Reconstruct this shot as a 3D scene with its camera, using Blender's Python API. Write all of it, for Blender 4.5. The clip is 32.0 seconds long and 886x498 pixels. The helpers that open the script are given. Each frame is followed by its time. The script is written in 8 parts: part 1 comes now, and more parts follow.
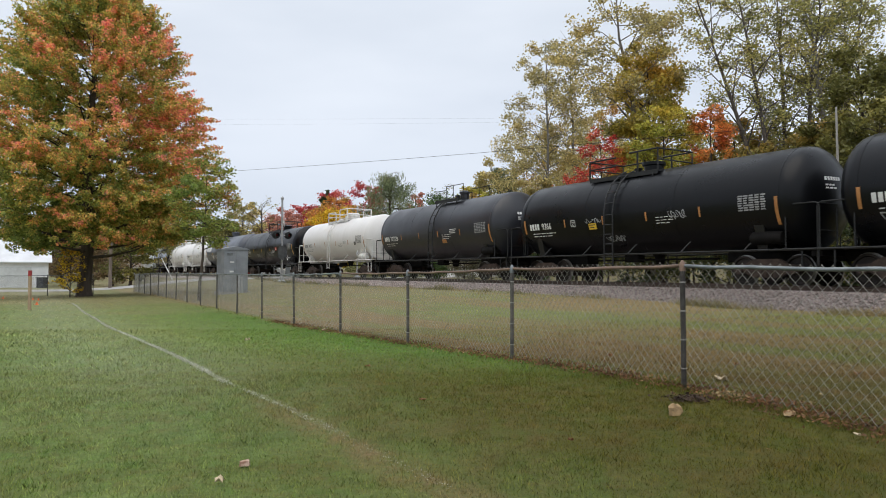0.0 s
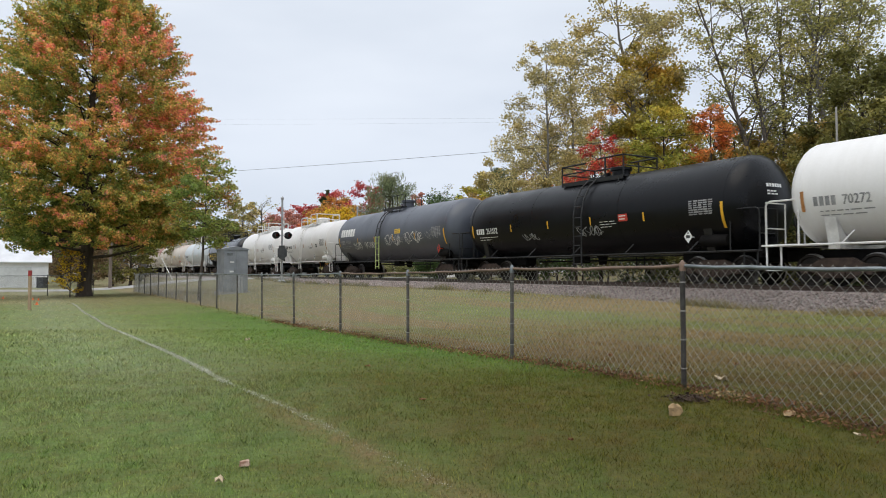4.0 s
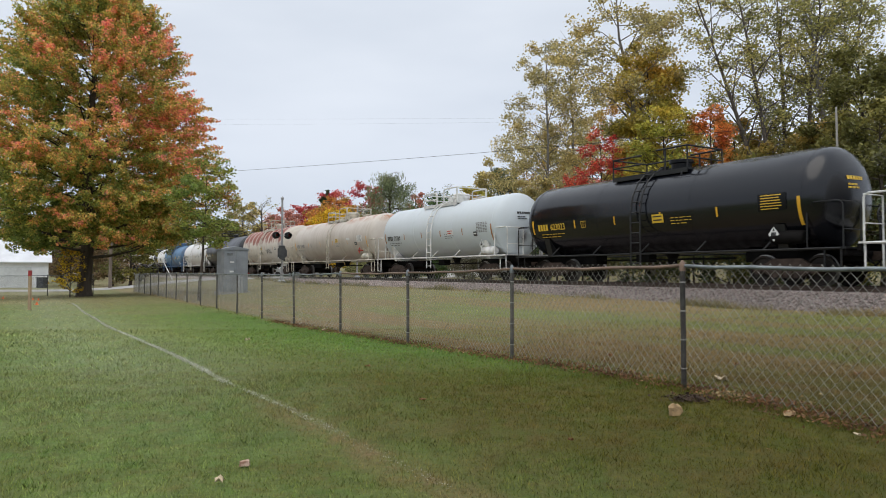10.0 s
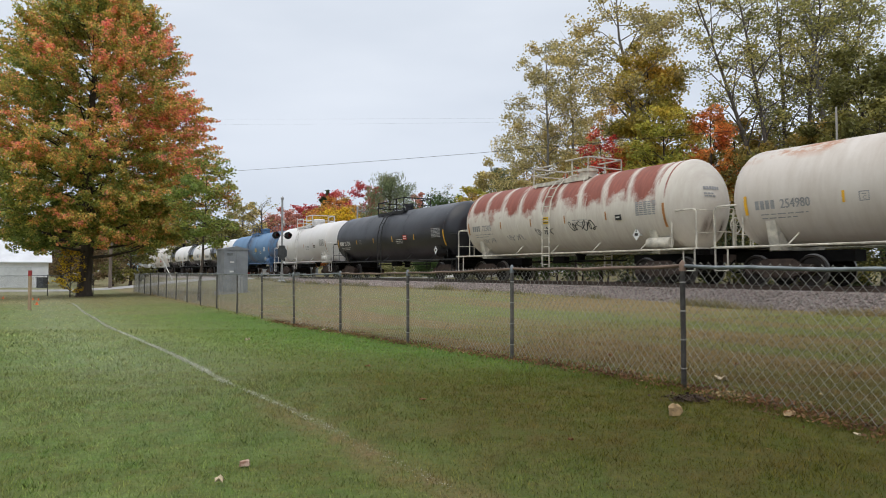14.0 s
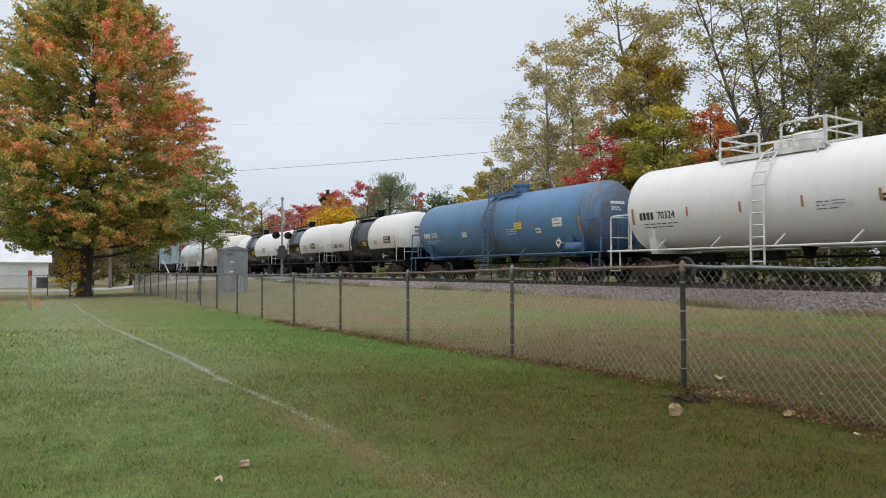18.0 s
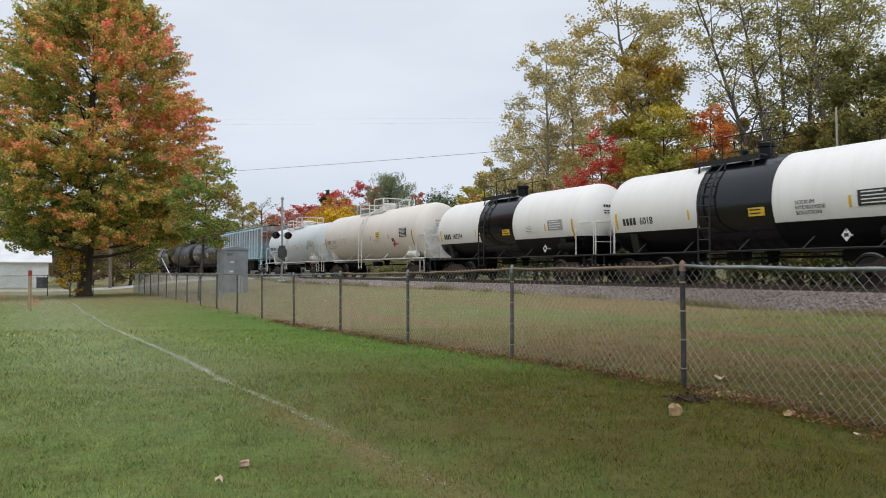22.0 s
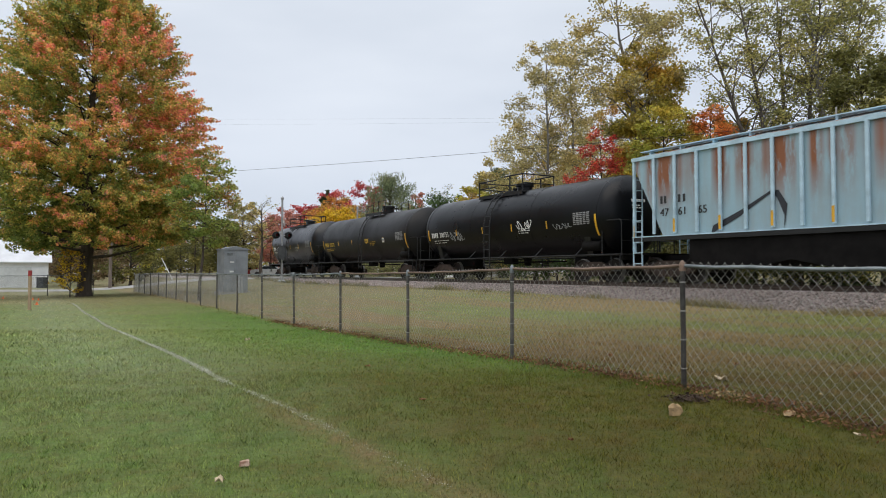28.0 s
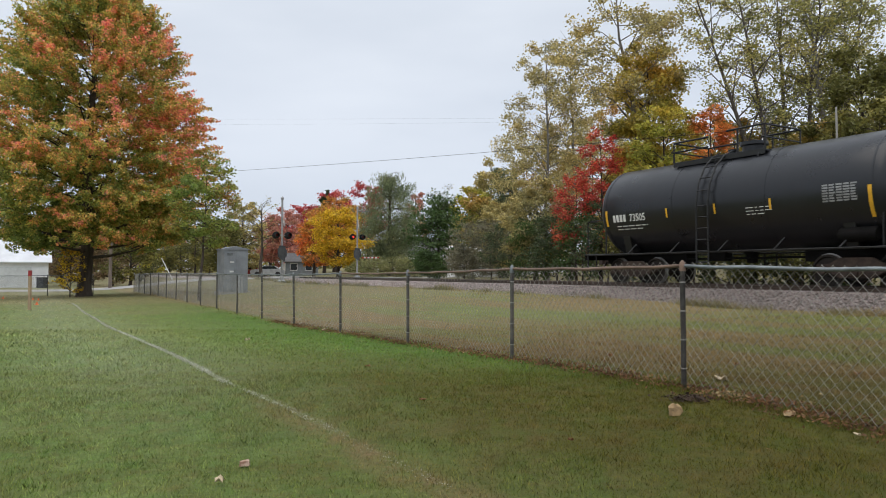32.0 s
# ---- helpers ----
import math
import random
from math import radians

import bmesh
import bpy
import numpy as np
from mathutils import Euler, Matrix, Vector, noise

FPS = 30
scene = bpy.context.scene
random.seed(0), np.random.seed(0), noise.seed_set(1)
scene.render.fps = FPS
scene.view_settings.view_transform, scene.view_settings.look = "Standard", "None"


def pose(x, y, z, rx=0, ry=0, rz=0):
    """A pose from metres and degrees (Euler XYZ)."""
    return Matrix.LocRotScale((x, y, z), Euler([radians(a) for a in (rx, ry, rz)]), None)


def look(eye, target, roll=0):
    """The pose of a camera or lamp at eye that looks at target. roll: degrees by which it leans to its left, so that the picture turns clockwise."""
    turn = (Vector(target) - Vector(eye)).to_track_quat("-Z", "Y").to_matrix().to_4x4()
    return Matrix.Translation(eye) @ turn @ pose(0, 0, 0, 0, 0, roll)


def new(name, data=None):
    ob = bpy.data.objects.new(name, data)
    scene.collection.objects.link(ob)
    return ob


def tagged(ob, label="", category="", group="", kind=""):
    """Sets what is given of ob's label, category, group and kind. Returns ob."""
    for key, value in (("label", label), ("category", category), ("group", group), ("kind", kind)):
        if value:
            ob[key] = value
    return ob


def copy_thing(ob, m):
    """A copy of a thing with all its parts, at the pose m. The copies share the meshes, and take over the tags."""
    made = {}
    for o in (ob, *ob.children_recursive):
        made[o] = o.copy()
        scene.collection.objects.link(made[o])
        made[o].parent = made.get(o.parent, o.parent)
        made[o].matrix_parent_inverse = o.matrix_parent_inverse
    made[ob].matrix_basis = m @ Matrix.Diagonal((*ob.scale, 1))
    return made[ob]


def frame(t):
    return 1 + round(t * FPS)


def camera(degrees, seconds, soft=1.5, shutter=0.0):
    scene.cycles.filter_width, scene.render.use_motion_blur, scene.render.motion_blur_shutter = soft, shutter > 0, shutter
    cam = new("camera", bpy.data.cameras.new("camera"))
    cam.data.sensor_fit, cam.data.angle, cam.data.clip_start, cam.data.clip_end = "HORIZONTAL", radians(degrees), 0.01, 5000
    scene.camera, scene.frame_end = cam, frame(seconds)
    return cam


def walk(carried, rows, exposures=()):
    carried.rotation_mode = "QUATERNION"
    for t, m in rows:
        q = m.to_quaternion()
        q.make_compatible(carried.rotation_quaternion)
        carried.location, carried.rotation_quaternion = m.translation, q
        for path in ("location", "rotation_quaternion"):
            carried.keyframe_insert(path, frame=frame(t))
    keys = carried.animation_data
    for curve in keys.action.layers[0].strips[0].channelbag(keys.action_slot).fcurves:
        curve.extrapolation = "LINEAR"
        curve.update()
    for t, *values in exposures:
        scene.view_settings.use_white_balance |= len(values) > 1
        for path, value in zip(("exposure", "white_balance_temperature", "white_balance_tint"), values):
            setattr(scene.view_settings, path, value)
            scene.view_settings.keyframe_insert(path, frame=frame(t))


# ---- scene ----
# Plan: eye over the origin looking along +Y. The track runs along D at 20.2 m to the side N,
# the train rolls against D at 10.14 m/s. Metres throughout.
EYE_Z = 1.16
cam = camera(65.45, 32.0, soft=0.95, shutter=0.1)
walk(cam, [(0.0, look((0, 0, EYE_Z), (0, 100, EYE_Z + 3.279))), (32.0, look((0, 0, EYE_Z), (0, 100, EYE_Z + 3.279)))],
     exposures=[(0.0, 0.08), (8.0, 0.06), (10.5, 0.0), (32.0, 0.0)])

TURN = math.radians(31.27)
D = Vector((-math.sin(TURN), math.cos(TURN), 0))
N = Vector((math.cos(TURN), math.sin(TURN), 0))
TRACK, RAIL_Z, SPEED = 20.2, 0.74, 10.14
CROSS = 58.0          # where the road meets the track, along D

# ---- world, sun, exposure ----
world = bpy.data.worlds.new("overcast_sky")
scene.world = world
world.use_nodes = True
wt = world.node_tree
wt.nodes.clear()
w_out = wt.nodes.new("ShaderNodeOutputWorld")
w_sky = wt.nodes.new("ShaderNodeTexSky")
w_sky.sky_type = "NISHITA"
w_sky.sun_disc = False
w_sky.sun_elevation = radians(68)
w_sky.sun_rotation = radians(215)
w_b1 = wt.nodes.new("ShaderNodeBackground")
w_b1.inputs[1].default_value = 0.12
w_b2 = wt.nodes.new("ShaderNodeBackground")
w_tc = wt.nodes.new("ShaderNodeTexCoord")
w_map = wt.nodes.new("ShaderNodeMapping")
w_map.inputs["Scale"].default_value = (1.0, 1.0, 3.2)
w_n = wt.nodes.new("ShaderNodeTexNoise")
w_n.inputs["Scale"].default_value = 1.7
w_n.inputs["Detail"].default_value = 4
w_r = wt.nodes.new("ShaderNodeValToRGB")
w_r.color_ramp.elements[0].position, w_r.color_ramp.elements[1].position = 0.30, 0.72
w_r.color_ramp.elements[0].color = (0.575, 0.625, 0.705, 1)
w_r.color_ramp.elements[1].color = (0.75, 0.79, 0.855, 1)
# overcast sky, somewhat darker and bluer towards the horizon
w_sep = wt.nodes.new("ShaderNodeSeparateXYZ")
w_up = wt.nodes.new("ShaderNodeMapRange")
w_up.inputs["From Min"].default_value, w_up.inputs["From Max"].default_value = 0.05, 0.42
w_grad = wt.nodes.new("ShaderNodeMix")
w_grad.data_type = "RGBA"
w_grad.inputs[6].default_value, w_grad.inputs[7].default_value = (0.86, 0.88, 0.92, 1), (1.05, 1.05, 1.04, 1)
# and brighter overhead, as a closed cloud cover is
w_zen = wt.nodes.new("ShaderNodeMapRange")
w_zen.inputs["From Min"].default_value, w_zen.inputs["From Max"].default_value = 0.35, 1.0
w_zen.inputs["To Min"].default_value, w_zen.inputs["To Max"].default_value = 1.15, 1.75
w_mul = wt.nodes.new("ShaderNodeMix")
w_mul.data_type, w_mul.blend_type = "RGBA", "MULTIPLY"
w_mul.inputs[0].default_value = 1.0
w_mix = wt.nodes.new("ShaderNodeMixShader")
w_mix.inputs[0].default_value = 0.9
for a, b in ((w_tc.outputs["Generated"], w_map.inputs[0]), (w_map.outputs[0], w_n.inputs["Vector"]),
             (w_n.outputs["Fac"], w_r.inputs[0]), (w_tc.outputs["Generated"], w_sep.inputs[0]), (w_sep.outputs[2], w_up.inputs[0]), (w_up.outputs[0], w_grad.inputs[0]),
             (w_r.outputs[0], w_mul.inputs[6]), (w_grad.outputs[2], w_mul.inputs[7]), (w_mul.outputs[2], w_b2.inputs[0]), (w_sky.outputs[0], w_b1.inputs[0]),
             (w_sep.outputs[2], w_zen.inputs[0]), (w_zen.outputs[0], w_b2.inputs[1]), (w_b1.outputs[0], w_mix.inputs[1]), (w_b2.outputs[0], w_mix.inputs[2]), (w_mix.outputs[0], w_out.inputs[0])):
    wt.links.new(a, b)
sun_data = bpy.data.lights.new("sun", "SUN")
sun_data.energy, sun_data.angle, sun_data.color = 1.15, radians(60), (1.0, 0.92, 0.82)
sun = new("sun", sun_data)
sun.matrix_world = look((0, 0, 60), (16, 24, -12))


# ---- materials ----
def material(name):
    m = bpy.data.materials.new(name)
    m.use_nodes = True
    nt = m.node_tree
    return m, nt, nt.nodes["Principled BSDF"]


def node(nt, kind, **inputs):
    n = nt.nodes.new("ShaderNode" + kind)
    for k, v in inputs.items():
        n.inputs[k.replace("_", " ")].default_value = v
    return n


def coords(nt, scale=(1, 1, 1), which="Object"):
    tc = nt.nodes.new("ShaderNodeTexCoord")
    mp = nt.nodes.new("ShaderNodeMapping")
    mp.inputs["Scale"].default_value = scale
    nt.links.new(tc.outputs[which], mp.inputs[0])
    return mp.outputs[0]


def noise_fac(nt, vec, scale, detail=4, rough=0.55, lo=0.35, hi=0.65):
    n = node(nt, "TexNoise", Scale=scale, Detail=detail, Roughness=rough)
    nt.links.new(vec, n.inputs["Vector"])
    r = nt.nodes.new("ShaderNodeMapRange")
    r.inputs["From Min"].default_value, r.inputs["From Max"].default_value = lo, hi
    nt.links.new(n.outputs["Fac"], r.inputs["Value"])
    return r.outputs[0]


def mixed(nt, fac, a, b, mode="MIX"):
    """Mix two colours (tuples or sockets) by a socket or number."""
    n = nt.nodes.new("ShaderNodeMix")
    n.data_type, n.blend_type = "RGBA", mode
    for sock, v in ((n.inputs[0], fac), (n.inputs[6], a), (n.inputs[7], b)):
        if isinstance(v, (int, float)):
            sock.default_value = v
        elif isinstance(v, tuple):
            sock.default_value = (*v[:3], 1)
        else:
            nt.links.new(v, sock)
    return n.outputs[2]


def maths(nt, op, a, b=0.0, clamp=False):
    n = nt.nodes.new("ShaderNodeMath")
    n.operation, n.use_clamp = op, clamp
    for sock, v in zip(n.inputs, (a, b)):
        if isinstance(v, (int, float)):
            sock.default_value = v
        else:
            nt.links.new(v, sock)
    return n.outputs[0]


def bumped(nt, bsdf, fac, strength=0.3, distance=0.01):
    b = node(nt, "Bump", Strength=strength, Distance=distance)
    nt.links.new(fac, b.inputs["Height"])
    nt.links.new(b.outputs[0], bsdf.inputs["Normal"])


def surface(name, colour, rough=0.6, metal=0.0, vary=0.25, scale=3.0, fine=40.0, bump=0.15, second=None, stretch=(1, 1, 1), which="Object"):
    """A worn surface: broad stains and fine grain over one base colour."""
    m, nt, b = material(name)
    v = coords(nt, stretch, which)
    broad = noise_fac(nt, v, scale, 5)
    grain = noise_fac(nt, v, fine, 3)
    dark = tuple(c * (1 - vary) for c in colour)
    lite = second or tuple(min(1, c * (1 + vary * 0.6)) for c in colour)
    c = mixed(nt, broad, dark, lite)
    c2 = mixed(nt, maths(nt, "MULTIPLY", grain, vary * 0.6), c, tuple(x * 0.6 for x in colour))
    nt.links.new(c2, b.inputs["Base Color"])
    b.inputs["Roughness"].default_value, b.inputs["Metallic"].default_value = rough, metal
    if bump:
        bumped(nt, b, grain, bump, 0.006)
    return m


def tank_paint(name, colour, grime, amount=0.35, rough=0.4, blotch=None, stain=None, runs=None, gloss=0.5):
    """Painted tank shell with run-off streaks, blotches and road film."""
    m, nt, b = material(name)
    v = coords(nt)
    streak = noise_fac(nt, coords(nt, (2.2, 0.35, 0.35)), 1.6, 6, 0.62, 0.42, 0.78)
    film = noise_fac(nt, v, 0.7, 5, 0.6, 0.35, 0.75)
    fine = noise_fac(nt, v, 14.0, 4, 0.6, 0.3, 0.8)
    c = mixed(nt, maths(nt, "MULTIPLY", streak, amount), colour, grime)
    c = mixed(nt, maths(nt, "MULTIPLY", film, amount * 0.5), c, tuple(x * 0.8 for x in grime))
    c = mixed(nt, maths(nt, "MULTIPLY", fine, 0.10), c, grime)
    if blotch:
        spots = noise_fac(nt, v, 0.9, 6, 0.7, 0.52, 0.60)
        sep = nt.nodes.new("ShaderNodeSeparateXYZ")
        nt.links.new(v, sep.inputs[0])
        high = maths(nt, "MULTIPLY", maths(nt, "SUBTRACT", sep.outputs[2], 3.65), 3.0, True)
        c = mixed(nt, maths(nt, "MULTIPLY", maths(nt, "MULTIPLY", spots, high), 0.8), c, blotch)
    if stain:   # rust and grime run down round the ladder in the middle
        sep = nt.nodes.new("ShaderNodeSeparateXYZ")
        nt.links.new(v, sep.inputs[0])
        mid = maths(nt, "SUBTRACT", 1.25, maths(nt, "ABSOLUTE", sep.outputs[0]), True)
        end = maths(nt, "MULTIPLY", maths(nt, "SUBTRACT", sep.outputs[0], 6.0), 2.0, True)
        rag = noise_fac(nt, coords(nt, (3.0, 0.8, 0.5)), 1.4, 5, 0.65, 0.35, 0.62)
        c = mixed(nt, maths(nt, "MULTIPLY", maths(nt, "MAXIMUM", mid, end), maths(nt, "MULTIPLY", rag, 0.8)), c, stain)
    if runs:   # rust that has run down from the roof edge in single panels
        sep = nt.nodes.new("ShaderNodeSeparateXYZ")
        nt.links.new(v, sep.inputs[0])
        which = noise_fac(nt, coords(nt, (0.9, 0.0, 0.0)), 1.3, 2, 0.5, 0.43, 0.55)
        rag = noise_fac(nt, coords(nt, (2.6, 1.0, 0.5)), 1.5, 6, 0.7, 0.36, 0.50)
        low = maths(nt, "MULTIPLY", maths(nt, "SUBTRACT", sep.outputs[2], 2.35), 0.75, True)
        f = maths(nt, "MULTIPLY", maths(nt, "MULTIPLY", which, rag), maths(nt, "ADD", low, 0.12))
        c = mixed(nt, maths(nt, "MULTIPLY", f, 1.0, True), c, runs)
    nt.links.new(c, b.inputs["Base Color"])
    r = maths(nt, "ADD", rough, maths(nt, "MULTIPLY", film, 0.16))
    nt.links.new(r, b.inputs["Roughness"])
    b.inputs["Specular IOR Level"].default_value = gloss
    bumped(nt, b, noise_fac(nt, v, 1.3, 3), 0.06, 0.03)
    return m


def rusted_paint(name, colour, rust):
    """Cream shell whose upper half is rusted in panels between pale bands."""
    m, nt, b = material(name)
    tc = nt.nodes.new("ShaderNodeTexCoord")
    sep = nt.nodes.new("ShaderNodeSeparateXYZ")
    nt.links.new(tc.outputs["Object"], sep.inputs[0])
    v = coords(nt)
    n1 = noise_fac(nt, v, 1.1, 6, 0.65, 0.25, 0.75)
    n2 = noise_fac(nt, coords(nt, (3.0, 0.5, 0.5)), 2.0, 6, 0.7, 0.3, 0.7)
    saw = maths(nt, "PINGPONG", maths(nt, "ADD", sep.outputs[0], maths(nt, "MULTIPLY", sep.outputs[2], 0.22)), 0.64)
    band = maths(nt, "MULTIPLY", saw, 4.5)
    high = maths(nt, "MULTIPLY", maths(nt, "SUBTRACT", sep.outputs[2], 2.85), 2.4)
    f = maths(nt, "ADD", high, maths(nt, "MULTIPLY", maths(nt, "SUBTRACT", n1, 0.5), 3.0))
    f = maths(nt, "MULTIPLY", maths(nt, "MULTIPLY", f, 1.0, True), maths(nt, "SUBTRACT", maths(nt, "ADD", band, n2), 0.5, True), True)
    inner = maths(nt, "LESS_THAN", sep.outputs[0], 5.75)
    f = maths(nt, "MULTIPLY", f, inner)
    c = mixed(nt, maths(nt, "MULTIPLY", n2, 0.25), colour, tuple(x * 0.6 for x in rust))
    c = mixed(nt, f, c, mixed(nt, n2, rust, tuple(x * 0.6 for x in rust)))
    nt.links.new(c, b.inputs["Base Color"])
    b.inputs["Roughness"].default_value = 0.65
    bumped(nt, b, n2, 0.1, 0.01)
    return m


def leaf_tone(nt, geo, colour):
    """Paler and duller leaves among the rest, one by one."""
    r = maths(nt, "FRACT", maths(nt, "MULTIPLY", geo.outputs["Random Per Island"], 37.7))
    return mixed(nt, r, mixed(nt, 1.0, colour, (0.55, 0.55, 0.55), "MULTIPLY"), mixed(nt, 1.0, colour, (1.45, 1.45, 1.45), "MULTIPLY"))


def foliage(name, colours, patch=0.35, gloss=0.55, thin=0.42):
    """Leaves: colour changes leaf by leaf and in larger patches through the crown."""
    m, nt, b = material(name)
    geo = nt.nodes.new("ShaderNodeNewGeometry")
    f1 = noise_fac(nt, coords(nt), patch, 3, 0.5, 0.3, 0.7)
    mixn = maths(nt, "ADD", maths(nt, "MULTIPLY", f1, 0.74), maths(nt, "MULTIPLY", geo.outputs["Random Per Island"], 0.26))
    ramp = nt.nodes.new("ShaderNodeValToRGB")
    el = ramp.color_ramp.elements
    while len(el) < len(colours):
        el.new(0.5)
    for i, c in enumerate(colours):
        el[i].position = 0.12 + 0.76 * i / max(1, len(colours) - 1)
        el[i].color = (*c, 1)
    nt.links.new(mixn, ramp.inputs[0])
    leaf_c = leaf_tone(nt, geo, ramp.outputs[0])
    nt.links.new(leaf_c, b.inputs["Base Color"])
    b.inputs["Roughness"].default_value = gloss
    tr = nt.nodes.new("ShaderNodeBsdfTranslucent")
    nt.links.new(leaf_c, tr.inputs[0])
    ms = nt.nodes.new("ShaderNodeMixShader")
    ms.inputs[0].default_value = thin
    out = nt.nodes["Material Output"]
    nt.links.new(b.outputs[0], ms.inputs[1])
    nt.links.new(tr.outputs[0], ms.inputs[2])
    nt.links.new(ms.outputs[0], out.inputs[0])
    return m


def lawn_material(name, blades):
    """Mown autumn grass: green with straw and brown, worn patches; the same colours for soil sheet and blades."""
    m, nt, b = material(name)
    v = coords(nt, which="Object")
    tc = nt.nodes.new("ShaderNodeTexCoord")
    sep = nt.nodes.new("ShaderNodeSeparateXYZ")
    nt.links.new(tc.outputs["Object"], sep.inputs[0])
    lat = maths(nt, "ADD", maths(nt, "MULTIPLY", sep.outputs[0], N.x), maths(nt, "MULTIPLY", sep.outputs[1], N.y))
    big = noise_fac(nt, v, 0.16, 5, 0.6, 0.3, 0.7)
    mid = noise_fac(nt, v, 0.9, 5, 0.6, 0.3, 0.7)
    fine = noise_fac(nt, v, 22.0, 4, 0.65, 0.3, 0.7)
    green = mixed(nt, mid, (0.155, 0.245, 0.068), (0.245, 0.335, 0.118))
    green = mixed(nt, maths(nt, "MULTIPLY", big, 0.55), green, (0.25, 0.215, 0.095))
    blot = noise_fac(nt, v, 2.6, 5, 0.65, 0.42, 0.72)
    green = mixed(nt, maths(nt, "MULTIPLY", blot, 0.45), green, (0.07, 0.125, 0.028))
    straw = mixed(nt, mid, (0.250, 0.166, 0.090), (0.200, 0.145, 0.068))
    # mottles the darker turf with olive and brown
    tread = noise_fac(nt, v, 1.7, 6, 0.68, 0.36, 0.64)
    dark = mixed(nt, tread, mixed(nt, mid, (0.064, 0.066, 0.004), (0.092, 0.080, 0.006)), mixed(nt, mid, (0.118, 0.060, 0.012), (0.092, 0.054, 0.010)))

    def ramp(lo, hi, wobble):
        r = nt.nodes.new("ShaderNodeMapRange")
        r.inputs["From Min"].default_value, r.inputs["From Max"].default_value = lo, hi
        nt.links.new(maths(nt, "ADD", lat, maths(nt, "MULTIPLY", maths(nt, "SUBTRACT", mid, 0.5), wobble)), r.inputs["Value"])
        return r.outputs[0]
    # darker, browner turf near the fence; beyond it thin grass in pale drawn-out stripes
    turned = nt.nodes.new("ShaderNodeMapping")
    turned.inputs["Rotation"].default_value = (0, 0, -TURN)
    nt.links.new(tc.outputs["Object"], turned.inputs[0])
    drawn = nt.nodes.new("ShaderNodeMapping")
    drawn.inputs["Scale"].default_value = (1.0, 0.16, 1.0)
    nt.links.new(turned.outputs[0], drawn.inputs[0])
    thin = noise_fac(nt, drawn.outputs[0], 0.62, 5, 0.60, 0.44, 0.56)
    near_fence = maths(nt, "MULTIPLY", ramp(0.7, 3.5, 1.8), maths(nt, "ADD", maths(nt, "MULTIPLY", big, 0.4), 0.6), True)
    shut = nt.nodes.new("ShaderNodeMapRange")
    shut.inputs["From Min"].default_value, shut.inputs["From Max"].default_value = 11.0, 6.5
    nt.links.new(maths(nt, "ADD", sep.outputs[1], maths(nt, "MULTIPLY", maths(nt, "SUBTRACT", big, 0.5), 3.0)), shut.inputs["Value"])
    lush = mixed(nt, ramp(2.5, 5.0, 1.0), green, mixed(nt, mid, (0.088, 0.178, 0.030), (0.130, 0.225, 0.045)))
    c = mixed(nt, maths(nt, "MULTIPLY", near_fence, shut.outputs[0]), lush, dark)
    beyond = mixed(nt, maths(nt, "MULTIPLY", maths(nt, "ADD", maths(nt, "MULTIPLY", thin, 0.9), maths(nt, "MULTIPLY", ramp(9.0, 6.8, 1.5), 0.40)), 1.0, True), mixed(nt, mid, (0.135, 0.155, 0.050), (0.200, 0.212, 0.076)), straw)
    # the strip's colour is multiplied darker at the near end, paler at the far end
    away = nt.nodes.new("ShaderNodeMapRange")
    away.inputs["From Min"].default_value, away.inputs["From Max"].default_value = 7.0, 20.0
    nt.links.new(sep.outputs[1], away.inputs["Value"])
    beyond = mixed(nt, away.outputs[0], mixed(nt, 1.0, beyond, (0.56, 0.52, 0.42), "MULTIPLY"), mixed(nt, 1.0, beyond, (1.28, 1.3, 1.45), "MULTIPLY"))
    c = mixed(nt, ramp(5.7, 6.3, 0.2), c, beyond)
    # bare, trodden strip towards the far end of the field
    far = nt.nodes.new("ShaderNodeMapRange")
    far.inputs["From Min"].default_value, far.inputs["From Max"].default_value = 22.0, 31.0
    nt.links.new(maths(nt, "ADD", sep.outputs[1], maths(nt, "MULTIPLY", maths(nt, "SUBTRACT", big, 0.5), 9.0)), far.inputs["Value"])
    c = mixed(nt, maths(nt, "MULTIPLY", far.outputs[0], 0.75), c, mixed(nt, mid, (0.34, 0.27, 0.17), (0.27, 0.25, 0.13)))
    # whitish lens haze painted into the turf colour round the marked line
    gap = maths(nt, "ADD", maths(nt, "MULTIPLY", sep.outputs[0], 0.853), maths(nt, "MULTIPLY", sep.outputs[1], 0.522))
    gap = maths(nt, "ADD", gap, maths(nt, "MULTIPLY", maths(nt, "SUBTRACT", big, 0.5), 0.9))
    veil = maths(nt, "SUBTRACT", 1.0, maths(nt, "MULTIPLY", maths(nt, "ABSOLUTE", maths(nt, "SUBTRACT", gap, 1.0)), 0.48), True)
    veil = maths(nt, "MULTIPLY", veil, maths(nt, "MULTIPLY", maths(nt, "SUBTRACT", sep.outputs[1], 4.5), 0.3, True))
    c = mixed(nt, maths(nt, "MULTIPLY", veil, maths(nt, "ADD", 0.09, maths(nt, "MULTIPLY", blot, 0.16))), c, (0.62, 0.66, 0.60))
    worn = noise_fac(nt, v, 0.33, 5, 0.6, 0.60, 0.80)
    c = mixed(nt, maths(nt, "MULTIPLY", worn, 0.5), c, (0.185, 0.138, 0.064))
    clump = noise_fac(nt, v, 7.0, 4, 0.65, 0.40, 0.66)
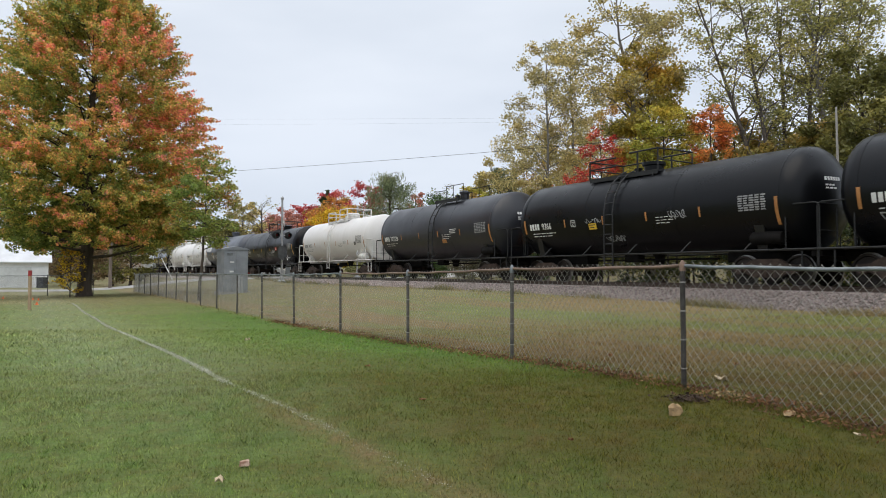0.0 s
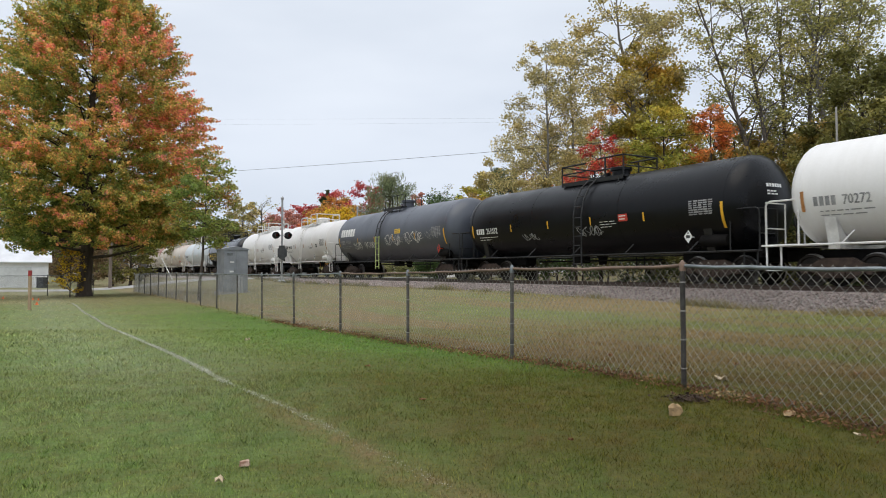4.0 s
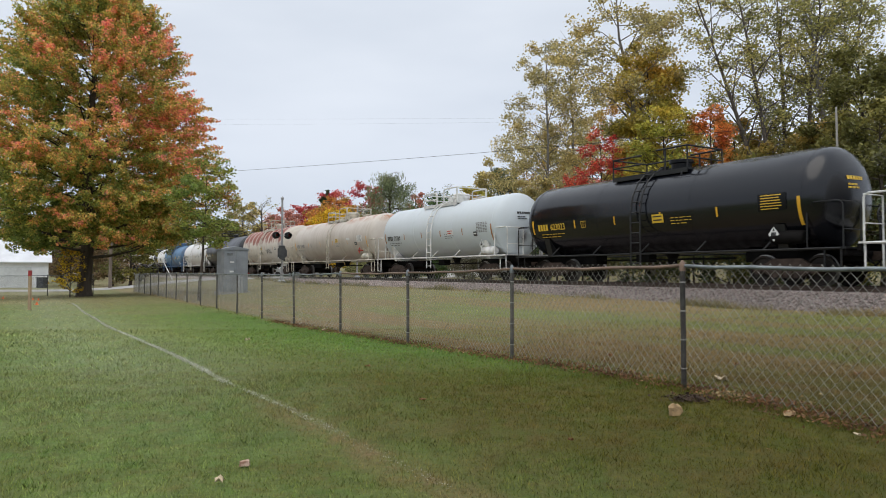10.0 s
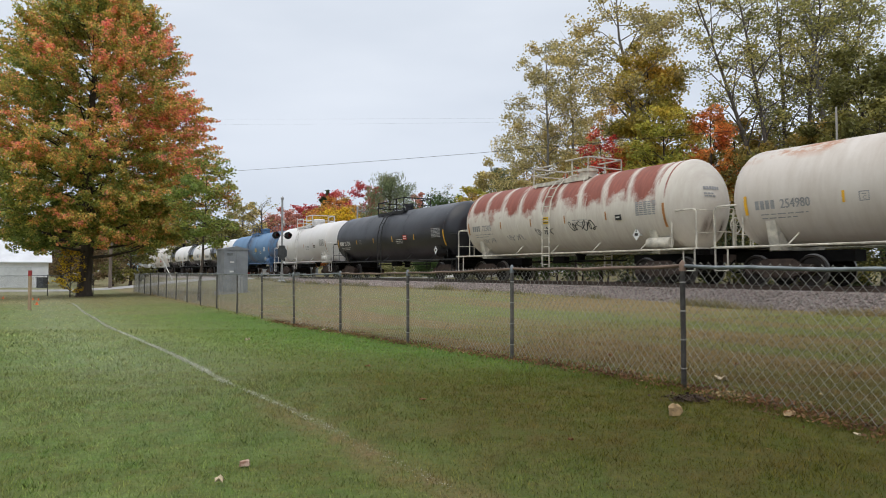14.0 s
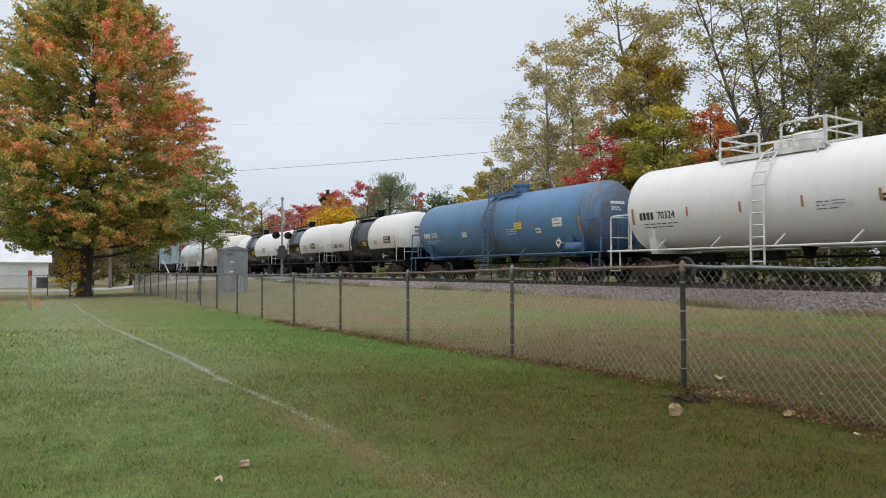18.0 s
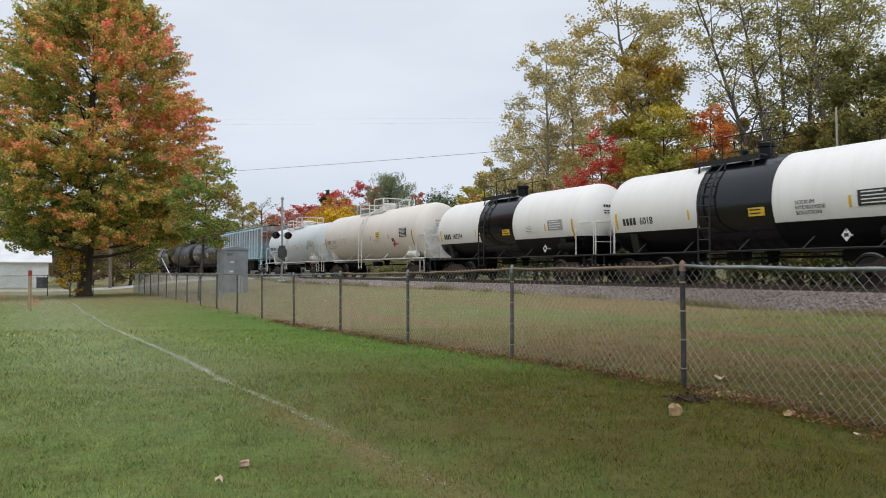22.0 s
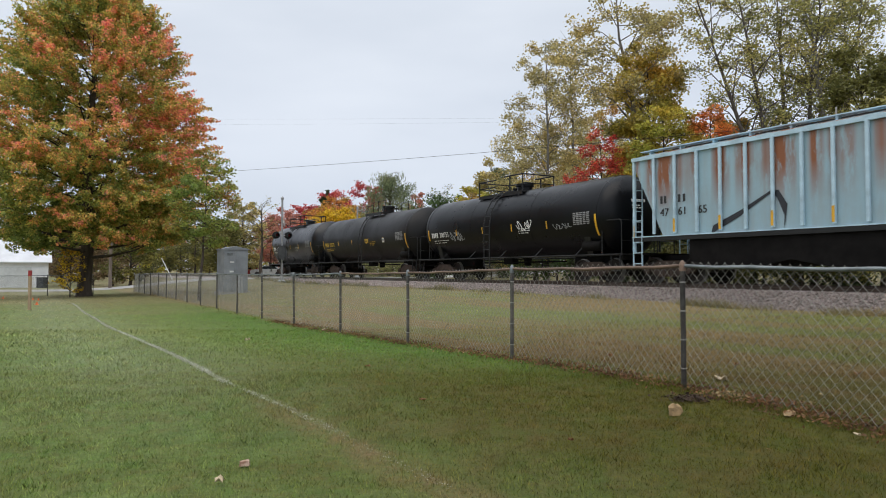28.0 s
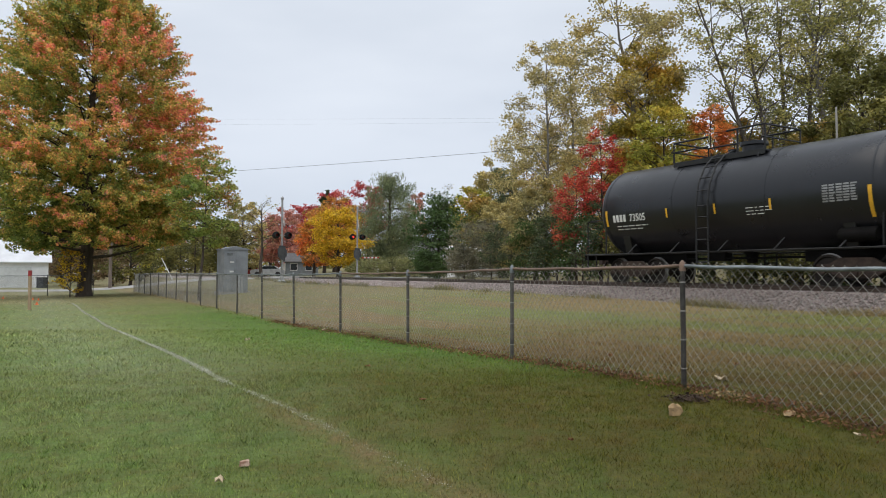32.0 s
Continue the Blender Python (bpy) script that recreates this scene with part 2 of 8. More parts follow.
    c = mixed(nt, maths(nt, "MULTIPLY", clump, 0.32), c, mixed(nt, 1.0, c, (0.42, 0.40, 0.36), "MULTIPLY"))
    sere = noise_fac(nt, v, 4.0, 4, 0.65, 0.52, 0.70)
    c = mixed(nt, maths(nt, "MULTIPLY", sere, 0.36), c, (0.19, 0.132, 0.054))
    # bare earth worn through along the near end of the line
    foot = maths(nt, "ADD", maths(nt, "MULTIPLY", sep.outputs[0], 0.821), maths(nt, "MULTIPLY", sep.outputs[1], 0.571))
    foot = maths(nt, "SUBTRACT", 1.0, maths(nt, "MULTIPLY", maths(nt, "ABSOLUTE", maths(nt, "SUBTRACT", maths(nt, "ADD", foot, maths(nt, "MULTIPLY", maths(nt, "SUBTRACT", mid, 0.5), 0.16)), 2.26)), 4.2), True)
    foot = maths(nt, "MULTIPLY", foot, maths(nt, "SUBTRACT", 6.6, sep.outputs[1], True))
    c = mixed(nt, maths(nt, "MULTIPLY", foot, maths(nt, "ADD", 0.25, maths(nt, "MULTIPLY", maths(nt, "ADD", blot, clump), 0.6)), True), c, (0.27, 0.185, 0.11))
    # shade seen down between near blades, put into the colour; far turf paler
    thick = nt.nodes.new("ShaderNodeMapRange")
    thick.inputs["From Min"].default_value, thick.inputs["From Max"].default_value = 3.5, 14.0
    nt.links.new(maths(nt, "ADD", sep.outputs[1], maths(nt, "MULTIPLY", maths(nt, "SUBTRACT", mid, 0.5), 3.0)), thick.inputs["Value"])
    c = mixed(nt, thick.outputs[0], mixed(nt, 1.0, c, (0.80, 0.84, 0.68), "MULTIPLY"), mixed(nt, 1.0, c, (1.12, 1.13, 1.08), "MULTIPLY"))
    # dead thatch and fresh shoots, a hand's width across
    thatch = noise_fac(nt, v, 6.5, 5, 0.7, 0.47, 0.66)
    c = mixed(nt, maths(nt, "MULTIPLY", thatch, 0.34), c, mixed(nt, mid, (0.145, 0.088, 0.034), (0.185, 0.128, 0.050)))
    fresh = noise_fac(nt, coords(nt, (1.07, 0.93, 1.0)), 4.2, 5, 0.7, 0.52, 0.70)
    c = mixed(nt, maths(nt, "MULTIPLY", fresh, 0.45), c, mixed(nt, 1.0, c, (0.62, 1.02, 0.60), "MULTIPLY"))
    if blades:
        geo = nt.nodes.new("ShaderNodeNewGeometry")
        c = mixed(nt, geo.outputs["Random Per Island"], mixed(nt, 1.0, c, (0.60, 0.62, 0.62), "MULTIPLY"), mixed(nt, 1.0, c, (2.05, 1.92, 1.8), "MULTIPLY"))
    else:
        c = mixed(nt, maths(nt, "MULTIPLY", fine, 0.5), c, (0.05, 0.055, 0.02))
        bumped(nt, b, fine, 0.6, 0.03)
    nt.links.new(c, b.inputs["Base Color"])
    b.inputs["Roughness"].default_value = 0.85
    b.inputs["Specular IOR Level"].default_value = 0.15
    return m


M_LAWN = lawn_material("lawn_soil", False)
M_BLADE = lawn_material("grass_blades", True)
M_BALLAST = surface("ballast_stone", (0.21, 0.178, 0.162), 0.9, vary=0.5, scale=9, fine=45, bump=0.6)
def paler_along(nt, colour):
    """The stone colour gets paler along the track towards the crossing."""
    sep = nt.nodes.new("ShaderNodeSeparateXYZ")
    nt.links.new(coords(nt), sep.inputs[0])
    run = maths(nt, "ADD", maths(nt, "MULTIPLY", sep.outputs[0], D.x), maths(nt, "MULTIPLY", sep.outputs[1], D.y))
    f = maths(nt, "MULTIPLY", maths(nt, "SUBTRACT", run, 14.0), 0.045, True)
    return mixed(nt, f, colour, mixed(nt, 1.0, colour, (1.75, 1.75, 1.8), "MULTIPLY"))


_nt = M_BALLAST.node_tree
_b = _nt.nodes["Principled BSDF"]
_nt.links.new(paler_along(_nt, _b.inputs["Base Color"].links[0].from_socket), _b.inputs["Base Color"])
M_STONE, _nt, _b = material("loose_stones")
_g = _nt.nodes.new("ShaderNodeNewGeometry")
_c = mixed(_nt, _g.outputs["Random Per Island"], (0.11, 0.088, 0.080), (0.37, 0.305, 0.275))
_nt.links.new(paler_along(_nt, _c), _b.inputs["Base Color"])
_b.inputs["Roughness"].default_value = 0.9
M_ROAD = surface("asphalt_grey", (0.36, 0.35, 0.335), 0.85, vary=0.25, scale=0.6, fine=30, bump=0.2)
M_RAIL = surface("rail_steel", (0.10, 0.07, 0.055), 0.45, 0.6, vary=0.3, fine=60)
M_TIE = surface("tie_timber", (0.085, 0.065, 0.05), 0.9, vary=0.4, scale=4, stretch=(1, 6, 1))
M_STEELGREY = tank_paint("tank_blue_black", (0.0095, 0.0104, 0.0135), (0.016, 0.016, 0.018), 0.3, 0.26, gloss=0.5)
M_GLOSS = tank_paint("tank_gloss_black", (0.0045, 0.0052, 0.0082), (0.007, 0.007, 0.008), 0.25, 0.12, gloss=0.5)
M_BLACK = tank_paint("tank_black", (0.0038, 0.0042, 0.0054), (0.010, 0.0098, 0.0104), 0.28, 0.26, gloss=0.22)
M_SOOT = tank_paint("tank_soot_black", (0.0105, 0.0100, 0.0100), (0.022, 0.0195, 0.0175), 0.3, 0.36, gloss=0.26)
M_GREY = tank_paint("tank_charcoal", (0.020, 0.021, 0.027), (0.028, 0.0265, 0.027), 0.28, 0.30, gloss=0.5)
M_SLATE = tank_paint("tank_slate", (0.074, 0.083, 0.105), (0.045, 0.047, 0.054), 0.25, 0.30, gloss=0.6)
M_WHITE = tank_paint("tank_white", (0.79, 0.778, 0.762), (0.45, 0.42, 0.37), 0.15, 0.42)
M_ICE = tank_paint("tank_ice_white", (0.60, 0.65, 0.68), (0.46, 0.47, 0.46), 0.16, 0.42)
M_CREAM = tank_paint("tank_cream", (0.64, 0.585, 0.525), (0.40, 0.32, 0.25), 0.45, 0.5, blotch=(0.42, 0.17, 0.07))
M_IVORY = tank_paint("tank_ivory", (0.74, 0.695, 0.64), (0.50, 0.45, 0.37), 0.25, 0.45)
M_BLUE = tank_paint("tank_blue", (0.088, 0.215, 0.39), (0.10, 0.14, 0.19), 0.35, 0.42, stain=(0.10, 0.062, 0.045))
M_RUSTY = rusted_paint("tank_rusted", (0.66, 0.62, 0.54), (0.32, 0.095, 0.062))
M_HOPPER = tank_paint("hopper_light_blue", (0.335, 0.505, 0.585), (0.31, 0.32, 0.30), 0.45, 0.55, runs=(0.27, 0.098, 0.042))
M_HOPPER_TRIM = surface("hopper_trim_blue", (0.49, 0.66, 0.76), 0.55, vary=0.2, scale=2, fine=30)
def stain_film(name, colour):
    """A rust stain that thins out to nothing at its ragged edge."""
    m, nt, b = material(name)
    b.inputs["Base Color"].default_value = (*colour, 1)
    b.inputs["Roughness"].default_value = 0.9
    sep = nt.nodes.new("ShaderNodeSeparateXYZ")
    tc = nt.nodes.new("ShaderNodeTexCoord")
    nt.links.new(tc.outputs["Generated"], sep.inputs[0])
    f = None
    for k in (1, 2):
        q = maths(nt, "PINGPONG", sep.outputs[k], 0.5)
        q = maths(nt, "MULTIPLY", q, 2.4, True)
        f = q if f is None else maths(nt, "MULTIPLY", f, q)
    rag = noise_fac(nt, coords(nt, (1, 3.0, 0.8)), 1.8, 5, 0.65, 0.32, 0.66)
    nt.links.new(maths(nt, "MULTIPLY", maths(nt, "MULTIPLY", f, rag), 0.9, True), b.inputs["Alpha"])
    return m


M_STAIN = stain_film("rust_stain", (0.11, 0.052, 0.030))
M_UNDER = surface("underframe_black", (0.009, 0.008, 0.0075), 0.75, vary=0.4, fine=25)
M_UNDER.node_tree.nodes["Principled BSDF"].inputs["Specular IOR Level"].default_value = 0.12
M_TRUCK = surface("truck_cast_steel", (0.060, 0.040, 0.030), 0.8, 0.2, vary=0.45, scale=6, fine=30)
M_WHEEL = surface("wheel_steel", (0.024, 0.018, 0.015), 0.55, 0.5, vary=0.3, fine=25)
M_TREAD = surface("wheel_tread_bright", (0.22, 0.21, 0.20), 0.4, 0.9, vary=0.2, fine=30, bump=0)
M_PIPE_W = surface("rail_paint_white", (0.72, 0.71, 0.68), 0.5, vary=0.25, scale=2.5, fine=30)
M_PIPE_B = surface("rail_paint_black", (0.008, 0.008, 0.008), 0.55, vary=0.4, fine=30)
M_PIPE_BL = surface("rail_paint_blue", (0.06, 0.14, 0.27), 0.55, vary=0.4, fine=30)
M_PIPE_C = surface("rail_paint_cream", (0.6, 0.56, 0.47), 0.6, vary=0.4, fine=30)
M_YELLOW = surface("reflector_yellow", (0.78, 0.42, 0.03), 0.35, vary=0.15, fine=60, bump=0)
M_RUSTBAR = surface("reflector_faded", (0.45, 0.20, 0.06), 0.5, vary=0.3, fine=60, bump=0)
M_LET_W = surface("lettering_white", (0.75, 0.75, 0.73), 0.5, vary=0.12, fine=50, bump=0)
M_LET_G = surface("lettering_grey", (0.30, 0.30, 0.30), 0.6, vary=0.3, fine=50, bump=0)
M_LET_B = surface("lettering_black", (0.03, 0.03, 0.03), 0.5, vary=0.2, fine=50, bump=0)
M_LET_Y = surface("lettering_yellow", (0.75, 0.48, 0.04), 0.5, vary=0.15, fine=50, bump=0)
M_LET_R = surface("lettering_red", (0.55, 0.05, 0.03), 0.5, vary=0.15, fine=50, bump=0)
M_SPRAY = surface("spray_grey", (0.34, 0.35, 0.36), 0.7, vary=0.3, fine=50, bump=0)
M_GALV = surface("galvanised_steel", (0.24, 0.26, 0.265), 0.5, 0.65, vary=0.35, scale=6, fine=70)
M_POST = surface("fence_post_steel", (0.115, 0.11, 0.105), 0.65, 0.3, vary=0.45, scale=6, fine=70, second=(0.19, 0.17, 0.15))
M_MAST = surface("mast_aluminium", (0.42, 0.43, 0.44), 0.6, 0.1, vary=0.2, scale=2, fine=40)
M_WIRE = surface("galvanised_wire", (0.35, 0.335, 0.305), 0.45, 0.5, vary=0.3, scale=3, fine=70, bump=0)
M_CHALK = surface("chalk_line", (0.50, 0.50, 0.40), 0.95, vary=0.25, scale=4, fine=30)
M_BARK = surface("bark_grey_brown", (0.085, 0.066, 0.052), 0.95, vary=0.45, scale=5, fine=25, bump=0.8, stretch=(1, 1, 0.25))
M_BARK_M = surface("bark_mid_grey", (0.15, 0.128, 0.108), 0.95, vary=0.4, scale=5, fine=25, bump=0.6, stretch=(1, 1, 0.25))
M_BARK_P = surface("bark_pale", (0.22, 0.20, 0.175), 0.95, vary=0.4, scale=4, fine=25, bump=0.6, stretch=(1, 1, 0.3))
M_WOOD = surface("pole_timber", (0.22, 0.175, 0.14), 0.9, vary=0.3, scale=3, fine=30, stretch=(4, 4, 0.4))
M_SIDING = surface("siding_white", (0.88, 0.88, 0.885), 0.6, vary=0.08, scale=1, fine=20)
M_ROOF = surface("roof_white_metal", (0.70, 0.71, 0.73), 0.5, vary=0.1, scale=1, fine=20)
M_DARKGLASS = surface("dark_glass", (0.02, 0.025, 0.03), 0.15, vary=0.2, bump=0)
M_RED = surface("lamp_red", (0.25, 0.02, 0.02), 0.3, vary=0.1, bump=0)
M_RED_LIT, _nt, _b = material("lamp_red_lit")
_b.inputs["Base Color"].default_value = (0.4, 0.02, 0.02, 1)
_b.inputs["Emission Color"].default_value = (1.0, 0.05, 0.03, 1)
_b.inputs["Emission Strength"].default_value = 1.6
M_ORANGE = surface("orange_plastic", (0.75, 0.16, 0.04), 0.5, vary=0.15, bump=0)


# ---- mesh helpers ----
class Shape:
    """Vertices and faces gathered for one mesh."""

    def __init__(self):
        self.v, self.f = [], []

    def add(self, verts, faces):
        o = len(self.v)
        self.v.extend(tuple(p) for p in verts)
        self.f.extend(tuple(i + o for i in q) for q in faces)
        return self

    def box(self, x0, y0, z0, x1, y1, z1, bevel=0.0):
        b = min(bevel, (x1 - x0) / 3, (y1 - y0) / 3)
        if b <= 0:
            ring = [(x0, y0), (x1, y0), (x1, y1), (x0, y1)]
        else:
            ring = [(x0 + b, y0), (x1 - b, y0), (x1, y0 + b), (x1, y1 - b), (x1 - b, y1), (x0 + b, y1), (x0, y1 - b), (x0, y0 + b)]
        return self.prism(ring, z0, z1)

    def prism(self, ring, z0, z1):
        n = len(ring)
        vs = [(x, y, z0) for x, y in ring] + [(x, y, z1) for x, y in ring]
        fs = [(i, (i + 1) % n, n + (i + 1) % n, n + i) for i in range(n)]
        return self.add(vs, fs + [tuple(range(n - 1, -1, -1)), tuple(range(n, 2 * n))])

    def slab(self, pts, axis, a, b):
        """A flat outline in the other two axes, thick from a to b along the axis."""
        n = len(pts)

        def place(p, c):
            q = list(p)
            q.insert(axis, c)
            return q
        vs = [place(p, a) for p in pts] + [place(p, b) for p in pts]
        fs = [(i, (i + 1) % n, n + (i + 1) % n, n + i) for i in range(n)]
        return self.add(vs, fs + [tuple(range(n - 1, -1, -1)), tuple(range(n, 2 * n))])

    def tube(self, pts, r, n=8, closed=False):
        """A round bar through points; r a number or one per point."""
        pts = [Vector(p) for p in pts]
        rs = r if isinstance(r, (list, tuple)) else [r] * len(pts)
        side = None
        vs, fs = [], []
        for i, p in enumerate(pts):
            t = (pts[min(i + 1, len(pts) - 1)] - pts[max(i - 1, 0)])
            t = t.normalized() if t.length > 1e-9 else Vector((0, 0, 1))
            if side is None:
                side = t.orthogonal().normalized()
            side = (side - t * side.dot(t))
            side = side.normalized() if side.length > 1e-6 else t.orthogonal().normalized()
            up = t.cross(side)
            for k in range(n):
                a = 2 * math.pi * k / n
                vs.append(p + (side * math.cos(a) + up * math.sin(a)) * rs[i])
        for i in range(len(pts) - 1):
            for k in range(n):
                a, b = i * n + k, i * n + (k + 1) % n
                fs.append((a, b, b + n, a + n))
        fs.append(tuple(range(n - 1, -1, -1)))
        fs.append(tuple(range((len(pts) - 1) * n, len(pts) * n)))
        return self.add(vs, fs)

    def lathe(self, profile, n=40, origin=(0, 0, 0), axis="x"):
        """Turn (along, radius) pairs about an axis."""
        vs, fs = [], []
        o = Vector(origin)
        for a, r in profile:
            for k in range(n):
                g = 2 * math.pi * k / n
                c, s = math.cos(g) * r, math.sin(g) * r
                vs.append(o + (Vector((a, c, s)) if axis == "x" else Vector((c, a, s)) if axis == "y" else Vector((c, s, a))))
        m = len(profile)
        for i in range(m - 1):
            for k in range(n):
                a, b = i * n + k, i * n + (k + 1) % n
                fs.append((a, a + n, b + n, b) if axis != "z" else (a, b, b + n, a + n))
        fs.append(tuple(range(n)))
        fs.append(tuple(range((m - 1) * n + n - 1, (m - 1) * n - 1, -1)))
        return self.add(vs, fs)

    def mesh(self, name, mat, smooth=None):
        me = bpy.data.meshes.new(name)
        me.from_pydata([tuple(p) for p in self.v], [], self.f)
        me.materials.append(mat)
        if smooth:
            me.shade_smooth()
            me.set_sharp_from_angle(angle=radians(smooth))
        me.update()
        return me


def part(name, shape, mat, parent=None, label="", smooth=None, at=None):
    """Link a shape (or mesh) as one mesh object under a thing or a part."""
    me = shape if isinstance(shape, bpy.types.Mesh) else shape.mesh(name, mat, smooth)
    ob = new(name, me)
    if parent is not None:
        ob.parent = parent
    if at is not None:
        ob.matrix_basis = at
    if label:
        ob["label"] = label
    return ob


def thing(name, label, category, group="", at=None, kind=""):
    ob = new(name)
    ob.empty_display_size = 0.3
    if at is not None:
        ob.matrix_basis = at
    return tagged(ob, label, category, group, kind)


def quads_mesh(name, mat, centres, u, w):
    """Many loose four-cornered leaves: centre, half-length and half-width vectors as arrays."""
    c = np.asarray(centres, dtype=np.float32)
    n = len(c)
    vs = np.empty((n, 4, 3), dtype=np.float32)
    vs[:, 0], vs[:, 1], vs[:, 2], vs[:, 3] = c - u, c - w * 0.9, c + u, c + w
    me = bpy.data.meshes.new(name)
    me.vertices.add(n * 4)
    me.vertices.foreach_set("co", vs.ravel())
    me.loops.add(n * 4)
    me.loops.foreach_set("vertex_index", np.arange(n * 4, dtype=np.int32))
    me.polygons.add(n)
    me.polygons.foreach_set("loop_start", np.arange(0, n * 4, 4, dtype=np.int32))
    me.materials.append(mat)
    me.update(calc_edges=True)
    return me


def smoothstep(a, b, x):
    t = min(1.0, max(0.0, (x - a) / (b - a)))
    return t * t * (3 - 2 * t)


def along(p):
    return -math.sin(TURN) * p[0] + math.cos(TURN) * p[1]


def across(p):
    return math.cos(TURN) * p[0] + math.sin(TURN) * p[1]


def spot(s, lat, z=0.0):
    """The point s metres along the track's line and lat metres across from the eye."""
    return Vector((D.x * s + N.x * lat, D.y * s + N.y * lat, z))


def road_line(lat):
    """Where the skewed road runs, along D, at a distance lat across."""
    return CROSS + (TRACK - lat) * 0.38 if lat < TRACK else CROSS


def ground(x, y):
    """Height of the ground sheet."""
    s, lat = along((x, y)), across((x, y))
    base = -0.2 * smoothstep(7, 18, y) - 0.2 * smoothstep(14, 28, -x) * smoothstep(20, 40, y) - 0.07 * smoothstep(6.4, 4.6, y)
    z = base + (0.15 + 0.17 * smoothstep(8, 26, s) - base) * smoothstep(7, 16.5, lat)
    z += 0.2 * smoothstep(23, 30, lat) + 1.7 * smoothstep(30, 75, lat)
    hump = math.exp(-((s - road_line(lat)) / 7.5) ** 2)
    lift = smoothstep(2, 16.5, lat) if lat < 21 else 1 - smoothstep(26, 50, lat)
    z += (0.60 - z) * hump * lift
    return z + 0.012 * math.sin(x * 0.9 + y * 0.4) * math.sin(y * 0.7 - x * 0.3)


# ---- ground ----
def spaced(a, b, fine_a, fine_b, step, grow=1.22):
    out = list(np.arange(fine_a, fine_b + 1e-6, step))
    s, p = step, fine_b
    while p < b:
        s *= grow
        p += s
        out.append(min(p, b))
    s, p = step, fine_a
    while p > a:
        s *= grow
        p -= s
        out.insert(0, max(p, a))
    return out


def build_ground():
    xs, ys = spaced(-1500, 1500, -34, 30, 0.6), spaced(-400, 3000, 2, 62, 0.6)
    sh = Shape()
    sh.v = [(x, y, ground(x, y)) for y in ys for x in xs]
    w = len(xs)
    sh.f = [(j * w + i, j * w + i + 1, (j + 1) * w + i + 1, (j + 1) * w + i) for j in range(len(ys) - 1) for i in range(w - 1)]
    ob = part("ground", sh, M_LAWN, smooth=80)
    tagged(ob, "mown autumn lawn fading to thin brown grass by the track", "ground", kind="structure")


def ribbon(points, width, lift, cross=4):
    """A strip laid on the ground along points."""
    sh = Shape()
    for i, p in enumerate(points):
        t = (points[min(i + 1, len(points) - 1)] - points[max(i - 1, 0)]).normalized()
        n = Vector((t.y, -t.x, 0))
        for k in range(cross + 1):
            q = p + n * width * (k / cross - 0.5)
            sh.v.append((q.x, q.y, ground(q.x, q.y) + lift))
    c = cross + 1
    sh.f = [(i * c + k, i * c + k + 1, (i + 1) * c + k + 1, (i + 1) * c + k) for i in range(len(points) - 1) for k in range(cross)]
    return sh


def build_road():
    pts = [spot(road_line(lat), lat) for lat in np.arange(-90, 17.4, 0.8)]
    ob = part("road", ribbon(pts, 6.6, 0.02), M_ROAD, smooth=60)
    tagged(ob, "pale worn asphalt road leading to the level crossing", "road", kind="structure")
    pts = [spot(road_line(lat), lat) for lat in np.arange(23.2, 140, 1.0)]
    ob = part("road", ribbon(pts, 6.6, 0.02), M_ROAD, smooth=60)
    tagged(ob, "pale worn asphalt road beyond the level crossing", "road", kind="structure")
    sh = Shape()
    for a, b in ((-3.0, -0.83), (-0.67, 0.67), (0.83, 3.0)):
        p = [spot(CROSS - 3.4, TRACK + a), spot(CROSS + 3.4, TRACK + a), spot(CROSS + 3.4, TRACK + b), spot(CROSS - 3.4, TRACK + b)]
        z1 = [0.63, 0.63, 0.73, 0.73] if a < -2 else [0.73, 0.73, 0.63, 0.63] if a > 0.5 else [0.73] * 4
        sh.add([(q.x, q.y, 0.3) for q in p] + [(q.x, q.y, z) for q, z in zip(p, z1)],
               [(3, 2, 1, 0), (4, 5, 6, 7), (0, 1, 5, 4), (1, 2, 6, 5), (2, 3, 7, 6), (3, 0, 4, 7)])
    ob = part("crossing_panel", sh, M_ROAD)
    tagged(ob, "asphalt level crossing surface between the rails", "crossing", kind="structure")


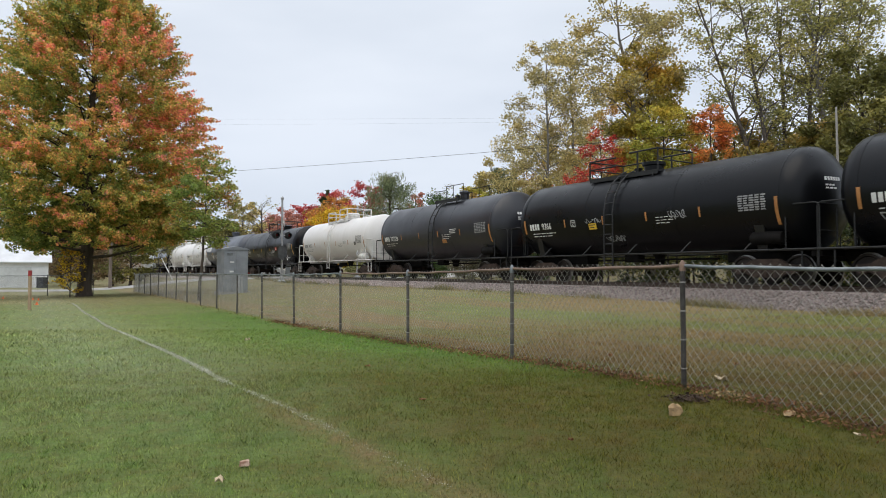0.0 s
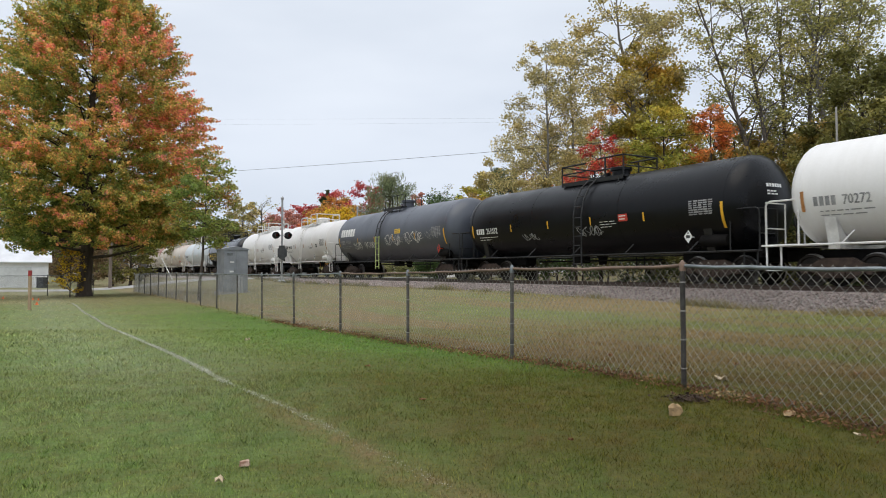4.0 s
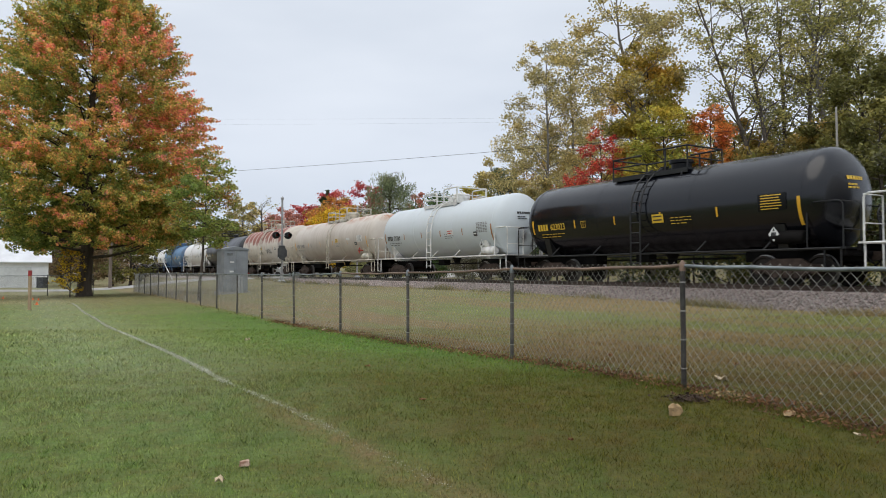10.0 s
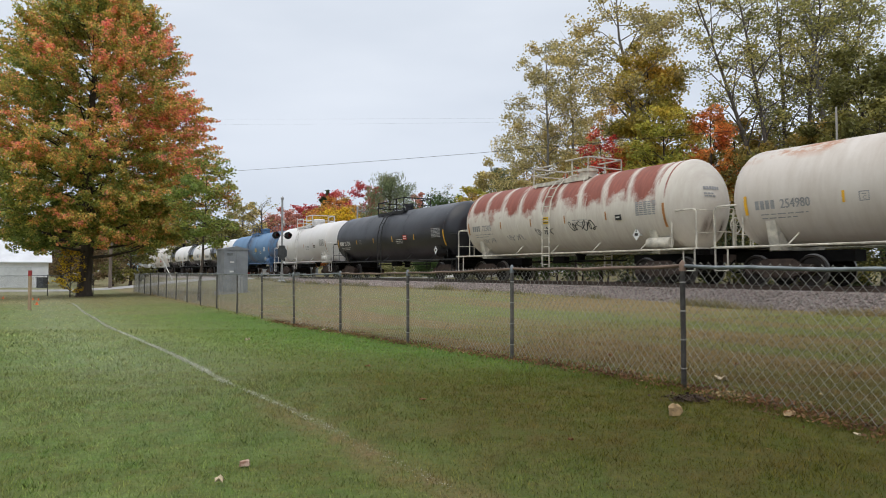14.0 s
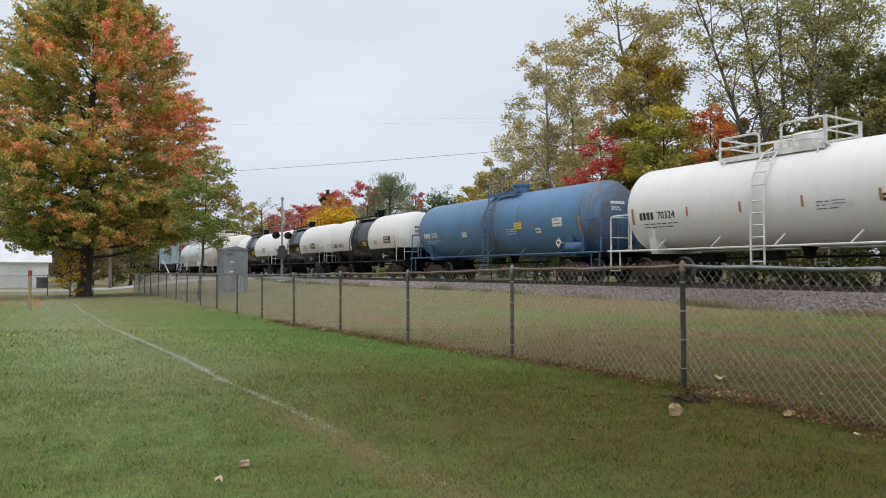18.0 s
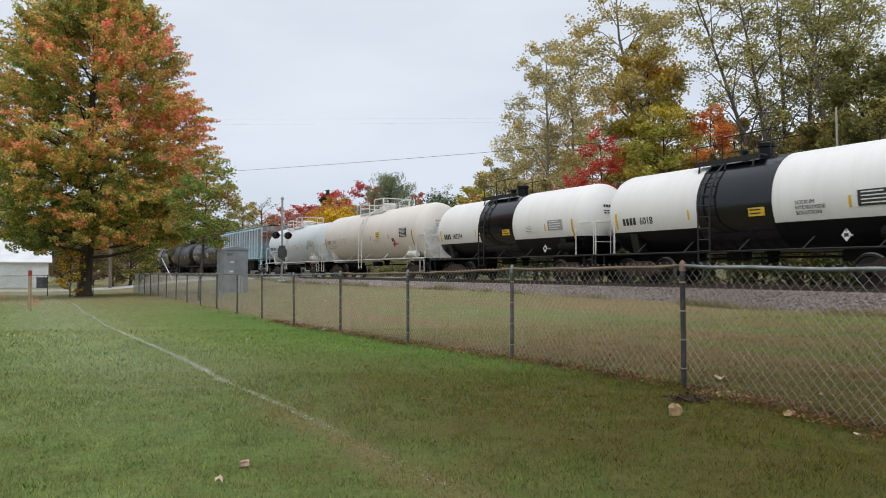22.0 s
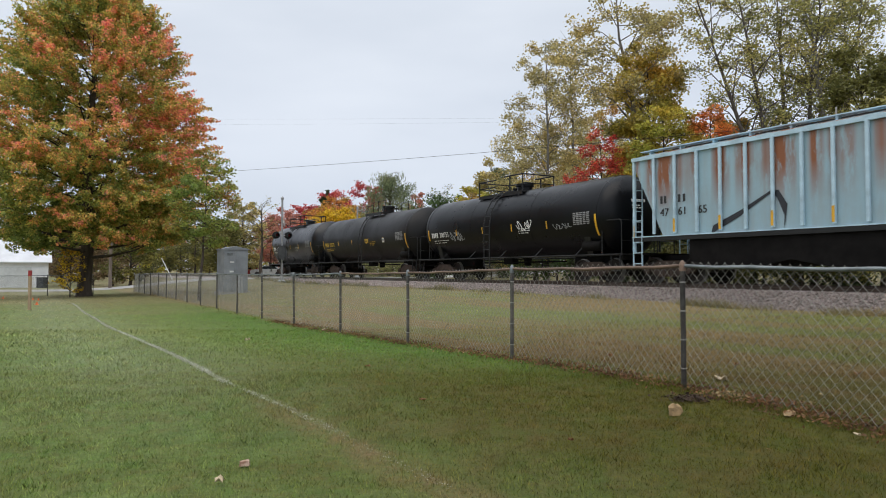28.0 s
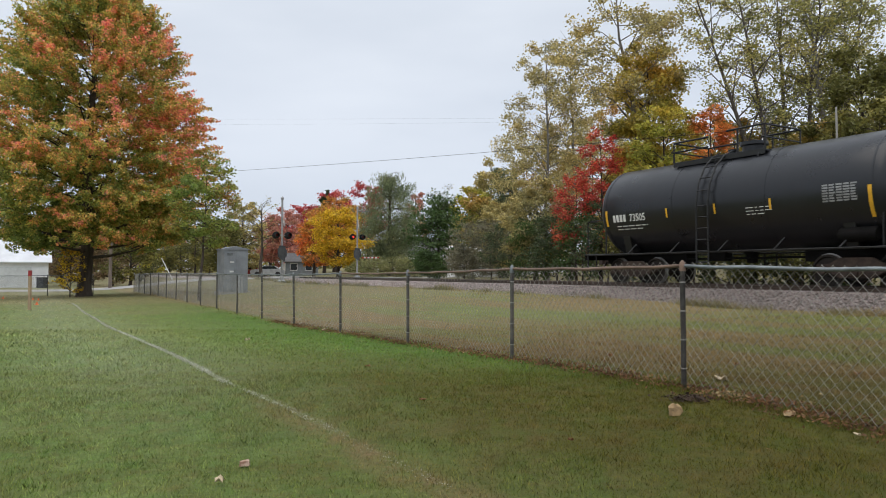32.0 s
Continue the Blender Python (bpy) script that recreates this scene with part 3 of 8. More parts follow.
def build_track():
    bed = [(-3.6, 0.0), (-3.3, 0.10), (-1.9, 0.56), (1.85, 0.56), (2.75, 0.2), (3.1, 0.1)]
    sh = Shape()
    stations = list(np.arange(-370, 0, 10)) + list(np.arange(0, 60, 0.5)) + list(np.arange(60, 560, 8))
    for s in stations:
        for k, (o, z) in enumerate(bed):
            j = 0.05 * noise.noise((s * 1.3, o, 7)) if k not in (0, 5) else 0.12 * noise.noise((s * 0.8, o, 3))
            p = spot(s, TRACK + o + j)
            sh.v.append((p.x, p.y, z + (0.03 * noise.noise((s * 2.1, o * 3, 1)) if k in (1, 2) else 0)))
    n = len(bed)
    sh.f = [(i * n + k, (i + 1) * n + k, (i + 1) * n + k + 1, i * n + k + 1) for i in range(len(stations) - 1) for k in range(n - 1)]
    ob = part("ballast", sh, M_BALLAST, smooth=60)
    tagged(ob, "grey crushed stone ballast bed of the railway", "ballast", kind="structure")
    for o in (-0.7535, 0.7535):
        prof = [(-0.07, 0.575), (0.07, 0.575), (0.07, 0.59), (0.012, 0.615), (0.012, 0.695), (0.036, 0.71), (0.036, 0.735), (0.028, 0.74),
                (-0.028, 0.74), (-0.036, 0.735), (-0.036, 0.71), (-0.012, 0.695), (-0.012, 0.615), (-0.07, 0.59)]
        sh = Shape()
        for s in (-370, 560):
            for a, z in prof:
                p = spot(s, TRACK + o + a)
                sh.v.append((p.x, p.y, z))
        m = len(prof)
        sh.f = [(i, (i + 1) % m, m + (i + 1) % m, m + i) for i in range(m)] + [tuple(range(m - 1, -1, -1)), tuple(range(m, 2 * m))]
        tagged(part("rail", sh, M_RAIL), "brown steel running rail spiked to timber ties", "rail", "running rails", kind="structure")
    rest = Shape()
    tie = Shape().box(-0.115, -1.3, -0.17, 0.115, 1.3, 0.0, 0.015).mesh("tie", M_TIE)
    bed_ties = thing("tie_row", "dark creosoted timber ties under the rails", "ties", kind="structure")
    rot = math.degrees(math.atan2(D.y, D.x))
    for i in range(-120, 820):
        s = i * 0.52
        p = spot(s, TRACK)
        if 6 <= s < 110 and abs(s - CROSS) > 3.6:
            part("tie", tie, None, bed_ties, at=pose(p.x, p.y, 0.582, 0, 0, rot + random.uniform(-1, 1)))
        elif not abs(s - CROSS) <= 3.6:
            q = [spot(s + a, TRACK + b) for a, b in ((-0.115, -1.3), (0.115, -1.3), (0.115, 1.3), (-0.115, 1.3))]
            rest.add([(v.x, v.y, 0.4) for v in q] + [(v.x, v.y, 0.582) for v in q], [(0, 1, 5, 4), (1, 2, 6, 5), (2, 3, 7, 6), (3, 0, 4, 7), (4, 5, 6, 7)])
    part("far_ties", rest, M_TIE, bed_ties)["kind"] = "stuff"


build_ground()
build_road()
build_track()


# ---- train ----
# Car space: x along the travel, y away from the eye, z up from the rail tops.
HEADING = math.degrees(math.atan2(-D.y, -D.x))


def car_pose(s):
    p = spot(s, TRACK, RAIL_Z)
    return pose(p.x, p.y, p.z, 0, 0, HEADING)


def wheel_mesh():
    sh = Shape()
    prof = [(-0.07, 0.10), (-0.07, 0.16), (-0.035, 0.18), (-0.03, 0.36), (-0.075, 0.39), (-0.075, 0.485), (-0.045, 0.485), (-0.04, 0.457), (0.065, 0.450), (0.065, 0.39), (0.02, 0.36), (0.015, 0.18), (0.07, 0.16), (0.07, 0.10)]
    for y, flip in ((-0.7535, -1), (0.7535, 1)):
        sh.lathe([(a * flip, r) for a, r in (prof if flip > 0 else prof)], 28, (0, y, 0), "y")
    sh.tube([(0, -0.98, 0), (0, 0.98, 0)], 0.085, 12)
    me = sh.mesh("wheelset", M_WHEEL, 35)
    me.materials.append(M_TREAD)   # tread and flange run bright
    for p in me.polygons:
        if all(math.hypot(me.vertices[i].co.x, me.vertices[i].co.z) > 0.44 for i in p.vertices):
            p.material_index = 1
    return me


WHEEL_MESH = wheel_mesh()


def truck_meshes():
    frame_sh = Shape()
    for y in (-0.99, 0.99):
        a, b = y - 0.07, y + 0.07
        top = [(-1.08, 0.42), (-1.08, 0.62), (-0.70, 0.64), (-0.42, 0.80), (0.42, 0.80), (0.70, 0.64), (1.08, 0.62), (1.08, 0.42),
               (0.72, 0.40), (0.44, 0.24), (-0.44, 0.24), (-0.72, 0.40)]
        frame_sh.slab(top, 1, a, b)
        for x in (-0.89, 0.89):
            frame_sh.lathe([(y - 0.15, 0.05), (y - 0.15, 0.12), (y + 0.15, 0.12), (y + 0.15, 0.05)], 14, (x, 0, 0.457), "y")
    frame_sh.box(-0.22, -1.0, 0.5, 0.22, 1.0, 0.74, 0.04)
    springs = Shape()
    for x in (-0.16, 0, 0.16):
        springs.lathe([(0.30, 0.05), (0.30, 0.07), (0.52, 0.07), (0.52, 0.05)], 10, (x, 0, 0), "z")
    brake = Shape()
    for x in (-0.40, 0.40):
        brake.tube([(x, -0.75, 0.40), (x * 0.8, 0, 0.44), (x, 0.75, 0.40)], 0.04, 6)
        for y in (-0.75, 0.75):
            brake.box(x - 0.05 + math.copysign(0.02, x), y - 0.06, 0.30, x + 0.05 + math.copysign(0.02, x), y + 0.06, 0.62)
    return (frame_sh.mesh("side_frame", M_TRUCK, 30), springs.mesh("spring", M_TRUCK, 40), brake.mesh("brake_beam", M_TRUCK, 30))


TRUCK_MESHES = truck_meshes()
WHEELS = []


def add_truck(car, x):
    truck = part("truck", TRUCK_MESHES[0], None, car, at=pose(x, 0, 0))
    for y in (-1.065, 1.065):
        part("spring", TRUCK_MESHES[1], None, truck, at=pose(0, y, 0))
    part("brake_beam", TRUCK_MESHES[2], None, truck)
    for a in (-0.89, 0.89):
        w = part("wheelset", WHEEL_MESH, None, truck)
        w.matrix_parent_inverse = pose(a, 0, 0.457)
        WHEELS.append(w)


def coupler(car, x, way):
    sh = Shape()
    xs = sorted((x, x + way * 0.55))
    sh.box(xs[0], -0.09, 0.74, xs[1], 0.09, 0.98, 0.02)
    k0, k1 = sorted((x + way * 0.50, x + way * 0.74))
    sh.prism([(k0, -0.16), (k1 - 0.05, -0.17), (k1, -0.08), (k1, 0.06), (k1 - 0.06, 0.15), (k0, 0.16)], 0.70, 1.02)
    part("coupler", sh, M_TRUCK, car)
    hose = Shape().tube([(x + way * 0.1, -0.35, 0.80), (x + way * 0.35, -0.33, 0.55), (x + way * 0.62, -0.28, 0.38), (x + way * 0.8, -0.2, 0.42)], 0.028, 6)
    part("brake_hose", hose, M_UNDER, car)


def on_tank(u, v, r, zc, off=0.006):
    """A place on the near side of the shell: u along the car, v as height up the arc from the middle line."""
    a = (v - 0.46) / r
    return (u, -(r + off) * math.cos(a), zc + (r + off) * math.sin(a))


def wrap_rect(sh, u0, v0, u1, v1, r, zc, off=0.006, n=4):
    vs = []
    for i in range(n + 1):
        v = v0 + (v1 - v0) * i / n
        vs += [on_tank(u0, v, r, zc, off), on_tank(u1, v, r, zc, off)]
    sh.add(vs, [(2 * i, 2 * i + 1, 2 * i + 3, 2 * i + 2) for i in range(n)])


TEXT_CACHE = {}


def text_flat(words, height):
    """Vertices and faces of words in the built-in font, cap height given, starting at 0, 0."""
    if words not in TEXT_CACHE:
        cu = bpy.data.curves.new("letters", "FONT")
        cu.body, cu.size, cu.resolution_u = words, 1.0, 2
        ob = bpy.data.objects.new("letters", cu)
        scene.collection.objects.link(ob)
        me = bpy.data.meshes.new_from_object(ob.evaluated_get(bpy.context.evaluated_depsgraph_get()))
        TEXT_CACHE[words] = ([tuple(v.co) for v in me.vertices], [tuple(p.vertices) for p in me.polygons])
        bpy.data.objects.remove(ob)
        bpy.data.curves.remove(cu)
        bpy.data.meshes.remove(me)
    vs, fs = TEXT_CACHE[words]
    k = height / 0.69
    return [(x * k, y * k) for x, y, z in vs], fs


def wrap_text(sh, words, u, v, height, r, zc, squeeze=1.0, bold=True):
    vs, fs = text_flat(words, height)
    sh.add([on_tank(u + x * squeeze, v + y, r, zc, 0.007) for x, y in vs], fs)
    if bold:
        sh.add([on_tank(u + x * squeeze + height * 0.06, v + y + height * 0.02, r, zc, 0.0075) for x, y in vs], fs)
    return max(x for x, y in vs) * squeeze if vs else 0


def lines_block(sh, u, v, width, rows, pitch, thick, r, zc, rng, fill=0.8):
    """Rows of plain bars for lettering too small to read."""
    for i in range(rows):
        x = u
        while x < u + width * (1 if i < rows - 1 else 0.7):
            w = rng.uniform(0.08, 0.3)
            x1 = min(x + w, u + width)
            if x1 - x > 0.03:
                wrap_rect(sh, x, v - i * pitch, x1, v - i * pitch + thick, r, zc, 0.006, 1)
            x = x1 + 0.045 / fill


def stroke(sh, pts, width, r, zc, off=0.007):
    """A sprayed line on the shell through (u, v) points."""
    vs, fs = [], []
    for i, (u, v) in enumerate(pts):
        a, b = pts[max(0, i - 1)], pts[min(len(pts) - 1, i + 1)]
        t = Vector((b[0] - a[0], b[1] - a[1]))
        t = t.normalized() if t.length > 1e-6 else Vector((1, 0))
        w = width * (0.6 + 0.4 * math.sin(math.pi * (i + 1) / (len(pts) + 1)))
        vs += [on_tank(u - t.y * w / 2, v + t.x * w / 2, r, zc, off), on_tank(u + t.y * w / 2, v - t.x * w / 2, r, zc, off)]
    fs = [(2 * i, 2 * i + 1, 2 * i + 3, 2 * i + 2) for i in range(len(pts) - 1)]
    sh.add(vs, fs)


def scrawl(sh, u, v, width, height, r, zc, seed, thick=0.045, loops=9):
    """Loose looping spray marks filling a patch."""
    rng = random.Random(seed)
    x = 0.0
    pts = []
    phase = rng.uniform(0, 6)
    n = loops * 14
    for i in range(n):
        t = i / n
        a = t * loops * 2 * math.pi + phase
        k = 0.5 + 0.5 * math.sin(t * 23 + seed)
        pts.append((u + width * t + 0.13 * height * math.cos(a) * (0.8 + k), v + height * (0.5 + 0.42 * math.sin(a * (0.72 + 0.1 * math.sin(t * 9))) * (0.55 + 0.45 * k))))
        if i % 46 == 45:
            stroke(sh, pts, thick, r, zc)
            pts = []
    if len(pts) > 2:
        stroke(sh, pts, thick, r, zc)


def placard(car, u, v, size, r, zc, mat_face, label):
    """A diamond hazard board on a small bracket."""
    sh = Shape()
    c = Vector(on_tank(u, v, r, zc, 0.22))
    h = size / 2
    ring = [(c.x, c.z - h * 1.3), (c.x + h, c.z), (c.x, c.z + h * 1.3), (c.x - h, c.z)]
    sh.slab(ring, 1, c.y - 0.012, c.y)
    sh.box(c.x - 0.02, c.y, c.z - 0.03, c.x + 0.02, c.y + 0.3, c.z + 0.03)
    p = part("placard", sh, mat_face, car, label)
    mk = Shape()
    k = h * 0.45
    mk.slab([(c.x - k, c.z - 0.05), (c.x + k, c.z - 0.05), (c.x + k, c.z + 0.05), (c.x - k, c.z + 0.05)], 1, c.y - 0.017, c.y - 0.0135)
    mk.slab([(c.x - k * 0.4, c.z + 0.09), (c.x + k * 0.4, c.z + 0.09), (c.x, c.z + 0.22)], 1, c.y - 0.017, c.y - 0.0135)
    part("placard_mark", mk, M_LET_B, p)


def hoop(sh, x0, x1, y, z0, z1, r=0.022, mids=(0.5,), side="both"):
    """A railing panel of bent pipe with rounded top corners."""
    c = 0.12
    sh.tube([(x0, y, z0), (x0, y, z1 - c), (x0 + c * 0.3, y, z1 - c * 0.3), (x0 + c, y, z1), (x1 - c, y, z1), (x1 - c * 0.3, y, z1 - c * 0.3), (x1, y, z1 - c), (x1, y, z0)], r, 6)
    for m in mids:
        z = z0 + (z1 - z0) * m
        sh.tube([(x0, y, z), (x1, y, z)], r * 0.9, 6)


def tank_car(t_left, t_right, top, paint, fitting, look_words, style="railed", pipes=True, bar=M_YELLOW, ladder=0.0, dome=0.6,
             number="", marks=0, letters=M_LET_W, band=None, skirt=None, data=True, jacket=False, stained=False, detail=()):
    """One tank car. t_left and t_right: the seconds by which its two end markers run down the line; top: shell top over the rail."""
    half = SPEED * (t_left - t_right) / 2
    s0 = SPEED * (t_left + t_right) / 2 - 11.32
    low_z = 1.16 if pipes else 1.04   # underside of the shell
    zs = low_z - 0.16                 # how far the deck is raised
    r = (top - low_z) / 2
    zc = top - r
    rng = random.Random(int(t_left * 100))
    car = thing("tank_car", look_words, "tank car", "cars of the freight train", car_pose(s0))
    # shell with dished ends
    cap = 0.42 * r + 0.12
    prof = [(-half - 0.1 - cap * math.sin(a), r * math.cos(a)) for a in [math.pi / 2 * k / 7 for k in range(7, -1, -1)]]
    if jacket:   # sharp rim and a shallow domed head
        cap_at = [0.02, 0.3, 0.55, 0.75, 0.90, 0.965, 0.99, 1.0]
        prof = [(-half - 0.1 - (cap - 0.1) * (1 - q * q) - (0.1 if q < 0.96 else 0.075 if q < 0.98 else 0.04 if q < 1 else 0.0), q * r) for q in cap_at]
    prof[0] = (prof[0][0], 0.02)
    ring = [(-half + 2 * half * k / 12, r) for k in range(1, 12)]
    prof = prof + ring + [(-x, q) for x, q in reversed(prof)]
    shell = part("tank", Shape().lathe(prof, 56, (0, 0, zc)), paint, car, smooth=40)
    seam = Shape().lathe([(-0.035, r - 0.01), (-0.03, r + 0.007), (0.03, r + 0.007), (0.035, r - 0.01)], 56, (0, 0, zc)).mesh("seam_band", paint, 30)
    for x in (-half, -half * 0.36, half * 0.36, half) if not skirt else ():
        part("seam_band", seam, None, shell, at=pose(x, 0, 0))
    if skirt:   # dark lower half of the two-tone cars
        low, n, vs = 0.46 * r, 16, []
        for x, q in prof:
            q += 0.010
            span = math.acos(min(1.0, low / max(q, 0.05)))
            vs += [(x * 1.002, q * math.sin(span * (2 * k / n - 1)), zc - q * math.cos(span * (2 * k / n - 1))) for k in range(n + 1)]
        sk = Shape().add(vs, [(i * (n + 1) + k, i * (n + 1) + k + 1, (i + 1) * (n + 1) + k + 1, (i + 1) * (n + 1) + k) for i in range(len(prof) - 1) for k in range(n)])
        part("lower_jacket", sk, skirt, shell, "black-painted lower jacket", smooth=40)
    if band:
        x0, x1 = band
        part("jacket_band", Shape().lathe([(x0, r - 0.01), (x0 + 0.005, r + 0.016), (x1 - 0.005, r + 0.016), (x1, r - 0.01)], 56, (0, 0, zc)), M_GLOSS, shell, "broad black band round the tank", smooth=30)
    # underframe
    end = half + cap + 0.42
    sill = Shape()
    for w in (-1, 1):
        x0, x1 = sorted((w * (half - 2.6), w * end))
        sill.box(x0, -0.32, 0.72, x1, 0.32, 1.05, 0.03)
        tx = w * (half - 0.75)
        saddle = Shape().slab([(-1.15, 1.05), (1.15, 1.05), (1.36, zc - r * 0.50), (0.7, zc - r * 0.95), (-0.7, zc - r * 0.95), (-1.36, zc - r * 0.50)], 0, tx - 0.16, tx + 0.16)
        part("saddle", saddle, fitting, car)
        sill.box(w * end - 0.12, -1.45, zs - 0.02, w * end + 0.02, 1.45, zs + 0.16, 0.02)
    sill.tube([(-half * 0.5, -0.25, 0.86), (half * 0.5, -0.25, 0.86)], 0.035, 6)
    part("underframe", sill, M_UNDER, car, smooth=30)
    for w in (-1, 1):
        deck = Shape()
        x0, x1 = sorted((w * (half + 0.05), w * (end + 0.05)))
        deck.box(x0, -1.5, zs + 0.16, x1, 1.5, zs + 0.21)
        for y in (-1.46, 1.46):
            deck.tube([(w * (end - 0.1), y, zs + 0.18), (w * (end - 0.1), y, 0.45), (w * (end - 0.55), y, 0.45), (w * (end - 0.55), y, zs + 0.18)], 0.03, 6)
        part("end_platform", deck, fitting, car)
    for w in (-1, 1):
        coupler(car, w * (end - 0.1), w)
    for x in (half - 0.75, -half + 0.75):
        add_truck(car, x)
    brk = Shape()
    brk.lathe([(-0.5, 0.02), (-0.5, 0.16), (-0.45, 0.2), (0.45, 0.2), (0.5, 0.16), (0.5, 0.02)], 16, (half - 0.55, -1.22, 1.42))
    part("brake_cylinder", brk, fitting if pipes else M_UNDER, car, smooth=40)
    valve = Shape()
    valve.lathe([(zc - r - 0.35, 0.08), (zc - r - 0.32, 0.16), (zc - r - 0.1, 0.18), (zc - r + 0.05, 0.3)], 12, (0.2, 0, 0), "z")
    valve.box(-1.3, -0.3, 0.78, -0.6, 0.1, 1.08, 0.04)
    part("bottom_valve", valve, M_UNDER, car, smooth=40)
    wheel_sh = Shape()
    hx = end - 0.06
    pts = [(hx, 0.62 + 0.27 * math.cos(k * math.pi / 8), 2.0 + 0.27 * math.sin(k * math.pi / 8)) for k in range(17)]
    wheel_sh.tube(pts, 0.025, 6)
    for k in range(4):
        a = k * math.pi / 4
        wheel_sh.tube([(hx, 0.62 + 0.27 * math.cos(a), 2.0 + 0.27 * math.sin(a)), (hx, 0.62 - 0.27 * math.cos(a), 2.0 - 0.27 * math.sin(a))], 0.014, 5)
    wheel_sh.tube([(hx - 0.02, 0.62, 1.16), (hx - 0.02, 0.62, 2.0)], 0.04, 6)
    part("hand_brake", wheel_sh, fitting, car)
    # side handrail with slanting brackets
    for y in (-1.5, 1.5):
        side = Shape()
        side.tube([(-end + 0.1, y, zs + 0.17), (end - 0.1, y, zs + 0.17)], 0.034, 6)
        n = 5
        for k in range(n):
            x = -half * 0.8 + 1.6 * half * k / (n - 1)
            side.tube([(x, y, zs + 0.17), (x + 0.2, y * 0.82, zs + 0.53)], 0.026, 5)
        part("side_rail", side, fitting, car)
    for w in (-1, 1):
        for y in (-1.42, 1.42):
            x = w * (end - 0.06)
            ends = Shape()
            er = 0.029 if pipes else 0.022
            ends.tube([(x, y, zs + 0.18), (x, y, zs + 1.36), (x - w * 0.04, y, zs + 1.44), (x - w * 0.12, y, zs + 1.48), (x - w * 0.88, y, zs + 1.48), (x - w * 0.96, y, zs + 1.44), (x - w * 1.0, y, zs + 1.36), (x - w * 1.0, y, zs + 0.18)], er, 6)
            ends.tube([(x, y, zs + 1.46), (x - w * 0.02, y * 0.35, zs + 1.46), (x - w * 0.02, y * 0.35, zs + 0.18)], er * 0.85, 6)
            ends.tube([(x, y, zs + 0.7), (x - w * 0.02, y * 0.35, zs + 0.7)], er * 0.7, 5)
            part("end_railing", ends, M_PIPE_W if skirt else fitting, car)
    # ladder hugging the shell: two stiles, each rung by itself
    rung = Shape().tube([(ladder - 0.22, 0, 0), (ladder + 0.22, 0, 0)], 0.022, 5).mesh("rung", fitting)
    for y in (-1, 1):
        stiles = []
        for x in (ladder - 0.22, ladder + 0.22):
            pts = [(x, y * (r + 0.16), 0.62), (x, y * (r + 0.16), zc)]
            pts += [(x, y * (r + 0.14) * math.cos(a), zc + (r + 0.14) * math.sin(a)) for a in (0.35, 0.7, 1.0, 1.25)]
            stiles.append(Shape().tube(pts, 0.030, 6))
        lad = part("ladder", stiles[0], fitting, car)
        part("stile", stiles[1], fitting, lad)
        for z in np.arange(0.72, zc + 0.01, 0.36):
            part("rung", rung, None, lad, at=pose(0, y * (r + 0.16), float(z)))
        for a in (0.2, 0.45, 0.7, 0.95):
            part("rung", rung, None, lad, at=pose(0, y * (r + 0.14) * math.cos(a), zc + (r + 0.14) * math.sin(a)))
    # top platform, railing and dome
    px0, px1 = (ladder - 1.8, ladder + 1.65) if style != "low" else (ladder - 0.9, ladder + 1.5)
    zp = top - 0.14 if style != "low" else top - 0.02
    steel = fitting if style != "low" or paint is M_BLUE or paint is M_RUSTY else M_PIPE_B
    for y in (-0.95, 0.55):
        plat = Shape().box(px0, y, zp - 0.02, px1, y + 0.4, zp + 0.04)
        plat.box(px0, y if y < 0 else y + 0.36, zp - 0.12, px1, y + 0.04 if y < 0 else y + 0.40, zp - 0.02)
        for x in (px0 + 0.2, (px0 + px1) / 2, px1 - 0.2):
            yy = y + 0.05 if y < 0 else y + 0.35
            plat.tube([(x, yy, zp), (x, yy * 1.1, zc + math.sqrt(max(0.01, r * r - yy * yy * 1.21)))], 0.03, 5)
        part("walkway", plat, steel, car)
    zr = top + 0.66
    for y in (-0.92, 0.92):
        if style == "railed":
            rail = Shape()
            hoop(rail, px0, ladder - 0.4, y, zp, zr - 0.14, 0.036, (0.5,))
            part("top_railing", rail, steel, car)
            rail = Shape()
            hoop(rail, ladder + 0.32, px1, y, zp, zr, 0.036, (0.48,))
            rail.tube([(px1, y, zp), (px1, y, zr + 0.02)], 0.055, 8)
            part("top_railing", rail, steel, car)
        elif style == "caged":
            rail = Shape()
            rail.tube([(px0, y, zp), (px0, y, zr - 0.08), (ladder - 0.4, y, zr - 0.08)], 0.034, 6)
            rail.tube([(px0, y, zp + 0.4), (ladder - 0.4, y, zp + 0.4)], 0.028, 6)
            part("top_railing", rail, steel, car)
            rail = Shape()
            rail.tube([(ladder + 0.3, y, zr), (px1, y, zr), (px1, y, zp)], 0.034, 6)
            rail.tube([(ladder + 0.7, y, zp), (ladder + 0.7, y, zr)], 0.034, 6)
            part("top_railing", rail, steel, car)
        else:
            rail = Shape()
            rail.tube([(px0, y * 0.9, zp), (px0, y * 0.9, zp + 0.55), (ladder + 0.1, y * 0.9, zp + 0.55)], 0.022, 5)
            part("top_railing", rail, steel, car)
            rail = Shape()
            rail.tube([(ladder + 0.1, y * 0.9, zp), (ladder + 0.1, y * 0.9, zp + 0.74), (px1 + 0.3, y * 0.9, zp + 0.74), (px1 + 0.3, y * 0.9, zp)], 0.022, 5)
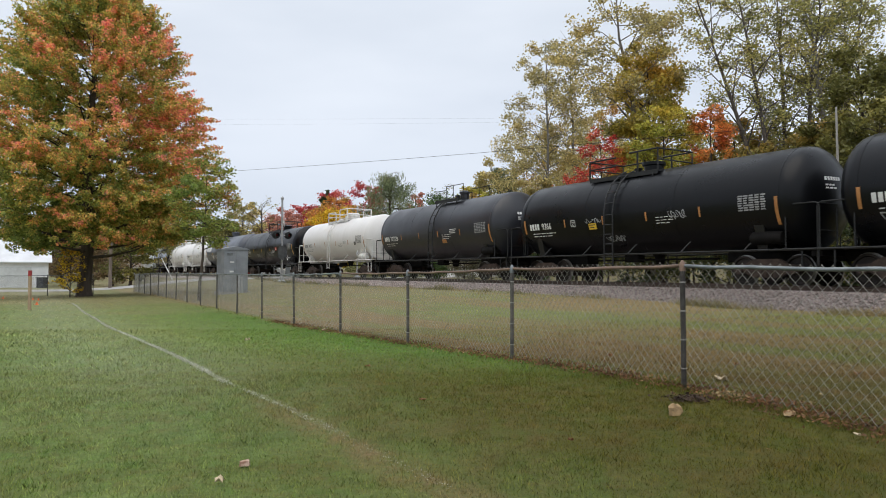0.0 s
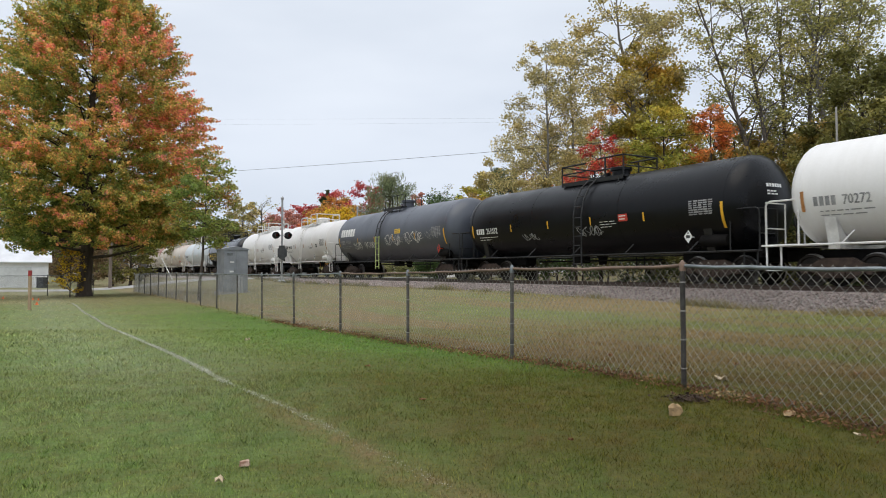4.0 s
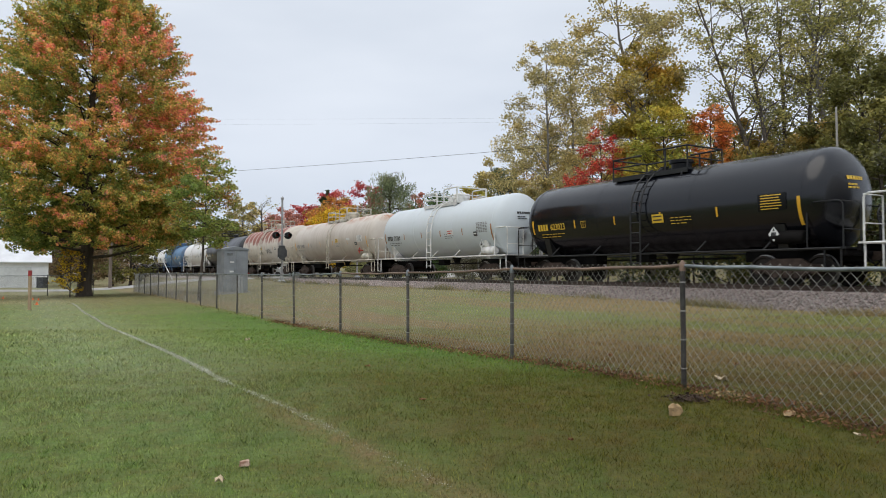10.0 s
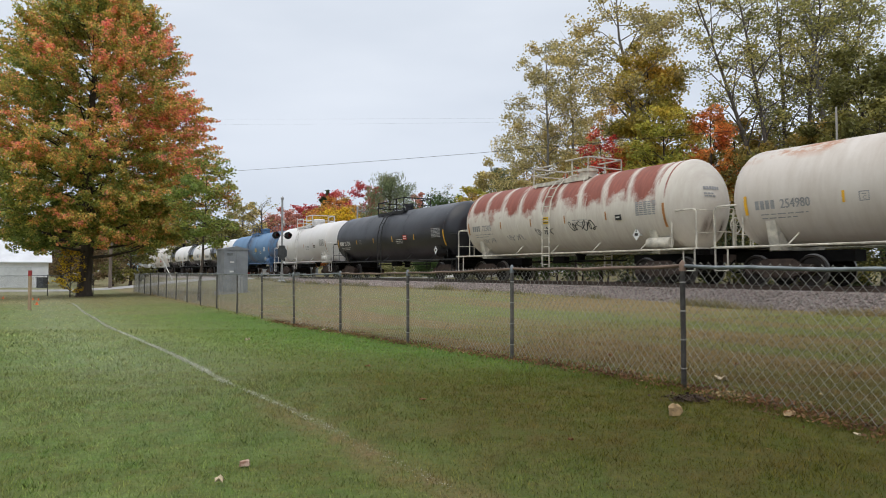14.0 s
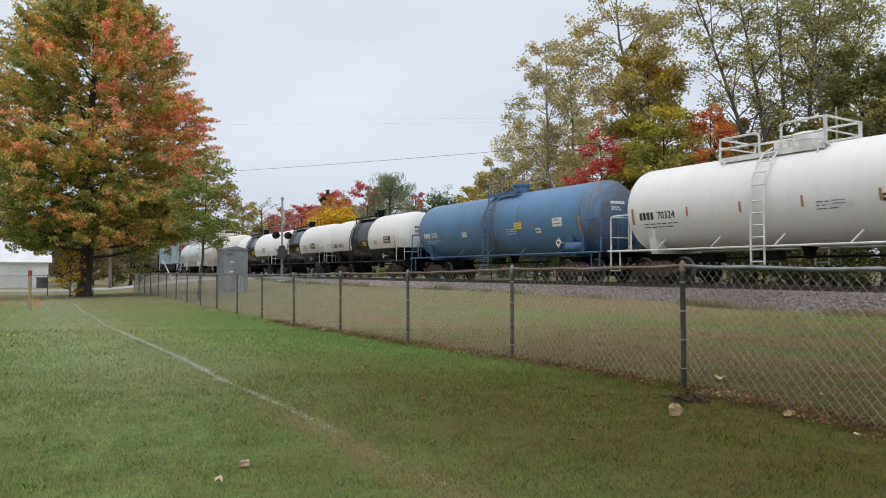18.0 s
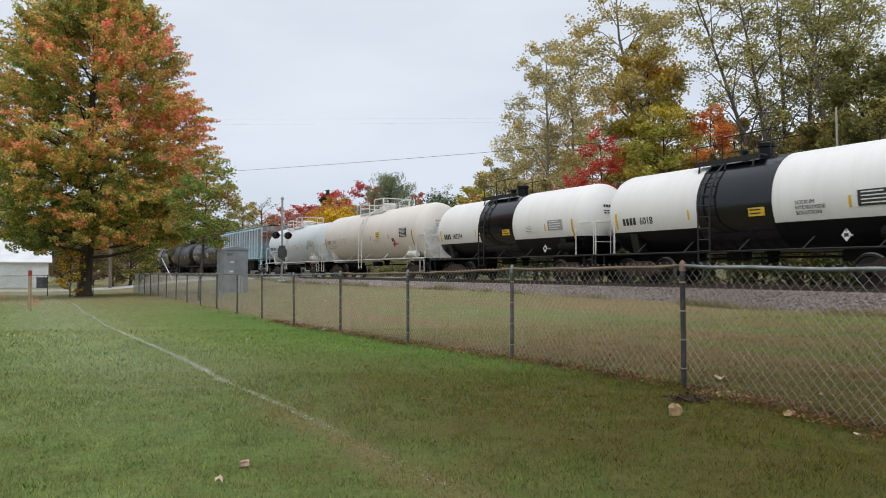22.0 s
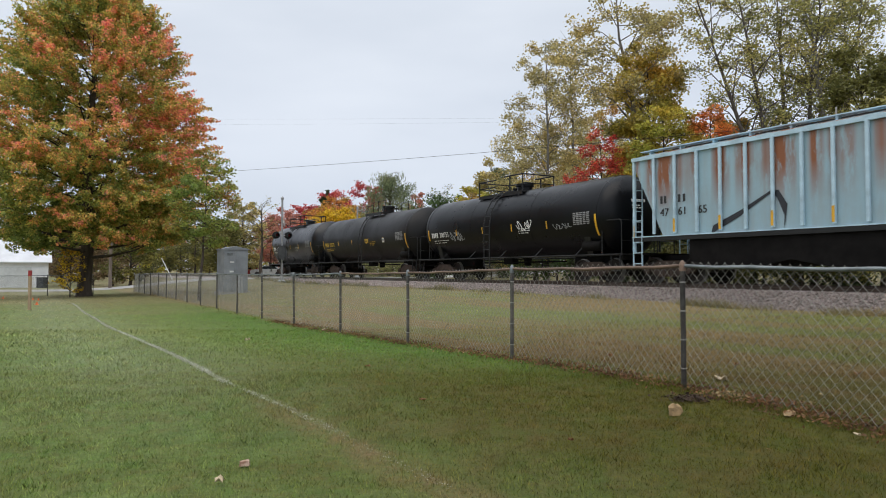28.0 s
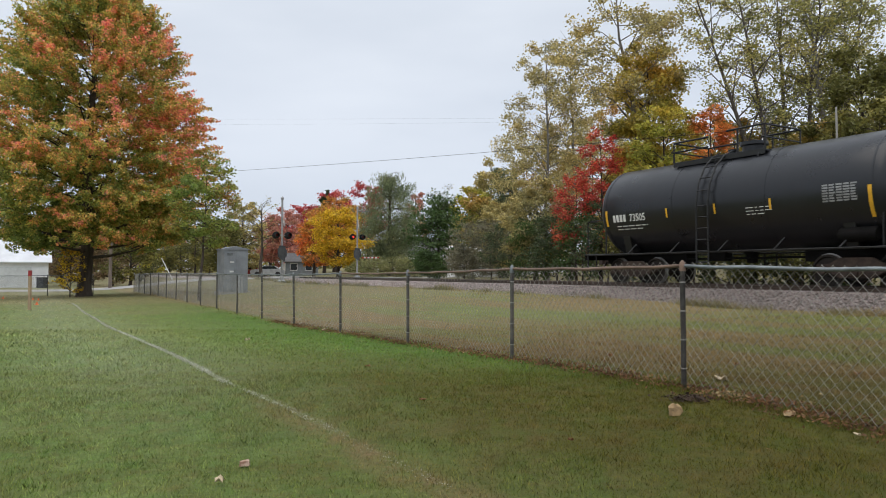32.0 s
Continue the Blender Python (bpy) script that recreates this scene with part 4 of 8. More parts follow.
            rail.tube([(ladder + 0.8, y * 0.9, zp), (ladder + 0.8, y * 0.9, zp + 0.74)], 0.022, 5)
            part("top_railing", rail, steel, car)
    if style != "low":
        for x, z in ((px0, zr - 0.14 if style == "railed" else zr - 0.08), (px1, zr)):
            rail = Shape().tube([(x, -0.92, z), (x, 0.92, z)], 0.034, 6)
            rail.tube([(x, -0.92, zp + 0.4), (x, 0.92, zp + 0.4)], 0.028, 6)
            part("end_rail", rail, steel, car)
    dm, dr = Shape(), 0.36 if band is None and paint is not M_GREY else 0.24
    dx = ladder + 0.65 if band is None else 0.0
    if style == "railed":
        dm.lathe([(zp - 0.25, 0.42), (zp + 0.30, 0.42), (zp + 0.33, 0.46), (zp + 0.50, 0.46), (zp + 0.57, 0.38), (zp + 0.58, 0.05)], 20, (dx, 0, 0), "z")
    else:
        dm.lathe([(zp - 0.25, dr), (zp + dome * 0.55, dr), (zp + dome * 0.6, dr * 1.2), (zp + dome * 0.78, dr * 1.2), (zp + dome * 0.82, dr * 0.8), (zp + dome * 0.9, 0.05)], 20, (dx, 0, 0), "z")
        dm.lathe([(zp - 0.2, 0.12), (zp + 0.28, 0.12), (zp + 0.3, 0.16), (zp + 0.36, 0.16), (zp + 0.37, 0.02)], 12, (dx - 0.85, 0.1, 0), "z")
    part("dome", dm, fitting if style == "railed" else (M_BLACK if paint in (M_WHITE, M_BLACK, M_GLOSS) else fitting if paint is M_RUSTY else paint), car, smooth=40)
    if style == "railed":
        vb = Shape().box(dx - 1.05, -0.22, zp, dx - 0.6, 0.22, zp + 0.42, 0.04)
        part("valve_box", vb, fitting, car)
    # markings
    for x, lo, hi in ((-half + 0.05, -0.12, 0.46), (half - 0.05, -0.40, 0.46)):
        bars = Shape()
        wrap_rect(bars, x - 0.05, lo, x + 0.05, hi, r, zc, 0.012, 8)
        part("reflector", bars, bar, shell)
    for k in ((0.32, 0.83) if skirt else (0.22, 0.40, 0.58, 0.77) if half > 5.2 else (0.30, 0.50, 0.70)):
        bars = Shape()
        x = -half + 2 * half * k
        wrap_rect(bars, x - 0.035, 0.04, x + 0.035, 0.36, r, zc, 0.012, 4)
        part("reflector", bars, bar, shell)
    x = -half + 0.36
    dv = -0.02 if skirt else 0.0
    for k in range(marks):
        txt = Shape()
        wrap_rect(txt, x, 0.02 + dv, x + 0.12, 0.28 + dv, r, zc, 0.007, 2)
        part("mark_block", txt, letters, shell)
        x += 0.165
    if number:
        txt = Shape()
        wrap_text(txt, number, x + 0.12, 0.02 + dv, 0.26, r, zc, 0.8)
        part("number", txt, letters, shell)
    txt = Shape()
    lines_block(txt, -half + 0.5, -0.28 if skirt else -0.16, 1.45, 2, 0.12, 0.034, r, zc, rng)
    part("small_lettering", txt, M_LET_W if skirt else letters, shell)["kind"] = "stuff"
    if not skirt:
        txt = Shape()
        lines_block(txt, -half + 2 * half * 0.615, 0.12, 0.85, 3, 0.10, 0.026, r, zc, rng)
        part("small_lettering", txt, letters, shell)["kind"] = "stuff"
    panel = Shape()
    for row in range(7 if data else 0):
        for col in range(5):
            x = half - 1.3 + col * 0.19
            wrap_rect(panel, x, 0.10 + row * 0.072, x + rng.uniform(0.12, 0.175), 0.146 + row * 0.072, r, zc, 0.007, 1)
    if data:
        part("data_panel", panel, M_LET_G, shell)["kind"] = "stuff"
    def on_head(y, z):
        q = max(0.0, 1 - (y * y + z * z) / (r * r))
        return (half + 0.115 + (0.1 + (cap - 0.1) * q if jacket else cap * math.sqrt(q)), y, zc + z)
    if jacket or stained:   # rust run down from the brake rigging on the near head
        for y0, y1, z0, z1 in ((-0.55, 0.05, -1.25, -0.25), (0.30, 0.75, -1.2, -0.45)):
            ns = 7
            vs = [on_head(y0 + (y1 - y0) * a / ns, z0 + (z1 - z0) * b2 / ns) for b2 in range(ns + 1) for a in range(ns + 1)]
            st = Shape().add(vs, [(b2 * (ns + 1) + a, b2 * (ns + 1) + a + 1, (b2 + 1) * (ns + 1) + a + 1, (b2 + 1) * (ns + 1) + a) for b2 in range(ns) for a in range(ns)])
            part("rust_stain", st, M_STAIN, shell, "brown rust stain")
    for k, (w, z, h) in enumerate(((0.72, 0.45, 0.11), (0.42, 0.29, 0.05), (0.5, 0.20, 0.05))):
        head = Shape()
        y, n = -0.55, (6 if k == 0 else 3)
        for j in range(n):
            y1 = y + w / n * 0.8
            head.add([on_head(y, z), on_head(y1, z), on_head(y1, z + h), on_head(y, z + h)], [(0, 1, 2, 3)])
            y += w / n
        part("end_lettering", head, letters, shell)["kind"] = "stuff"
    for f in detail:
        f(car, shell, half, r, zc, rng)
    MOVING.append((car, s0))
    return car


MOVING = []


# -- details that set single cars apart --
def board(u, v, w, h, mat_face, mat_mark=None, rows=3, name="stencil_panel"):
    def make(car, shell, half, r, zc, rng):
        sh = Shape()
        x = half * u
        wrap_rect(sh, x, v, x + w, v + h, r, zc, 0.021)
        p = part(name, sh, mat_face, shell)
        if mat_mark:
            mk = Shape()
            for i in range(rows):
                wrap_rect(mk, x + w * 0.1, v + h * (i + 0.6) / (rows + 0.4), x + w * rng.uniform(0.7, 0.92), v + h * (i + 0.95) / (rows + 0.4), r, zc, 0.0235, 1)
            part("stencil_lettering", mk, mat_mark, p)
    return make


def tag_marks(u, v, w, h, mat_face, seed, thick=0.045, loops=9):
    def make(car, shell, half, r, zc, rng):
        sh = Shape()
        scrawl(sh, half * u, v, w, h, r, zc, seed, thick, loops)
        part("spray_scrawl", sh, mat_face, shell, "looping sprayed lines")
    return make


def words_at(text, u, v, h, mat_face, squeeze=1.0):
    def make(car, shell, half, r, zc, rng):
        sh = Shape()
        wrap_text(sh, text, half * u, v, h, r, zc, squeeze)
        part("lettering", sh, mat_face, shell)
    return make


def hazard(u, v=-0.52, mat_face=None, size=0.34, label="white diamond hazard placard"):
    def make(car, shell, half, r, zc, rng):
        placard(car, half * u, v, size, r, zc, mat_face or M_LET_W, label)
    return make


def framed_mark(u, v, mat_face, size=0.26):
    """A small square stencil frame with one letter in it."""
    def make(car, shell, half, r, zc, rng):
        sh = Shape()
        x, t = half * u, size * 0.09
        for a, b, c, d in ((0, 0, size, t), (0, size - t, size, size), (0, t, t, size - t), (size - t, t, size, size - t)):
            wrap_rect(sh, x + a, v + b, x + c, v + d, r, zc, 0.0075, 3)
        wrap_text(sh, "C", x + size * 0.32, v + size * 0.16, size * 0.36, r, zc)
        wrap_rect(sh, x + size * 0.28, v + size * 0.66, x + size * 0.72, v + size * 0.74, r, zc, 0.0075, 1)
        part("framed_stencil", sh, mat_face, shell)
    return make


def head_shield(car, shell, half, r, zc, rng):
    """A flat white protective plate before the lower half of the near head."""
    x = half + 0.1 + 0.42 * r + 0.20
    out = [(-0.80, 1.2), (0.80, 1.2), (1.38, 2.25), (1.38, 2.80), (1.10, 2.95), (-1.10, 2.95), (-1.38, 2.80), (-1.38, 2.25)]
    part("head_shield", Shape().slab(out, 0, x, x + 0.03), M_PIPE_W, car, "white steel head shield")
    for y in (-0.9, 0.9):
        part("shield_lug", Shape().box(x + 0.03, y - 0.06, 2.6, x + 0.10, y + 0.06, 2.85), M_PIPE_W, car)


def hopper_car(t_left, t_right):
    half = SPEED * (t_left - t_right) / 2
    s0 = SPEED * (t_left + t_right) / 2 - 11.32
    car = thing("hopper_car", "light blue covered hopper car with rust streaks and black hopper bays", "hopper car", "cars of the freight train", car_pose(s0))
    w, z0, z1 = 1.55, 1.58, 4.45
    body = Shape()
    # sloping ends, straight sides
    prof = [(-half, z1), (half, z1), (half, z1 - 0.25), (half - 1.35, z0), (-half + 1.35, z0), (-half, z1 - 0.25)]
    body.slab(prof, 1, -w + 0.06, w - 0.06)
    b = part("body", body, M_HOPPER, car)
    roof = Shape()
    roof.slab([(-w, z1), (w, z1), (w * 0.55, z1 + 0.22), (-w * 0.55, z1 + 0.22)], 0, -half, half)
    part("roof", roof, M_HOPPER, car)
    hatch = Shape().box(-half + 0.8, -0.42, z1 + 0.22, half - 0.8, 0.42, z1 + 0.36, 0.05)
    part("hatch_cover", hatch, M_PIPE_B, car)
    walkway = Shape()
    for y in (-1.02, 0.72):
        walkway.box(-half - 0.1, y, z1 + 0.30, half + 0.1, y + 0.3, z1 + 0.335)
        for k in range(12):
            x = -half + 0.3 + (2 * half - 0.6) * k / 11
            walkway.box(x - 0.03, y + 0.05, z1 + 0.08, x + 0.03, y + 0.25, z1 + 0.30)
    part("roof_walkway", walkway, M_HOPPER_TRIM, car)
    rim = Shape()
    for y in (-w - 0.02, w - 0.08):
        rim.box(-half - 0.03, y, z1 - 0.10, half + 0.03, y + 0.1, z1 + 0.03)
    part("roof_rim", rim, M_HOPPER_TRIM, car)
    for y in (-w - 0.02, w - 0.08):
        part("side_sill", Shape().box(-half - 0.03, y, z0 - 0.10, half + 0.03, y + 0.1, z0 + 0.04), M_PIPE_B, car)
        part("sill_edge", Shape().box(-half - 0.03, y - 0.004, z0 + 0.044, half + 0.03, y + 0.1, z0 + 0.08), M_HOPPER_TRIM, car)
    n = 16
    post = Shape().box(-0.05, -0.07, 0, 0.05, 0.02, z1 - z0 - 0.22, 0.015).mesh("side_post", M_HOPPER_TRIM)
    for k in range(n):
        x = -half + 1.0 + (2 * half - 2.0) * k / (n - 1)
        for y in (-w, w):
            p = part("side_post", post, None, car, at=pose(x, y, z0 + 0.14, 0, 0, 0 if y < 0 else 180))
    corner = Shape()
    for x in (-half, half - 0.09):
        for y in (-w, w - 0.09):
            corner.box(x, y, 1.05, x + 0.09, y + 0.09, z1)
    part("corner_post", corner, M_HOPPER_TRIM, car)
    for c in (-half * 0.46, 0, half * 0.46):
        bays = Shape()
        bays.slab([(c - half * 0.23, z0), (c + half * 0.23, z0), (c + half * 0.23, 0.78), (c + 0.6, 0.55), (c - 0.6, 0.55), (c - half * 0.23, 0.78)], 1, -1.46, 1.46)
        part("hopper_bay", bays, M_UNDER, car)
    sill = Shape().box(-half - 0.35, -0.3, 0.72, half + 0.35, 0.3, 1.02, 0.03)
    sill.box(-half - 0.3, -1.5, 1.02, -half + 0.5, 1.5, 1.08).box(half - 0.5, -1.5, 1.02, half + 0.3, 1.5, 1.08)
    part("underframe", sill, M_UNDER, car)
    for q in (-1, 1):
        coupler(car, q * (half + 0.3), q)
        add_truck(car, q * (half - 1.15))
        lad = Shape()
        x = q * (half + 0.06)
        for y in (-1.45, -1.0, 1.0, 1.45):
            lad.tube([(x, y, 0.6), (x, y, z1 + (0.1 if q > 0 else 0))], 0.024, 6)
        for z in np.arange(0.7, z1, 0.38):
            for y in (-1.45, 1.0):
                lad.tube([(x, y, z), (x, y + 0.45, z)], 0.018, 5)
        x2 = q * (half - 0.24)
        for z in np.arange(0.7, 2.5, 0.38):
            lad.tube([(x2 - 0.2, -w - 0.03, z), (x2 + 0.2, -w - 0.03, z)], 0.016, 5)
        lad.tube([(x2 - 0.2, -w - 0.03, 0.62), (x2 - 0.2, -w - 0.03, 2.4)], 0.018, 5)
        lad.tube([(x2 + 0.2, -w - 0.03, 0.62), (x2 + 0.2, -w - 0.03, 2.4)], 0.018, 5)
        part("ladder", lad, M_HOPPER_TRIM, car)
    txt = Shape()

    def flat(words, u, z, h):
        vs, fs = text_flat(words, h)
        txt.add([(u + x, -w + 0.05 - 0.006, z + y) for x, y in vs], fs)
        txt.add([(u + x + h * 0.07, -w + 0.05 - 0.0068, z + y) for x, y in vs], fs)
    for i, dx in enumerate((0.0, 0.16, 0.75, 0.95)):
        txt.add([(-half + 1.22 + dx + a, -w + 0.044, 2.75 + c) for a, c in ((0, 0), (0.1, 0), (0.1, 0.26), (0, 0.26))], [(0, 1, 2, 3)])
    flat("47", -half + 1.20, 2.32, 0.26)
    flat("61", -half + 1.95, 2.32, 0.26)
    flat("65", -half + 2.75, 2.32, 0.26)
    part("lettering", txt, M_LET_B, b)
    bars = Shape()
    for k in (1.0, 3, 5, 7, 9, 11, 13, 15):
        x = -half + 1.0 + (2 * half - 2.0) * k / (n - 1)
        bars.box(x - 0.04, -w - 0.078, z0 + 0.18, x + 0.04, -w - 0.071, z0 + 0.62)
    bars.box(-half + 0.02, -w - 0.012, z0 - 0.1, -half + 0.08, -w - 0.004, z0 + 0.45)
    part("reflector", bars, M_YELLOW, car)
    spray = Shape()
    y = -w + 0.043
    pts = [(-half + 3.3, 1.75), (-half + 4.3, 2.2), (-half + 5.3, 2.75), (-half + 5.55, 2.7), (-half + 5.8, 2.2), (-half + 5.75, 1.75)]
    fs, vs = [], []
    for i, (x, z) in enumerate(pts):
        h = (0.14, 0.10, 0.05, 0.10, 0.16, 0.08)[i]
        vs += [(x - h * 0.3, y, z - h), (x + h * 0.3, y, z + h)]
    spray.add(vs, [(2 * i, 2 * i + 1, 2 * i + 3, 2 * i + 2) for i in range(len(pts) - 1)])
    part("spray_scrawl", spray, M_GREY, b, "dark sprayed arrow mark")
    MOVING.append((car, s0))
    return car


def build_train():
    W, B, P = M_PIPE_W, M_PIPE_B, M_LET_W
    rot = M_RUSTBAR
    T = tank_car
    T(2.08, 0.90, 4.22, M_BLACK, B, "black tank car with pale green sprayed marks", "caged", False, M_RUSTBAR, marks=4, detail=[tag_marks(-0.9, -0.9, 1.6, 0.8, M_SPRAY, 3)])
    T(3.466, 2.30, 4.19, M_BLACK, B, "black tank car with white lettering and small sprayed marks", "caged", False, M_RUSTBAR, number="9366", marks=4, ladder=-0.7,
      detail=[framed_mark(-0.50, 0.04, P), board(-0.33, -0.12, 0.42, 0.24, M_LET_Y, M_LET_B, 2), tag_marks(-0.36, 0.1, 0.9, 0.22, M_SPRAY, 5, 0.03, 6), tag_marks(0.33, 0.0, 0.7, 0.35, M_SPRAY, 8, 0.03, 6), tag_marks(-0.2, -0.75, 0.9, 0.35, M_SPRAY, 9, 0.03)])
    T(4.842, 3.722, 4.26, M_GREY, B, "charcoal grey tank car with white lettering", "low", False, rot, jacket=True, number="202328", marks=4, ladder=0.45,
      detail=[board(0.22, -0.3, 0.42, 0.2, M_RUSTBAR), board(0.36, 0.14, 0.85, 0.30, M_GREY, P, 3)])
    T(6.236, 5.128, 4.18, M_WHITE, W, "white pressure tank car with railed top platform", "railed", True, rot, jacket=True, number="70272", marks=4, letters=M_LET_G, detail=[hazard(0.78), board(0.4, 0.1, 0.6, 0.22, M_LET_W, M_LET_G), board(0.72, 0.0, 0.3, 0.2, M_LET_B, P, 1)])
    T(7.87, 6.48, 4.2, M_BLACK, B, "black tank car with pink board and faint sprayed marks", "caged", False, number="251032", marks=4, ladder=0.6,
      detail=[board(0.37, 0.1, 0.45, 0.26, M_LET_R, P, 2), tag_marks(-0.45, -0.45, 1.0, 0.4, M_LET_G, 12, 0.04, 6), tag_marks(0.05, -0.45, 1.3, 0.5, M_LET_G, 14, 0.04), hazard(0.8)])
    T(9.49, 8.12, 4.33, M_SLATE, B, "slate blue tank car covered in white sprayed marks", "low", False, ladder=-0.6, dome=0.62, marks=4, number="45069", letters=M_LET_G,
      detail=[framed_mark(-0.50, 0.04, M_LET_G), block_name, lime_ladder, tag_marks(-0.66, -0.45, 1.2, 0.62, P, 21, 0.032), tag_marks(-0.42, -0.40, 1.5, 0.55, P, 25, 0.032), tag_marks(0.0, -0.40, 2.1, 0.85, P, 22, 0.036, 9), tag_marks(0.36, -0.32, 2.1, 0.85, P, 23, 0.036, 9), tag_marks(0.72, -0.1, 1.3, 0.6, M_SPRAY, 27, 0.03, 6),
              board(0.2, 0.42, 0.7, 0.26, M_LET_Y, M_LET_B, 2), hazard(0.9, mat_face=M_LET_R, label="red and white diamond placard")])
    T(10.69, 9.767, 4.23, M_WHITE, W, "white tank car with railed top platform and clean paint", "railed", True, rot, jacket=True, number="84448", marks=4, ladder=-0.3, letters=M_LET_B, detail=[framed_mark(-0.50, 0.04, M_LET_G), hazard(0.42, -0.62), board(0.55, 0.02, 0.3, 0.24, M_LET_B, P, 1)])
    T(11.96, 10.985, 4.24, M_WHITE, W, "white tank car with railed top platform and red board", "railed", True, rot, jacket=True, number="64500", marks=4, letters=M_LET_B, detail=[hazard(0.1, -0.62), hazard(1.12, -0.35), board(0.0, 0.02, 0.55, 0.28, P, M_LET_R, 2), board(0.38, 0.1, 0.26, 0.2, M_LET_B, P, 1)])
    T(13.417, 12.235, 4.09, M_GLOSS, B, "glossy black tank car with yellow lettering", "caged", False, data=False, number="623023", marks=4, letters=M_LET_Y, detail=[framed_mark(-0.50, 0.04, M_LET_Y), board(0.1, 0.0, 0.5, 0.3, M_LET_Y, M_LET_B, 2), hazard(0.85), board(0.78, 0.1, 0.9, 0.5, M_BLACK, M_LET_Y, 6)])
    T(14.82, 13.72, 4.19, M_ICE, W, "pale bluish white tank car with railed platform", "railed", True, rot, jacket=True, number="70380", marks=4, letters=M_LET_B, detail=[board(0.28, 0.08, 0.62, 0.28, P, M_LET_R, 2), board(0.72, -0.06, 0.3, 0.22, M_LET_B, P, 1), hazard(0.84, -0.42)])
    T(16.41, 15.08, 4.23, M_CREAM, M_PIPE_C, "cream tank car with rust stains along its top", "railed", True, data=False, stained=True, number="254980", marks=4, ladder=0.57, letters=M_LET_G, detail=[framed_mark(-0.50, 0.04, M_LET_G), board(0.24, 0.22, 0.42, 0.24, M_LET_Y, M_LET_B, 3), board(0.52, 0.3, 0.6, 0.16, P), board(0.78, 0.15, 0.8, 0.42, P, M_LET_G, 6), board(0.72, -0.05, 0.36, 0.2, M_LET_B, P, 1), hazard(0.84, -0.35, M_LET_R, label="red diamond placard")])
    T(17.90, 16.705, 4.38, M_RUSTY, M_PIPE_C, "cream tank car with heavily rusted upper half", "caged", True, M_RUSTBAR, jacket=True, number="72505", marks=4, letters=M_LET_G, detail=[board(-0.06, 0.1, 0.4, 0.28, M_LET_Y, M_LET_B, 3), tag_marks(-0.16, -0.42, 1.1, 0.42, M_LET_B, 31, 0.035, 8), tag_marks(0.2, -0.36, 1.45, 0.5, M_LET_B, 32, 0.045, 9), tag_marks(-0.82, -0.62, 1.0, 0.3, M_LET_G, 33, 0.03, 7), tag_marks(-0.5, -0.6, 1.2, 0.4, M_LET_G, 34, 0.03, 7), board(0.62, 0.0, 0.3, 0.2, M_LET_B, P, 1), hazard(0.78, -0.5)])
    T(19.53, 18.137, 4.18, M_GREY, B, "charcoal tank car with caged black top platform", "caged", False, number="257250", marks=4, ladder=-0.2, detail=[framed_mark(-0.50, 0.04, M_LET_G), board(0.36, 0.1, 0.45, 0.26, M_LET_R, P, 2), hazard(0.86)])
    T(20.86, 19.777, 4.18, M_WHITE, W, "white tank car with light railings and black lettering", "railed", True, rot, jacket=True, number="70324", marks=4, ladder=-0.4, letters=M_LET_B, detail=[board(0.3, 0.0, 0.6, 0.2, P, M_LET_G, 2), board(0.55, 0.02, 0.32, 0.2, M_LET_B, P, 1), hazard(0.84, -0.45)])
    T(22.39, 21.13, 4.13, M_BLUE, M_PIPE_BL, "weathered blue tank car with rusty seams and blue platform", "low", True, rot, data=False, number="5072", marks=4, ladder=0.1, detail=[board(-0.35, -0.05, 0.42, 0.24, P, M_LET_G, 2), board(0.33, 0.12, 0.55, 0.3, M_LET_Y, M_LET_G, 2), board(0.56, -0.12, 0.34, 0.22, P, M_LET_B, 1), board(0.74, 0.1, 0.6, 0.36, P, M_LET_G, 2), hazard(0.78, -0.5)])
    cargo_words = [words_at(w, 0.36, 0.24 - 0.15 * i, 0.11, M_LET_B, 0.95) for i, w in enumerate(("SODIUM", "HYDROXIDE", "SOLUTION"))]
    for tl, tr, num, tone in ((23.66, 22.70, "160750", 4.04), (24.94, 23.93, "6018", 4.05), (26.18, 25.17, "160294", 4.03)):
        T(tl, tr, tone, M_WHITE, B, "white over black tank car with broad black centre band", "low", False, stained=True, number=num, marks=4, letters=M_LET_B, band=(-1.5, 1.15), skirt=M_BLACK, ladder=-1.1, data=False,
          detail=[board(0.07, 0.0, 0.55, 0.26, M_LET_Y, M_LET_B, 2), *(cargo_words if num == "6018" else [board(0.40, 0.05, 0.6, 0.28, M_WHITE, M_LET_G, 4)]), board(0.70, 0.06, 0.9, 0.42, M_LET_B if num != "160294" else M_LET_G, P, 4), hazard(0.62, -0.62, size=0.28)])
    T(27.75, 26.467, 4.39, M_IVORY, W, "ivory tank car with yellow board and white railings", "railed", True, rot, data=False, number="72340", marks=4, ladder=-0.13, letters=M_LET_G, detail=[framed_mark(-0.50, 0.04, M_LET_G), head_shield, board(0.28, 0.2, 0.5, 0.34, M_LET_Y, M_LET_B, 3), board(0.76, 0.12, 0.9, 0.5, M_LET_B, P, 6), board(0.60, -0.12, 0.3, 0.2, M_LET_B), hazard(0.7, -0.2, M_LET_R, 0.36, "red diamond placard")])
    T(29.10, 28.02, 4.2, M_ICE, W, "pale white tank car with railed top platform", "railed", True, rot, jacket=True, number="70098", marks=4, ladder=-0.35, letters=M_LET_B, detail=[board(0.22, 0.12, 0.5, 0.24, P, M_LET_R, 2), board(0.72, -0.05, 0.26, 0.18, M_LET_B, P, 1), hazard(0.86, -0.45)])
